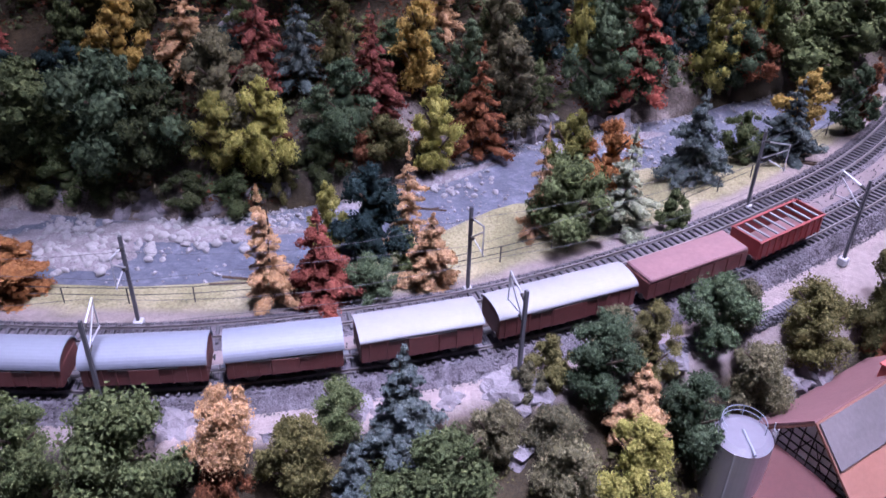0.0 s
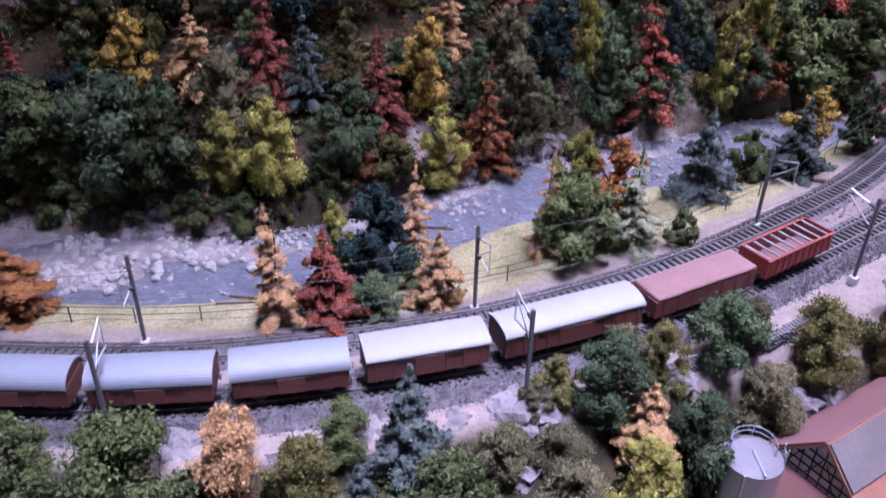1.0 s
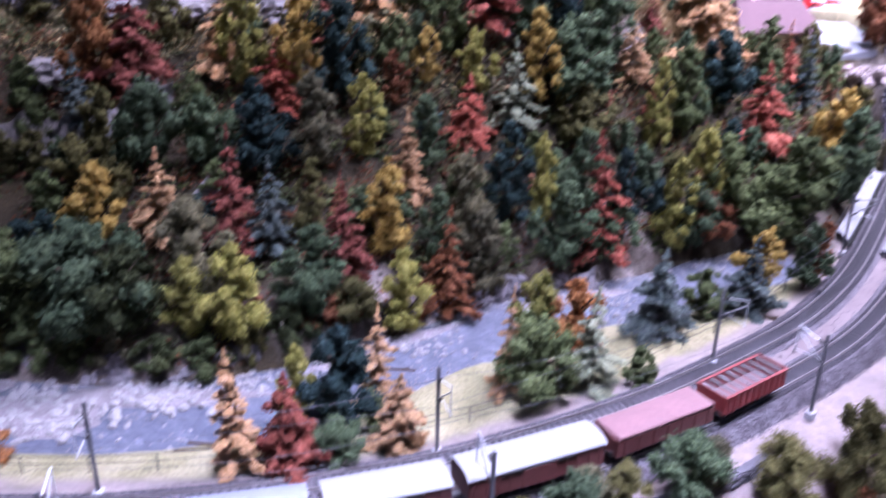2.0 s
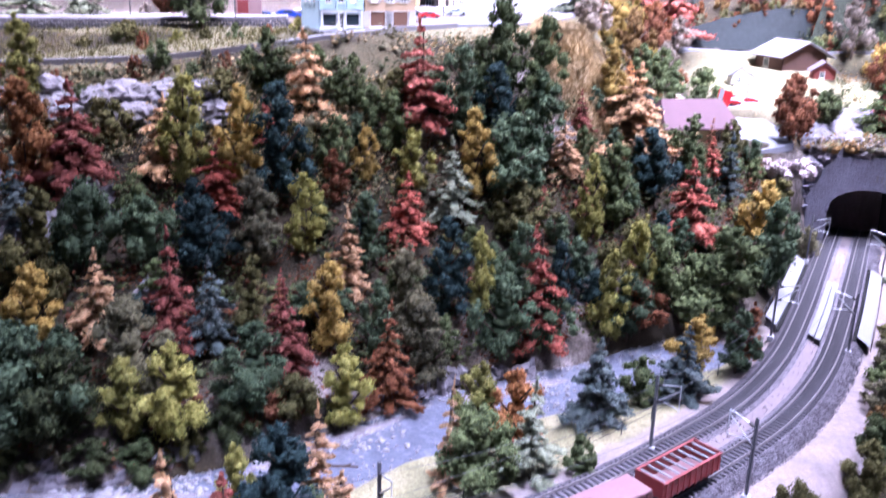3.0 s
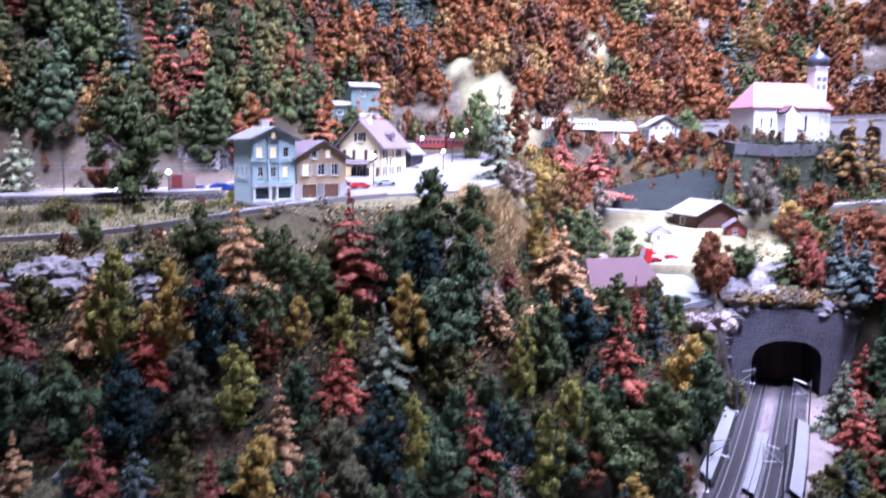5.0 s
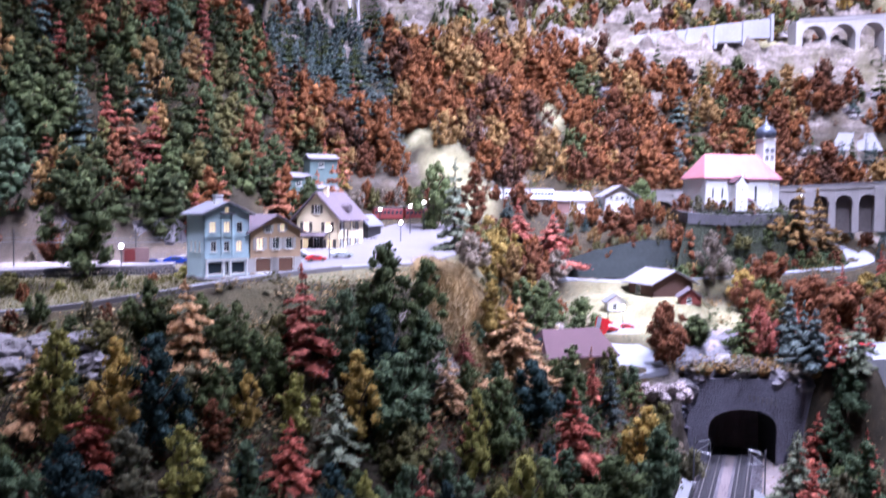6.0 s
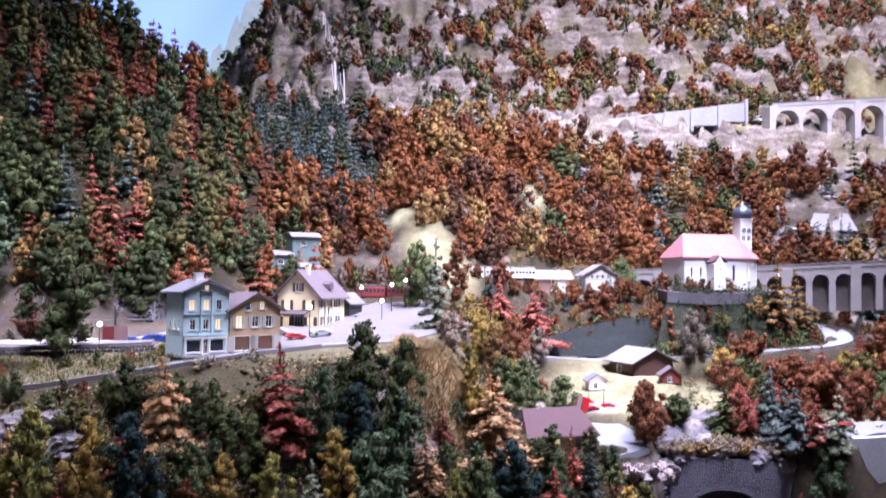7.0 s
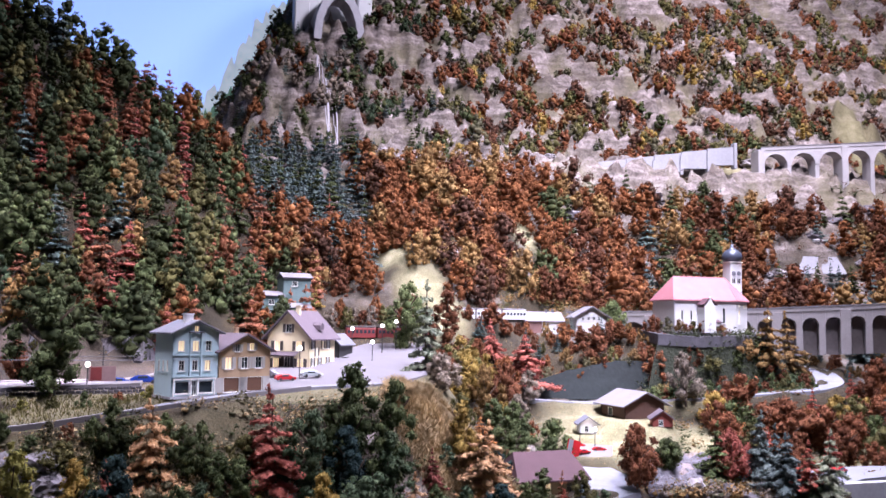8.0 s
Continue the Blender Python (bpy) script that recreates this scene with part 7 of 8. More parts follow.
def tree(kind, colour, x, y, h, w, group="", far=False, where="", sink=0.0):
    tree_count[0] += 1
    PLACED.append((x, y, w))
    rng = random.Random(tree_count[0] * 7919)
    z = z_at(x, y) - 0.002 - sink
    name = {"broadleaf": "broadleaf_tree", "conifer": "conifer_tree", "bush": "bush"}[kind]
    ob = thing(name, Matrix.Translation((x, y, z)) @ pose(0, 0, 0, rng.uniform(-3, 3), rng.uniform(-3, 3), rng.uniform(0, 360)) @ Matrix.Diagonal((w, w, h, 1)),
               f"{WORDS[colour]} {SHAPES[kind]}{where}", "bush" if kind == "bush" else "tree", group)
    trunk = new("trunk", TRUNKS[kind])
    trunk.parent = ob
    form = min(ASPECTS[kind], key=lambda f: abs(math.log(f * w / h)))
    crown = new("crown", rng.choice(CROWNS[kind, 0 if y < 0.62 else 1 if y < 0.86 else 2, form]))
    crown.parent = ob
    crown.material_slots[0].link = "OBJECT"
    crown.material_slots[0].material = LEAF[colour]
    return ob

# ---- trees, space by space: kind, colour, x, y, height, width ----
# riverside
tree("conifer", "tan", -0.137, 0.582, 0.118, 0.056)
tree("conifer", "red", -0.093, 0.581, 0.098, 0.075)
tree("broadleaf", "yellow", -0.101, 0.673, 0.093, 0.040)
tree("broadleaf", "navy", -0.059, 0.669, 0.116, 0.082)
tree("conifer", "tan", -0.028, 0.705, 0.111, 0.050)
tree("conifer", "tan", -0.005, 0.611, 0.079, 0.072)
tree("broadleaf", "bluegreen", -0.054, 0.586, 0.049, 0.047)
tree("broadleaf", "green", -0.029, 0.656, 0.050, 0.036)
tree("conifer", "orange", -0.367, 0.583, 0.072, 0.096)
tree("conifer", "tan", 0.096, 0.697, 0.119, 0.035)
tree("broadleaf", "yellow", 0.129, 0.745, 0.116, 0.060)
tree("broadleaf", "orange", 0.170, 0.748, 0.112, 0.064)
tree("broadleaf", "green", 0.125, 0.693, 0.097, 0.090)
tree("conifer", "silver", 0.180, 0.706, 0.114, 0.068)
tree("bush", "green", 0.233, 0.720, 0.044, 0.042)
tree("broadleaf", "maroon", 0.161, 0.715, 0.047, 0.025)
tree("conifer", "spruce", 0.279, 0.826, 0.110, 0.083)
tree("broadleaf", "green", 0.341, 0.872, 0.072, 0.054)
tree("conifer", "spruce", 0.395, 0.882, 0.097, 0.084)
tree("broadleaf", "mustard", 0.421, 0.928, 0.097, 0.070)
tree("broadleaf", "bluegreen", 0.488, 0.940, 0.094, 0.061)
tree("broadleaf", "rust", 0.514, 0.967, 0.096, 0.039)
# foot of the slope
tree("broadleaf", "green", -0.421, 0.768, 0.128, 0.140, sink=-0.010)
tree("broadleaf", "bluegreen", -0.323, 0.771, 0.141, 0.133)
tree("broadleaf", "pine", -0.286, 0.757, 0.110, 0.098, sink=-0.010)
tree("broadleaf", "yellow", -0.222, 0.775, 0.098, 0.062, sink=-0.006)
tree("broadleaf", "yellow", -0.180, 0.776, 0.118, 0.076, sink=-0.006)
tree("broadleaf", "sage", -0.223, 0.808, 0.134, 0.087)
tree("broadleaf", "bluegreen", -0.101, 0.814, 0.119, 0.082)
tree("broadleaf", "olive", -0.059, 0.818, 0.062, 0.069)
tree("broadleaf", "yellow", -0.004, 0.840, 0.123, 0.056)
tree("conifer", "rust", 0.041, 0.886, 0.139, 0.074)
tree("broadleaf", "sage", 0.089, 0.919, 0.128, 0.069)
tree("broadleaf", "bluegreen", 0.187, 0.978, 0.125, 0.085)
tree("conifer", "red", 0.248, 1.007, 0.170, 0.096)
tree("broadleaf", "yellow", 0.350, 1.046, 0.143, 0.062)
tree("broadleaf", "rust", 0.401, 1.071, 0.081, 0.087)
tree("broadleaf", "green", 0.499, 1.113, 0.111, 0.159)
# slope
tree("broadleaf", "yellow", -0.444, 1.195, 0.135, 0.063)
tree("broadleaf", "orange", -0.403, 1.055, 0.178, 0.075)
tree("conifer", "maroon", -0.351, 1.077, 0.140, 0.120)
tree("conifer", "spruce", -0.399, 1.006, 0.109, 0.074)
tree("conifer", "tan", -0.255, 1.109, 0.101, 0.076)
tree("broadleaf", "yellow", -0.215, 1.084, 0.172, 0.069)
tree("broadleaf", "mustard", -0.150, 1.087, 0.148, 0.069)
tree("broadleaf", "navy", -0.095, 1.077, 0.178, 0.085)
tree("conifer", "tan", -0.063, 1.188, 0.126, 0.094)
tree("broadleaf", "green", -0.122, 1.211, 0.097, 0.051)
tree("broadleaf", "green", -0.024, 1.207, 0.081, 0.060)
tree("broadleaf", "green", 0.048, 1.178, 0.094, 0.059)
tree("conifer", "maroon", 0.098, 1.214, 0.161, 0.107)
tree("broadleaf", "bluegreen", 0.153, 1.217, 0.151, 0.089)
tree("broadleaf", "green", 0.220, 1.282, 0.175, 0.100)
tree("broadleaf", "green", 0.273, 1.270, 0.198, 0.088)
tree("broadleaf", "navy", 0.214, 1.221, 0.160, 0.081)
tree("broadleaf", "bluegreen", 0.273, 1.231, 0.161, 0.082)
tree("broadleaf", "bluegreen", 0.222, 1.173, 0.148, 0.111)
tree("broadleaf", "mustard", 0.016, 1.133, 0.092, 0.042)
tree("broadleaf", "yellow", 0.081, 1.140, 0.099, 0.061)
tree("broadleaf", "mustard", 0.169, 1.157, 0.150, 0.066)
tree("broadleaf", "rust", -0.022, 1.098, 0.081, 0.041)
tree("broadleaf", "green", -0.026, 1.131, 0.091, 0.057)
tree("broadleaf", "sage", -0.116, 0.994, 0.136, 0.072)
tree("conifer", "red", -0.177, 1.071, 0.088, 0.083)
tree("broadleaf", "navy", -0.175, 0.979, 0.111, 0.084)
tree("broadleaf", "yellow", -0.056, 1.027, 0.117, 0.056)
tree("broadleaf", "bluegreen", 0.020, 1.040, 0.114, 0.058)
tree("conifer", "red", 0.073, 1.091, 0.093, 0.077)
tree("conifer", "silver", 0.139, 1.132, 0.119, 0.082)
tree("broadleaf", "olive", 0.234, 1.139, 0.088, 0.105)
tree("conifer", "tan", 0.316, 1.245, 0.106, 0.073)
tree("broadleaf", "yellow", 0.341, 1.164, 0.146, 0.050)
tree("broadleaf", "green", 0.392, 1.210, 0.156, 0.074)
tree("broadleaf", "navy", 0.476, 1.285, 0.133, 0.093)
tree("broadleaf", "green", 0.548, 1.342, 0.128, 0.069)
tree("conifer", "tan", 0.448, 1.360, 0.135, 0.137)
tree("broadleaf", "mustard", 0.538, 1.811, 0.121, 0.078)
tree("broadleaf", "mustard", 0.421, 1.393, 0.118, 0.061)
tree("broadleaf", "rust", 0.650, 1.887, 0.128, 0.082)
tree("conifer", "red", 0.522, 1.242, 0.132, 0.111)
tree("conifer", "red", 0.609, 1.394, 0.071, 0.053)
tree("conifer", "spruce", 0.635, 1.366, 0.117, 0.063)
tree("broadleaf", "mustard", 0.655, 1.283, 0.146, 0.083)
tree("broadleaf", "bluegreen", 0.640, 1.192, 0.165, 0.098)
tree("broadleaf", "green", 0.545, 1.126, 0.145, 0.115)
tree("broadleaf", "green", 0.441, 1.103, 0.142, 0.091)
tree("broadleaf", "green", 0.496, 1.121, 0.086, 0.094)
# middle of the slope
tree("broadleaf", "bluegreen", -0.317, 0.971, 0.117, 0.094)
tree("broadleaf", "olive", -0.363, 0.973, 0.104, 0.067)
tree("broadleaf", "bluegreen", -0.242, 0.984, 0.096, 0.077)
tree("broadleaf", "mustard", -0.347, 0.868, 0.109, 0.066)
tree("conifer", "tan", -0.277, 0.884, 0.106, 0.070)
tree("conifer", "maroon", -0.198, 0.882, 0.143, 0.076)
tree("conifer", "spruce", -0.155, 0.887, 0.115, 0.064)
tree("broadleaf", "olive", -0.116, 0.904, 0.108, 0.047)
tree("conifer", "maroon", -0.072, 0.867, 0.124, 0.072)
tree("broadleaf", "mustard", -0.030, 0.913, 0.135, 0.064)
tree("conifer", "tan", -0.005, 1.000, 0.115, 0.070)
tree("broadleaf", "sage", 0.065, 0.960, 0.138, 0.067)
tree("broadleaf", "navy", 0.118, 1.001, 0.150, 0.074)
tree("broadleaf", "yellow", 0.168, 1.019, 0.137, 0.046)
tree("broadleaf", "bluegreen", 0.211, 1.027, 0.149, 0.073)
tree("broadleaf", "navy", 0.279, 1.033, 0.142, 0.048)
tree("broadleaf", "yellow", 0.399, 1.094, 0.155, 0.058)
tree("broadleaf", "bluegreen", 0.030, 0.920, 0.117, 0.054)
tree("broadleaf", "bluegreen", 0.263, 1.003, 0.098, 0.060)
tree("broadleaf", "bluegreen", 0.379, 1.059, 0.107, 0.074)
# beside the portal
tree("conifer", "silver", 0.931, 1.267, 0.134, 0.098)
tree("conifer", "red", 1.059, 1.399, 0.112, 0.085)
tree("conifer", "red", 0.887, 1.155, 0.118, 0.108)
tree("broadleaf", "sage", 0.944, 1.164, 0.120, 0.078)
tree("broadleaf", "bluegreen", 1.087, 1.377, 0.140, 0.076)
tree("broadleaf", "bluegreen", 1.047, 1.246, 0.160, 0.076)
tree("broadleaf", "rust", 0.801, 1.501, 0.142, 0.082)
tree("broadleaf", "green", 0.919, 1.612, 0.077, 0.076)
tree("broadleaf", "rust", 1.233, 1.854, 0.144, 0.139)
tree("broadleaf", "green", 1.221, 1.822, 0.094, 0.115)
tree("conifer", "green", 1.009, 1.580, 0.126, 0.091)
tree("broadleaf", "maroon", 1.048, 1.568, 0.113, 0.100)
tree("conifer", "spruce", 1.105, 1.547, 0.143, 0.114)
tree("conifer", "spruce", 1.094, 1.450, 0.112, 0.101)
tree("conifer", "red", 1.113, 1.414, 0.098, 0.066)
tree("broadleaf", "rust", 1.294, 1.750, 0.131, 0.154)
tree("broadleaf", "rust", 1.392, 1.748, 0.119, 0.117)
tree("broadleaf", "bluegreen", 1.122, 1.387, 0.125, 0.081)
tree("broadleaf", "green", 0.589, 1.648, 0.127, 0.082)
tree("bush", "green", 0.709, 1.733, 0.080, 0.102)
tree("bush", "sage", 0.838, 1.452, 0.050, 0.060)
tree("bush", "grey", 0.790, 1.425, 0.040, 0.050)
tree("broadleaf", "olive", 0.745, 1.400, 0.075, 0.060)
tree("broadleaf", "sage", 0.810, 1.405, 0.070, 0.060)
# village
tree("broadleaf", "green", -0.256, 1.463, 0.190, 0.130)
tree("bush", "olive", -0.362, 1.428, 0.034, 0.070)
tree("conifer", "silver", 0.428, 1.745, 0.205, 0.110)
tree("broadleaf", "green", 0.440, 2.050, 0.185, 0.120)
tree("broadleaf", "rust", 0.548, 2.063, 0.200, 0.105)
tree("broadleaf", "mustard", 0.560, 1.861, 0.129, 0.117)
tree("broadleaf", "rust", 0.663, 1.929, 0.105, 0.084)
tree("conifer", "maroon", 0.686, 2.134, 0.108, 0.081)
tree("conifer", "maroon", 0.754, 2.055, 0.134, 0.145)
tree("bush", "rust", 0.952, 2.094, 0.081, 0.123)
tree("bush", "rust", 1.101, 2.022, 0.079, 0.089)
tree("broadleaf", "grey", 1.124, 1.909, 0.145, 0.082)
tree("broadleaf", "green", 1.109, 2.306, 0.108, 0.099)
tree("conifer", "ochre", 1.415, 2.000, 0.190, 0.098)
tree("conifer", "ochre", 1.508, 2.040, 0.172, 0.098)
tree("conifer", "mustard", 0.230, 2.264, 0.052, 0.049)
# behind the platform
tree("conifer", "silver", -0.588, 1.627, 0.132, 0.086)
tree("conifer", "silver", -0.485, 1.598, 0.124, 0.101)
tree("broadleaf", "rust", -0.363, 1.706, 0.082, 0.066)
# near bank
tree("broadleaf", "green", -0.265, 0.376, 0.102, 0.057)
tree("broadleaf", "green", -0.204, 0.378, 0.109, 0.091)
tree("broadleaf", "tan", -0.137, 0.403, 0.084, 0.054)
tree("bush", "rust", -0.137, 0.387, 0.050, 0.045)
tree("broadleaf", "olive", -0.088, 0.395, 0.080, 0.054)
tree("broadleaf", "green", -0.064, 0.429, 0.054, 0.043)
tree("conifer", "spruce", -0.018, 0.425, 0.095, 0.074)
tree("conifer", "spruce", -0.051, 0.383, 0.079, 0.063)
tree("broadleaf", "green", 0.016, 0.387, 0.094, 0.089)
tree("broadleaf", "sage", 0.046, 0.427, 0.066, 0.040)
tree("broadleaf", "sage", 0.094, 0.433, 0.060, 0.051)
tree("broadleaf", "bluegreen", 0.127, 0.483, 0.084, 0.058)
tree("broadleaf", "olive", 0.170, 0.501, 0.085, 0.041)
tree("conifer", "tan", 0.156, 0.475, 0.074, 0.078)
tree("broadleaf", "yellow", 0.152, 0.427, 0.090, 0.058)
tree("broadleaf", "sage", 0.100, 0.403, 0.069, 0.055)
tree("broadleaf", "bluegreen", 0.212, 0.484, 0.105, 0.061)
tree("broadleaf", "sage", 0.270, 0.523, 0.069, 0.060)
tree("broadleaf", "olive", 0.325, 0.565, 0.088, 0.070)
tree("broadleaf", "olive", 0.403, 0.606, 0.110, 0.062)
tree("bush", "sage", 0.074, 0.480, 0.030, 0.035)
tree("bush", "rust", 0.405, 0.595, 0.042, 0.056)
tree("bush", "orange", 0.372, 0.552, 0.050, 0.060)
# in front of the wall beside the curve
for kind, colour, x, y, top, w in (("broadleaf", "olive", .537, .712, .040, .056), ("broadleaf", "green", .577, .762, .034, .056), ("bush", "ochre", .596, .792, .016, .040),
                                   ("broadleaf", "sage", .626, .842, .036, .058), ("broadleaf", "green", .666, .898, .034, .060), ("broadleaf", "sage", .704, .955, .040, .055),
                                   ("broadleaf", "olive", .752, 1.018, .046, .058), ("broadleaf", "orange", .612, .745, .036, .050), ("broadleaf", "bluegreen", .655, .805, .040, .062),
                                   ("broadleaf", "green", .706, .868, .044, .064), ("broadleaf", "olive", .762, .945, .048, .064), ("conifer", "spruce", .792, 1.035, .060, .062)):
    tree(kind, colour, x, y, max(0.045, top - z_at(x, y)), w)
# bushes at the foot of the slope, down to the river
for k, colour in enumerate(("pine", "green", "pine", "olive", "green", "pine", "sage", "pine", "green", "olive", "pine", "rust")):
    x = -0.545 + 0.042 * k
    y = float(np.interp(x, (-.62, -.44, -.27, -.19, -.13, -.01), (.790, .760, .744, .760, .788, .852)))
    tree("bush", colour, x, y, 0.034 + 0.012 * math.sin(k * 2.7) ** 2, 0.056 + 0.012 * math.sin(k * 1.9))
for kind, colour, x, y, h, w in (("broadleaf", "bluegreen", .232, .548, .070, .062), ("broadleaf", "sage", .150, .530, .046, .046), ("broadleaf", "sage", .250, .560, .056, .050), ("bush", "olive", .096, .500, .040, .050)):
    tree(kind, colour, x, y, h, w)
# dark bushes and small trees below the village road
for k, colour in enumerate(("olive", "pine", "ochre", "green", "olive", "pine", "bluegreen", "olive", "green", "pine", "sage", "pine", "green", "olive", "pine", "ochre")):
    if k in (1, 3, 5):
        continue
    x = -0.50 + 0.044 * k + 0.012 * math.sin(k * 4.7)
    y = float(np.interp(x, (-.6, -.2, .1, .3), (1.165, 1.175, 1.235, 1.32))) + 0.030 * math.sin(k * 2.9)
    tree("bush" if k % 3 else "broadleaf", colour, x, y, 0.046 + 0.022 * math.sin(k * 1.3) ** 2, 0.064 + 0.016 * math.sin(k * 2.1))
# shrubs below the church terrace and along the dark bank
for k, colour in enumerate(("rust", "ochre", "sage", "rust", "olive", "grey", "rust", "pine", "ochre", "sage", "rust", "olive")):
    x, y = 1.10 + 0.032 * k + 0.01 * math.sin(k * 5.1), 1.965 + 0.035 * math.sin(k * 2.3) + 0.006 * k
    tree("bush", colour, x, y, 0.036 + 0.022 * math.sin(k * 1.7) ** 2, 0.062 + 0.014 * math.sin(k * 3.3))
# below the church
tree("broadleaf", "rust", 0.843, 1.586, 0.127, 0.082)
tree("broadleaf", "pine", 0.922, 1.613, 0.077, 0.065)
tree("broadleaf", "rust", 1.035, 1.572, 0.101, 0.071)
tree("conifer", "spruce", 1.091, 1.553, 0.157, 0.082)
tree("conifer", "spruce", 1.141, 1.565, 0.124, 0.071)
tree("conifer", "spruce", 1.101, 1.462, 0.104, 0.067)
tree("conifer", "silver", 1.141, 1.396, 0.126, 0.089)
tree("broadleaf", "brown", 1.353, 1.774, 0.099, 0.092)
tree("broadleaf", "rust", 1.312, 1.814, 0.101, 0.097)
tree("broadleaf", "olive", 1.521, 1.807, 0.117, 0.088)
tree("broadleaf", "rust", 1.547, 1.768, 0.128, 0.091)
tree("bush", "rust", 1.095, 2.032, 0.073, 0.069)
tree("conifer", "fir", 1.849, 2.186, 0.108, 0.103)
tree("broadleaf", "mustard", 1.908, 2.184, 0.144, 0.073)
# beside the station square
tree("broadleaf", "olive", 0.563, 1.890, 0.130, 0.082)
tree("broadleaf", "ochre", 0.568, 1.750, 0.131, 0.084)
tree("broadleaf", "brown", 0.672, 1.949, 0.103, 0.069)
tree("broadleaf", "green", 0.634, 1.757, 0.082, 0.062)
tree("conifer", "maroon", 0.754, 2.078, 0.113, 0.081)
tree("conifer", "orange", 0.489, 1.515, 0.059, 0.063)
tree("broadleaf", "mustard", 0.575, 2.056, 0.084, 0.064)
tree("broadleaf", "grey", 0.724, 1.940, 0.092, 0.063)


# ---- the dense wood between the marked trees of the slope ----
def free(x, y, r):
    return all((x - a) ** 2 + (y - b) ** 2 > (r + 0.28 * w) ** 2 for a, b, w in PLACED)


def fill_wood(count, seed, xs, low, high, colours, heights, where=""):
    """low and high: how far up the slope, as shares from the river's far bank to the village edge."""
    rng = random.Random(seed)
    made = tries = 0
    while made < count and tries < 4000:
        tries += 1
        x = rng.uniform(*xs)
        foot = float(np.interp(x, (-.9, -.45, -.2, -.05, .1, .25, .4, .55, .7), (.80, .77, .745, .83, .93, 1.01, 1.075, 1.13, 1.30)))
        crest = float(np.interp(x, (-.9, -.3, -.1, .1, .25, .4, .55, .7), (1.2, 1.20, 1.20, 1.25, 1.30, 1.42, 1.48, 1.46)))
        y = foot + (crest - foot) * rng.uniform(low, high)
        if not free(x, y, 0.017) or (x < -0.17 and y > 1.06):
            continue
        made += 1
        kind, colour = rng.choice(colours)
        h = rng.uniform(*heights)
        tree(kind, colour, x, y, h, h * (rng.uniform(.65, .9) if kind != "conifer" else rng.uniform(.45, .6)), "wood on the river slope", False)


DARKWOOD = [("broadleaf", "green")] * 4 + [("broadleaf", "bluegreen")] * 4 + [("broadleaf", "navy")] * 3 + [("broadleaf", "olive")] * 2 + [("conifer", "rust"), ("conifer", "maroon")]
fill_wood(80, 41, (-.62, .72), 0.03, 0.92, DARKWOOD, (.05, .078))

# ---- woods on the hills ----
def scatter(count, seed, inside, gap):
    """Plan points that keep a distance from each other."""
    rng = random.Random(seed)
    out, cells, tries = [], {}, 0
    while len(out) < count and tries < count * 60:
        tries += 1
        p = inside(rng)
        if p is None:
            continue
        x, y = p
        key = (int(x / gap), int(y / gap))
        if any((x - a) ** 2 + (y - b) ** 2 < gap * gap for i in (-1, 0, 1) for j in (-1, 0, 1) for a, b in cells.get((key[0] + i, key[1] + j), ())):
            continue
        cells.setdefault(key, []).append((x, y))
        out.append((x, y))
    return out


def woods(name, points, mix_of, size, seed, label):
    """Far woods as one mass per colour: every tree a crown of its own clumps."""
    rng = random.Random(seed)
    parts = {}
    for x, y in points:
        colour, kind = mix_of(rng, x, y)
        parts.setdefault(colour, []).append((x, y, kind))
    for colour, places in parts.items():
        vs, fs, n = [], [], 0
        for x, y, kind in places:
            mesh = rng.choice(FAR_CROWNS[kind])
            v = np.empty(len(mesh.vertices) * 3, np.float32)
            mesh.vertices.foreach_get("co", v)
            f = np.empty(len(mesh.polygons) * 3, np.int32)
            mesh.polygons.foreach_get("vertices", f)
            h = rng.uniform(*size)
            w = h * ((rng.uniform(.72, .98) if kind == "broadleaf" else rng.uniform(.52, .72) if kind == "hill" else rng.uniform(.9, 1.3)) if kind != "conifer" else rng.uniform(.46, .62))
            a = rng.uniform(0, 6.28)
            v = v.reshape(-1, 3) @ np.array([(math.cos(a), math.sin(a), 0), (-math.sin(a), math.cos(a), 0), (0, 0, 1)]) * (w, w, h) + (x, y, (surface(x, y) if y > 2.9 else z_at(x, y)) - 0.13 * h)
            vs.append(v)
            fs.append(f.reshape(-1, 3) + n)
            n += len(v)
        ob = link(name, tri_mesh(name, np.concatenate(vs), np.concatenate(fs)), LEAF[colour])
        tagged(ob, f"{WORDS[colour]} {label}", "woods", kind="stuff")


def left_hill(rng):
    y = rng.uniform(1.79, 2.66)
    x = rng.uniform(-1.25, 0.17 + 0.12 * (y - 1.8))
    if y < 1.95 and x > -0.05:
        return None
    return x, y


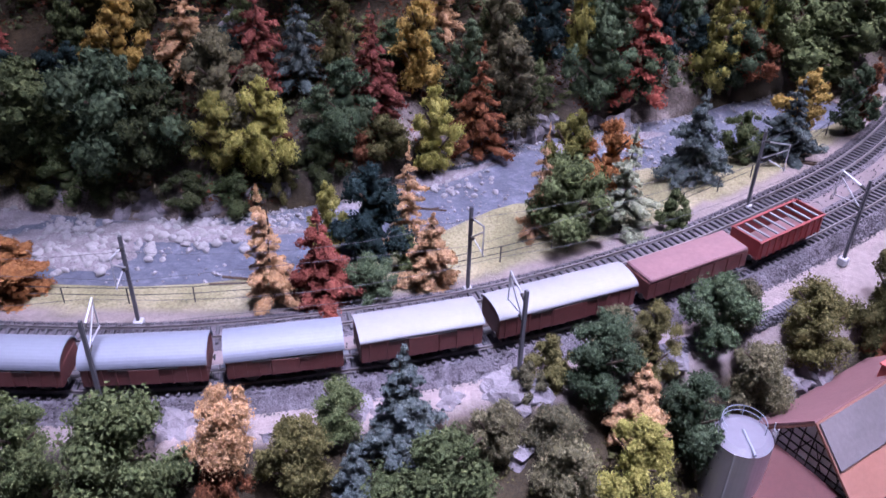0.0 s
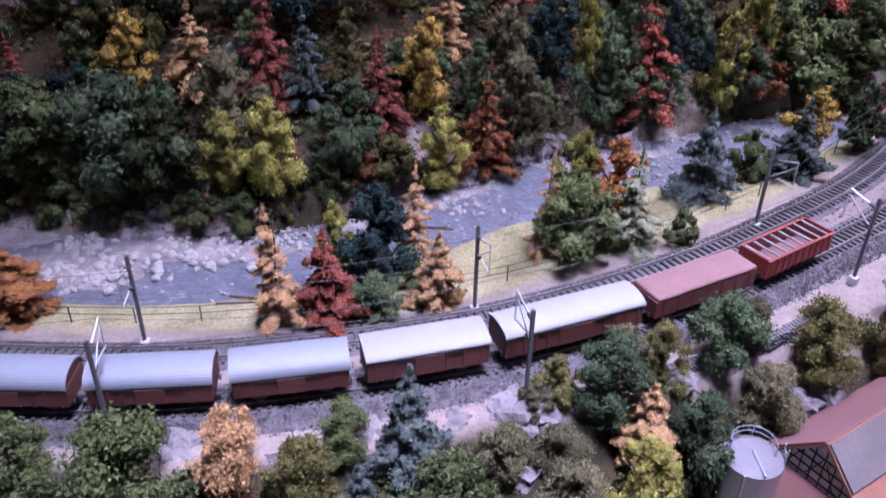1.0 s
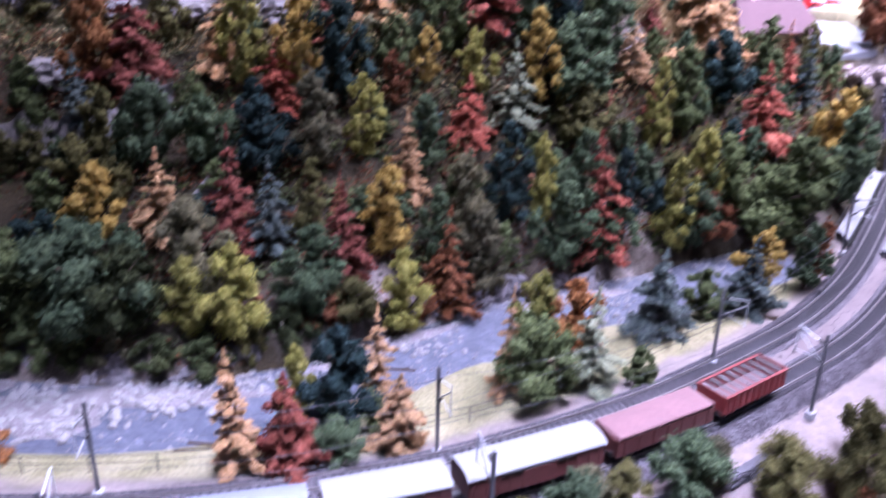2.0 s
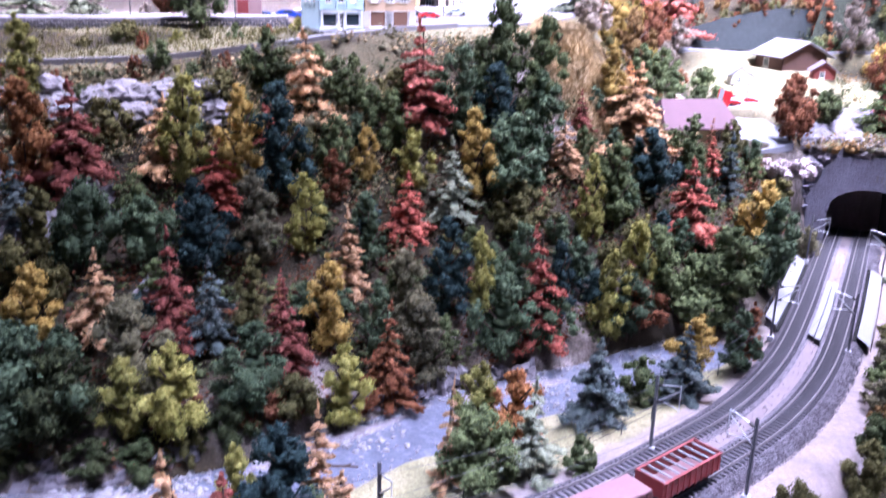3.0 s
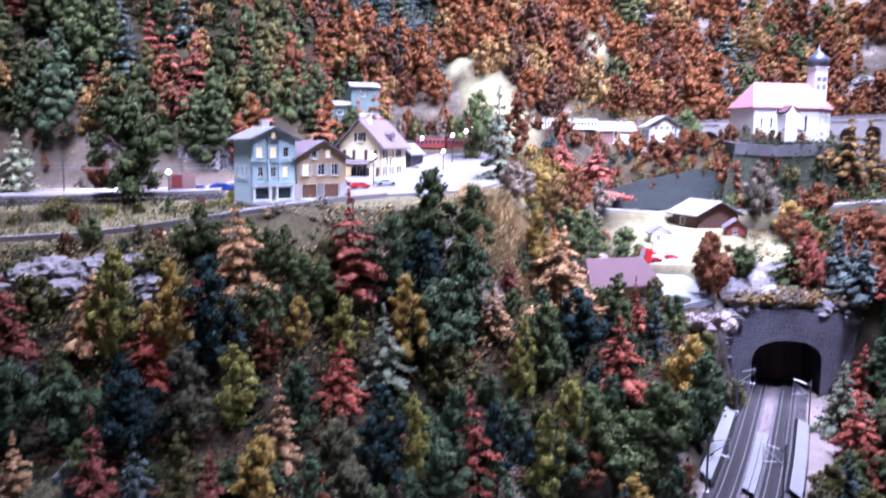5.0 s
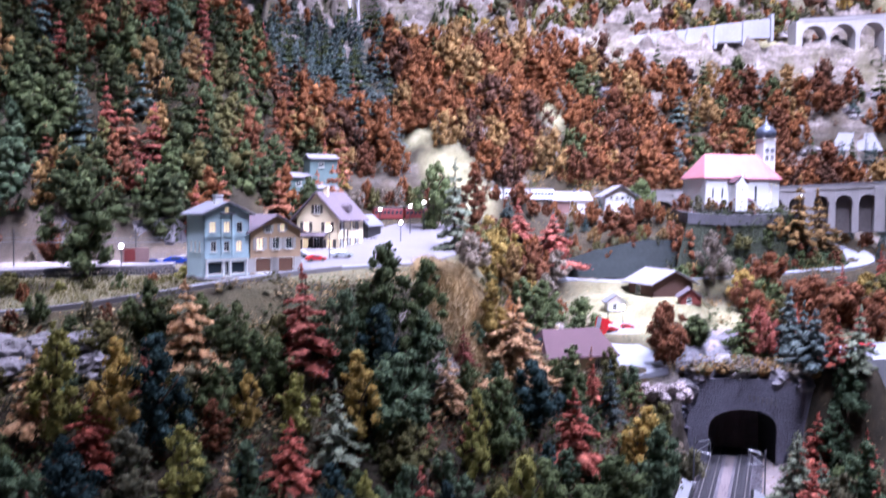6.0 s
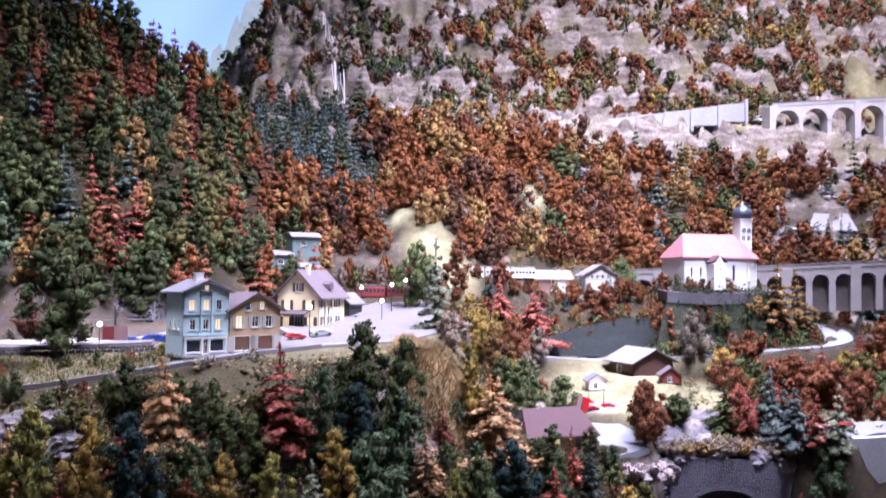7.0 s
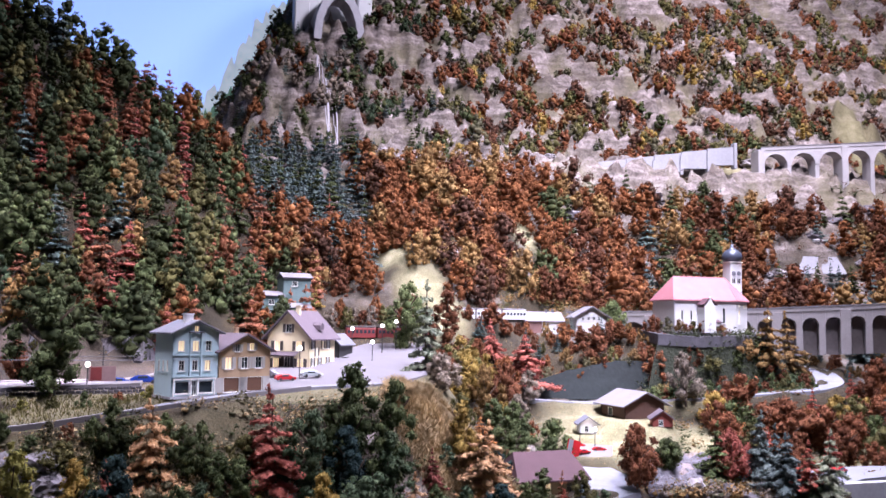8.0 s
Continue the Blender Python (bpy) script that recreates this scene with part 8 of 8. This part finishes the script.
def left_mix(rng, x, y):
    if x > 0.0 + 0.05 * rng.random() and y > 2.42:
        return rng.choice((("fir", "conifer"), ("fir", "conifer"), ("spruce", "conifer"), ("fir", "conifer")))
    if y > 2.2 and rng.random() < 0.34:
        return rng.choice((("salmon", "conifer"), ("salmon", "conifer"), ("salmon", "conifer"), ("maroon", "conifer"), ("brown", "hill")))
    if x > -0.38 + 0.34 * rng.random():
        return rng.choice((("salmon", "conifer"), ("salmon", "conifer"), ("rust", "hill"), ("brown", "hill"), ("pine", "hill"), ("pine", "hill"), ("green", "hill"), ("green", "hill"), ("olive", "hill"), ("pine", "conifer"), ("maroon", "conifer"), ("ochre", "hill"), ("olive", "hill")))
    return rng.choice((("pine", "hill"),) * 6 + (("green", "hill"), ("green", "hill"), ("green", "hill"), ("pine", "conifer"), ("bluegreen", "hill"), ("bluegreen", "hill"), ("olive", "hill"), ("olive", "hill"), ("olive", "hill"), ("ochre", "hill"), ("salmon", "conifer"), ("maroon", "conifer"), ("rust", "hill"), ("fir", "conifer")))


woods("hill_woods", scatter(480, 21, left_hill, 0.044), left_mix, (0.105, 0.175), 30, "woods of foam flock on the steep hill")


def middle_hill(rng):
    x = rng.uniform(0.12, 3.2)
    y = rng.uniform(2.2 + (0.1 if x < 0.75 else 0.22), 2.90 if x > 0.45 else 3.2)
    if x < 0.43 and y > 2.52 or (y > 2.84 and 1.2 < x and rng.random() < 0.5):
        return None
    for mx, my, mr in MEADOW[:4]:
        if math.hypot(x - mx, (y - my + 0.09) * 0.68) < mr * 1.16:
            return None
    if math.hypot(x - 2.077, (y - 2.669) * 1.2) < 0.185 or (x > 1.25 and y < 2.86 and noise.noise(Vector((x * 7, y * 9, 7))) < -0.14 + 0.2 * rng.random()):
        return None
    return x, y


def middle_mix(rng, x, y):
    if x < 0.44 - 0.12 * rng.random() and y > 2.62 and rng.random() < 0.85:
        return rng.choice((("fir", "conifer"), ("fir", "conifer"), ("spruce", "conifer"), ("pine", "conifer")))
    if x > 1.25 and rng.random() < 0.42:
        return rng.choice((("pine", "conifer"), ("fir", "conifer"), ("pine", "broadleaf"), ("pine", "conifer"), ("fir", "conifer"), ("rust", "broadleaf")))
    r = rng.random() + 0.25 * noise.noise(Vector((x * 4, y * 4, 9)))
    if r < 0.52:
        return "brown", "broadleaf"
    if r < 0.66:
        return "rust", "broadleaf"
    if r < 0.74:
        return "dusk", "broadleaf"
    if r < 0.92:
        return "ochre", "broadleaf"
    return rng.choice((("pine", "conifer"), ("spruce", "conifer"), ("pine", "broadleaf"), ("salmon", "conifer")))


woods("hill_woods", scatter(620, 5, middle_hill, 0.054), middle_mix, (0.105, 0.175), 31, "woods of foam flock on the middle hill")


def fir_stand(rng):
    x, y = rng.uniform(0.02, 0.46), rng.uniform(2.40, 3.22)
    return (x, y) if x > 0.16 - 0.5 * (y - 2.4) and x < 0.46 - 0.1 * rng.random() and math.hypot(x - 0.47, y - 2.44) > 0.09 else None


woods("fir_stand", scatter(95, 9, fir_stand, 0.040), lambda r, x, y: r.choice((("fir", "conifer"), ("fir", "conifer"), ("spruce", "conifer"), ("pine", "conifer"))), (0.12, 0.17), 33, "stand of slender firs in the gully")


def mountain(rng):
    x, y = rng.uniform(-0.1, 4.0) if rng.random() < 0.85 else rng.uniform(-0.1, 0.55), rng.uniform(3.22, 4.3)
    if abs(x - (0.304 + (3.635 - y) * 0.16)) < 0.022 and 3.24 < y < 3.66:
        return None
    if noise.noise(Vector((x * 2.2 + y * 3, y * 9, 2))) + 0.5 * noise.noise(Vector((x * 9, y * 14, 4))) < -0.03 + 0.10 * rng.random() or math.hypot(x - 2.85, y - 3.42) < 0.14:
        return None
    return x, y


def mountain_mix(rng, x, y):
    if x < 0.45:
        return rng.choice((("pine", "conifer"), ("pine", "conifer"), ("pine", "bush"), ("pine", "broadleaf"), ("fir", "conifer"), ("brown", "bush"), ("grey", "bush")))
    if x < 0.8:
        return rng.choice((("pine", "conifer"), ("pine", "bush"), ("spruce", "conifer"), ("bluegreen", "broadleaf"), ("dusk", "bush"), ("dusk", "bush"), ("pine", "bush")))
    return rng.choice((("brown", "bush"), ("brown", "bush"), ("dusk", "bush"), ("dusk", "bush"), ("rust", "bush")) + (("rust", "bush"), ("olive", "bush"), ("olive", "bush"), ("ochre", "bush"), ("mustard", "bush"), ("pine", "bush"), ("sage", "bush"), ("sage", "bush"), ("pine", "conifer"), ("grey", "bush")))


woods("mountain_woods", scatter(2500, 6, mountain, 0.028), mountain_mix, (0.038, 0.100), 32, "bushes and small trees on the rocky mountainside")


# ---- low growth that hides the soil between the trees ----
def undergrowth(name, count, seed, inside, size, colour, label):
    places = scatter(count, seed, inside, 0.008)
    rng = np.random.RandomState(seed)
    heart = np.array([(x, y, z_at(x, y)) for x, y in places])

    def place(g, m):
        k = g.randint(0, len(heart), m)
        d = g.randn(m, 3) * (0.55, 0.55, 0.45)
        d[:, 2] = np.abs(d[:, 2])
        return heart[k] + d * size

    v, f = lumps(count * 48, place, lambda g, m: size * (0.07 + 0.16 * g.rand(m) ** 2), seed, 0.7, FLAKE)
    w, g = lumps(len(heart), lambda r, m: heart, lambda r, m: size * (0.18 + 0.2 * r.rand(m)), seed + 1, 0.6, PEBBLE)
    tagged(link(name, tri_mesh(name, *joined((v, f), (w, g))), LEAF[colour]), label, "shrubs", kind="stuff")


def slope_floor(rng):
    x = rng.uniform(-.75, .74)
    foot = float(np.interp(x, (-.9, -.45, -.2, -.05, .1, .25, .4, .55, .7), (.79, .76, .745, .83, .93, 1.01, 1.075, 1.13, 1.30)))
    crest = float(np.interp(x, (-.9, -.3, -.1, .1, .25, .4, .55, .7), (1.16, 1.15, 1.16, 1.22, 1.28, 1.38, 1.46, 1.46)))
    return x, rng.uniform(foot, crest)


def road_slope(rng):
    x = rng.uniform(-.75, .30)
    return x, rng.uniform(1.10 + 0.3 * max(0, x), float(np.interp(x, (-.75, -.2, -.05, .12, .3), (1.25, 1.262, 1.29, 1.345, 1.43))))


undergrowth("undergrowth", 320, 74, road_slope, 0.016, "straw", "straw-coloured dry growth below the village road")
undergrowth("undergrowth", 150, 76, road_slope, 0.018, "pine", "dark green low growth below the village road")
undergrowth("undergrowth", 300, 75, road_slope, 0.018, "sage", "grey-green low growth below the village road")
undergrowth("undergrowth", 620, 71, slope_floor, 0.020, "pine", "dark low growth on the wooded slope")
undergrowth("undergrowth", 620, 72, slope_floor, 0.018, "rust", "rust-brown low growth on the wooded slope")


def autumn_floor(rng):
    x, y = rng.uniform(1.0, 2.9), rng.uniform(2.42, 3.0)
    return x, y


undergrowth("undergrowth", 420, 91, left_hill, 0.030, "pine", "dark low growth on the steep hill")
undergrowth("undergrowth", 260, 92, left_hill, 0.028, "rust", "rust-brown low growth on the steep hill")
undergrowth("undergrowth", 420, 93, middle_hill, 0.026, "rust", "rust-brown low growth on the middle hill")
undergrowth("undergrowth", 160, 77, autumn_floor, 0.020, "dusk", "dull brown low growth on the autumn hill")
undergrowth("undergrowth", 120, 78, autumn_floor, 0.020, "pine", "dark low growth on the autumn hill")


def church_bank(rng):
    return rng.uniform(1.06, 1.52), rng.uniform(1.965, 2.03)


undergrowth("undergrowth", 420, 79, church_bank, 0.020, "pine", "dark green growth on the bank under the church")


def right_field(rng):
    x, y = rng.uniform(1.0, 1.9), rng.uniform(1.5, 1.92)
    return x, y


undergrowth("undergrowth", 140, 86, right_field, 0.016, "ochre", "ochre-brown growth between the trees below the church")
undergrowth("undergrowth", 140, 87, right_field, 0.016, "pine", "dark growth between the trees below the church")


def depot_slope(rng):
    return rng.uniform(.62, 1.35), rng.uniform(2.33, 2.52)


undergrowth("undergrowth", 150, 84, depot_slope, 0.020, "ochre", "ochre-brown growth behind the depot")
undergrowth("undergrowth", 120, 85, depot_slope, 0.018, "olive", "olive growth behind the depot")


def front_floor(rng):
    x = rng.uniform(-.42, .62)
    y = rng.uniform(0.24, 0.7)
    s = beside(TRACK, x, y)
    return (x, y) if -0.36 < s < -0.135 - 0.04 * max(0, x) and z_at(x, y) > -0.11 else None


undergrowth("undergrowth", 260, 73, front_floor, 0.012, "olive", "olive low growth under the trees by the path")


# ---- dry grass, shrubs ----
def tufts(name, count, seed, inside, h, label, colour="straw"):
    """Upright blades of dry static grass in one mesh."""
    rng = random.Random(seed)
    vs, fs = [], []
    while len(fs) < count:
        p = inside(rng)
        if p is None:
            continue
        x, y = p
        z = z_at(x, y) - 0.001
        for _ in range(4):
            a, t = rng.uniform(0, 6.28), rng.uniform(0.3, 1.0) * h
            dx, dy = rng.uniform(-.5, .5) * h, rng.uniform(-.5, .5) * h
            bx, by = x + rng.uniform(-.5, .5) * h, y + rng.uniform(-.5, .5) * h
            n = len(vs)
            vs += [(bx - 0.0007 * math.cos(a), by - 0.0007 * math.sin(a), z), (bx + 0.0007 * math.cos(a), by + 0.0007 * math.sin(a), z), (bx + dx, by + dy, z + t)]
            fs.append((n, n + 1, n + 2))
    ob = link(name, tri_mesh(name, np.array(vs), np.array(fs)), LEAF[colour])
    tagged(ob, label, "grass", kind="stuff")


def straw_mound(x, y, radius, height):
    """A dome of matted dry grass: soil under a coat of hanging blades."""
    rng = np.random.RandomState(8)
    n = 9000
    r = radius * np.sqrt(rng.rand(n))
    a = rng.uniform(0, 6.28, n)
    bump = 1 + 0.18 * np.sin(3 * a + 1) + 0.1 * np.sin(7 * a)
    foot = np.column_stack([x + r * bump * np.cos(a), y + 1.35 * r * bump * np.sin(a)])
    top = np.array([z_at(*p) for p in foot]) - 0.004 + height * (1 - (r / radius) ** 2.2) * (1 + 0.14 * np.sin(4 * a + 2))
    vs, fs = [], []
    for i in range(n):
        p = np.array((*foot[i], top[i]))
        side = np.array((-math.sin(a[i]), math.cos(a[i]), 0)) * 0.0011
        tip = p + rng.randn(3) * (0.007, 0.007, 0.002) + (0, 0, rng.uniform(.004, .015))
        vs += [p - side, p + side, tip]
        fs.append((3 * i, 3 * i + 1, 3 * i + 2))
    core_v, core_f = [], []
    for j in range(9):
        for i in range(28):
            t = 2 * math.pi * i / 28
            q = radius * j / 8
            b = 1 + 0.18 * math.sin(3 * t + 1) + 0.1 * math.sin(7 * t)
            core_v.append((x + q * b * math.cos(t), y + 1.35 * q * b * math.sin(t), z_at(x + q * b * math.cos(t), y + 1.35 * q * b * math.sin(t)) - 0.006 + height * (1 - (j / 8) ** 2.2) * (1 + 0.14 * math.sin(4 * t + 2))))
    for j in range(8):
        for i in range(28):
            c, d = j * 28 + i, j * 28 + (i + 1) % 28
            core_f += [(c, c + 28, d), (d, c + 28, d + 28)]
    ob = thing("grass_mound", Matrix(), "rounded mound covered with long dry straw grass", "mound")
    link("soil", tri_mesh("soil", np.array(core_v), np.array(core_f)), LEAF["straw"], ob)
    link("grass_coat", tri_mesh("grass_coat", np.array(vs), np.array(fs)), LEAF["straw"], ob, "straw-brown grass blades")


straw_mound(0.375, 1.44, 0.085, 0.045)
straw_mound(0.455, 1.40, 0.066, 0.040)


def mound(rng):
    x, y = rng.gauss(0.40, 0.04), rng.gauss(1.42, 0.045)
    return x, y


def verge(rng):
    x = rng.uniform(-.75, .02)
    return x, rng.uniform(1.15, 1.24) if rng.random() < 0.5 else rng.uniform(1.33, 1.46)


tufts("dry_grass", 16000, 1, mound, 0.016, "tall straw-brown dry grass on the mound")
tufts("verge_grass", 16000, 2, verge, 0.011, "olive and straw grass on the road verge", "olive")


def under_church(rng):
    return rng.uniform(1.10, 1.50), rng.uniform(1.93, 2.02)


tufts("bank_grass", 9000, 3, under_church, 0.012, "dark green growth on the bank below the church", "green")
for k in range(24):
    x = 1.07 + 0.0195 * k
    tree("bush", ("green", "olive", "green", "bluegreen", "rust", "green")[k % 6], x, 1.972 + 0.008 * math.sin(k * 1.9), 0.045 + 0.012 * math.sin(k * 2.7), 0.052, "shrubs under the church", False, " under the churchyard wall")
for k in range(9):
    x = -0.43 + 0.048 * k
    tree("bush", ("olive", "green", "rust", "yellow")[k % 4], x, 1.405 + 0.02 * math.sin(k * 2.3), 0.018 + 0.006 * (k % 3), 0.026, "shrubs by the platform wall")


for k in range(26):
    x = 0.72 + 0.0225 * k
    top = float(np.interp(x, (.72, .86, 1.0, 1.15, 1.3), (2.028, 2.044, 2.052, 2.032, 2.0)))
    tree("bush", ("ochre", "rust", "olive", "brown", "sage")[k % 5], x, top + 0.010 + 0.008 * math.sin(k * 2.1), 0.030 + 0.010 * math.sin(k * 1.7), 0.040, "shrubs above the turfed bank", False, " above the turf", sink=-0.02)
for k in range(14):
    x = 0.27 + 0.02 * k
    tree("bush", ("grey", "brown", "olive", "grey", "rust")[k % 5], x, 2.205 + 0.014 * math.sin(k * 2.4), 0.055 + 0.015 * math.sin(k * 1.3), 0.050, "shrubs behind the red train")

# ---- loose woods between the houses ----
def loose_wood(count, seed, xs, ys, colours, heights, group):
    rng = random.Random(seed)
    made = tries = 0
    while made < count and tries < 3000:
        tries += 1
        x, y = rng.uniform(*xs), rng.uniform(*ys)
        if x < 1.2 and y < 1.6 and abs(beside(TRACK, x, y) + 0.03) < 0.115:
            continue
        if not free(x, y, 0.018) or any(math.hypot(x - a, y - b) < r * 0.95 for a, b, _, r in PLOTS):
            continue
        if any(np.hypot(line[:, 0] - x, line[:, 1] - y).min() < width / 2 + 0.015 for width, line, _, _, _ in GRADED):
            continue
        made += 1
        kind, colour = rng.choice(colours)
        h = rng.uniform(*heights) * (0.6 if kind == "bush" else 1.0)
        tree(kind, colour, x, y, h, h * (rng.uniform(.75, 1.0) if kind != "conifer" else rng.uniform(.5, .65)), group)


AUTUMN = [("broadleaf", "rust")] * 4 + [("bush", "rust"), ("broadleaf", "olive"), ("conifer", "spruce"), ("conifer", "spruce"), ("conifer", "red"), ("broadleaf", "green"), ("broadleaf", "mustard"), ("broadleaf", "orange")]
loose_wood(34, 51, (1.12, 1.75), (1.58, 1.93), AUTUMN, (.065, .105), "trees below the church")
loose_wood(22, 52, (0.44, 0.72), (1.60, 1.97), [("broadleaf", "mustard"), ("broadleaf", "rust"), ("bush", "rust"), ("broadleaf", "olive"), ("conifer", "red"), ("broadleaf", "green"), ("broadleaf", "grey"), ("bush", "olive")], (.05, .095), "trees beside the station square")
loose_wood(40, 53, (0.62, 1.14), (2.08, 2.24), [("bush", "rust"), ("bush", "brown"), ("broadleaf", "rust"), ("conifer", "fir"), ("bush", "ochre"), ("broadleaf", "brown"), ("bush", "olive")], (.045, .08), "shrubs below the depot")
loose_wood(16, 58, (1.62, 2.05), (1.86, 2.10), [("conifer", "fir"), ("broadleaf", "rust"), ("broadleaf", "mustard"), ("conifer", "spruce"), ("broadleaf", "brown")], (.07, .11), "trees before the viaduct")
loose_wood(14, 59, (1.44, 1.75), (2.0, 2.16), [("bush", "rust"), ("bush", "olive"), ("bush", "ochre"), ("conifer", "fir")], (.05, .08), "shrubs under the viaduct")
loose_wood(14, 54, (1.0, 1.14), (1.25, 1.46), [("conifer", "silver"), ("conifer", "red"), ("broadleaf", "green"), ("broadleaf", "bluegreen"), ("broadleaf", "sage")], (.07, .11), "trees beside the portal")
loose_wood(14, 55, (0.60, 0.98), (0.90, 1.25), [("broadleaf", "green"), ("broadleaf", "bluegreen"), ("broadleaf", "olive"), ("broadleaf", "rust")], (.06, .09), "trees beside the curve")
loose_wood(26, 57, (-0.55, 0.16), (1.16, 1.26), [("bush", "olive"), ("bush", "green"), ("bush", "rust"), ("bush", "sage"), ("broadleaf", "green")], (.03, .055), "shrubs below the village road")
loose_wood(10, 56, (-0.75, -0.02), (1.66, 1.78), [("bush", "rust"), ("bush", "olive"), ("broadleaf", "rust"), ("bush", "grey")], (.03, .06), "shrubs at the foot of the hill")


def village_green(rng):
    x, y = rng.uniform(-0.8, 1.5), rng.uniform(1.32, 2.2)
    if any(math.hypot(x - a, y - b) < r * 0.9 for a, b, _, r in PLOTS):
        return None
    if any(np.hypot(line[:, 0] - x, line[:, 1] - y).min() < width / 2 + 0.006 for width, line, _, _, _ in GRADED if line[:, 0].min() - 0.1 < x):
        return None
    return x, y


tufts("meadow_grass", 22000, 4, village_green, 0.006, "short straw-coloured meadow grass")


# ---- growth over the tunnel ----
def over_tunnel(colour, count, seed, label):
    g = np.random.RandomState(seed)
    spots = [PORTAL @ Vector((u, v, 0.186 - 0.1 * max(0, u - 0.12))) for u, v in zip(g.uniform(-.12, .24, count), g.uniform(.0, .11, count))]
    heart = np.array([p[:] for p in spots])

    def place(r, m):
        d = r.randn(m, 3) * (0.011, 0.011, 0.007)
        d[:, 2] = np.abs(d[:, 2]) + 0.004
        return heart[r.randint(0, count, m)] + d

    v, f = lumps(count * 60, place, lambda r, m: 0.0016 + 0.004 * r.rand(m) ** 2, seed, 0.7, FLAKE)
    w, q = lumps(count, lambda r, m: heart, lambda r, m: 0.008 + 0.007 * r.rand(m), seed + 1, 0.7, PEBBLE)
    tagged(link("undergrowth", tri_mesh("undergrowth", *joined((v, f), (w, q))), LEAF[colour]), label, "shrubs", kind="stuff")


over_tunnel("ochre", 70, 81, "ochre-brown low growth over the tunnel")
over_tunnel("grey", 34, 82, "greyish low growth over the tunnel")
over_tunnel("sage", 34, 83, "grey-green low growth over the tunnel")


# ---- the waterfall on the mountain, pale ledges, a paved yard ----
FALL = plain("falling_water", (0.55, 0.53, 0.60), 0.3, vary=0.15, scale=40, relief=0.4)
fall = thing("waterfall", Matrix(), "thin white waterfall down the mountainside", "waterfall")
rng = random.Random(12)
for k in range(5):
    left, right = [], []
    off = (k - 2) * 0.009
    for i in range(26):
        f = i / 25
        y = 3.645 - 0.37 * f
        x = 0.304 + (3.635 - y) * 0.16 + off * (0.4 + 0.9 * math.sin(2.6 * f)) + 0.004 * math.sin(9 * f + 2 * k)
        w = 0.0008 + 0.0014 * math.sin(5 * f + k) ** 2
        z = max(surface(x - w, y), surface(x + w, y), surface(x, y - 0.012)) + 0.006
        left.append((x - w, y - 0.004, z))
        right.append((x + w, y - 0.004, z))
    ribbon("strand", left, right, FALL, fall)
for k in range(40):
    x = 0.42 + 0.065 * k + rng.uniform(-.02, .02)
    y = 3.14 + 0.05 * rng.random() + 0.02 * x
    if 1.36 < x < 2.05 or x > 2.9:
        continue
    boulder(x, y, surface(x, y) - 0.004, rng.uniform(.02, .05), 100 + k, "pale lilac-white rock on the mountain ledge", WHITEROCK, 0.5)
for k in range(34):
    x, y = rng.uniform(1.15, 2.6), rng.uniform(2.45, 2.95)
    boulder(x, y, surface(x, y) - 0.005, rng.uniform(.018, .04), 160 + k, "grey-brown rock among the autumn woods", LILACROCK if k % 4 else WHITEROCK, 0.6)

# rock wall behind the station tracks
crag([(-.85, 1.76), (-.6, 1.775), (-.4, 1.765), (-.22, 1.755), (-.08, 1.77), (.02, 1.80)], 0.38, 0.475, 0.03, 15, "dark weathered rock wall behind the station", DARKROCK)
for k in range(7):
    x = -0.72 + 0.105 * k
    pole = thing("telegraph_pole", pose(x, 1.60 + 0.012 * math.sin(k), z_at(x, 1.6)), "slender dark pole with crossarm beside the station track", "pole", "poles along the station track")
    part("post", rod((0, 0, -0.004), (0, 0, 0.075), 0.0011, 6), IRON, pole)
    part("crossarm", rod((-0.010, 0, 0.066), (0.010, 0, 0.066), 0.0008, 5), IRON, pole)
    part("crossarm", rod((-0.008, 0, 0.059), (0.008, 0, 0.059), 0.0008, 5), IRON, pole)
for k, y in enumerate((1.625, 1.665)):
    track = thing("station_track", Matrix(), "brown track of the station on dark ballast", "track", "station tracks", kind="structure")
    line = smooth_line([(-.95, y), (-.5, y + .01), (-.2, y + .03), (.0, y + .12)], 10)
    lifted = [(p[0], p[1], z_at(*p) + 0.002) for p in line]
    a, b = shifted(line, 0.017), shifted(line, -0.017)
    ribbon("bed", [(*p, q[2]) for p, q in zip(a, lifted)], [(*p, q[2]) for p, q in zip(b, lifted)], BALLAST, track, "dark ballast bed")
    for o in (0.0083, -0.0083):
        part("rail", tube([(*p, q[2] + 0.002) for p, q in zip(shifted(line, o), lifted)], 0.0011), RAIL, track)

station_line = thing("overhead_line", Matrix(), "thin overhead wires above the station tracks", "overhead wire", "overhead wires")
for y, z in ((1.600, 0.066), (1.604, 0.059), (1.592, 0.059)):
    part("wire", tube([(-0.80 + 0.05 * k, y + 0.012 * math.sin(0.48 * k), z_at(-0.72, 1.6) + z - 0.003 * math.sin(1.5 * k) ** 2) for k in range(19)], 0.0005), WIRE, station_line)

yard = part("paved_yard", box(0.22, 0.10, 0.03, (0, 0, -0.02), 0.002), plain("pale_yard", (0.22, 0.22, 0.25), 0.9, vary=0.2, scale=30), None)
yard.matrix_world = pose(2.077, 2.719, 0.736, 44, 0, -8)
tagged(yard, "pale grey paved yard among the autumn woods", "yard", kind="structure")
for k in range(5):
    tree("conifer", ("fir", "pine", "spruce")[k % 3], 1.987 + 0.045 * k, 2.624 + 0.01 * (k % 2), 0.085 + 0.01 * (k % 3), 0.05, "firs before the yard", False, " before the paved yard")
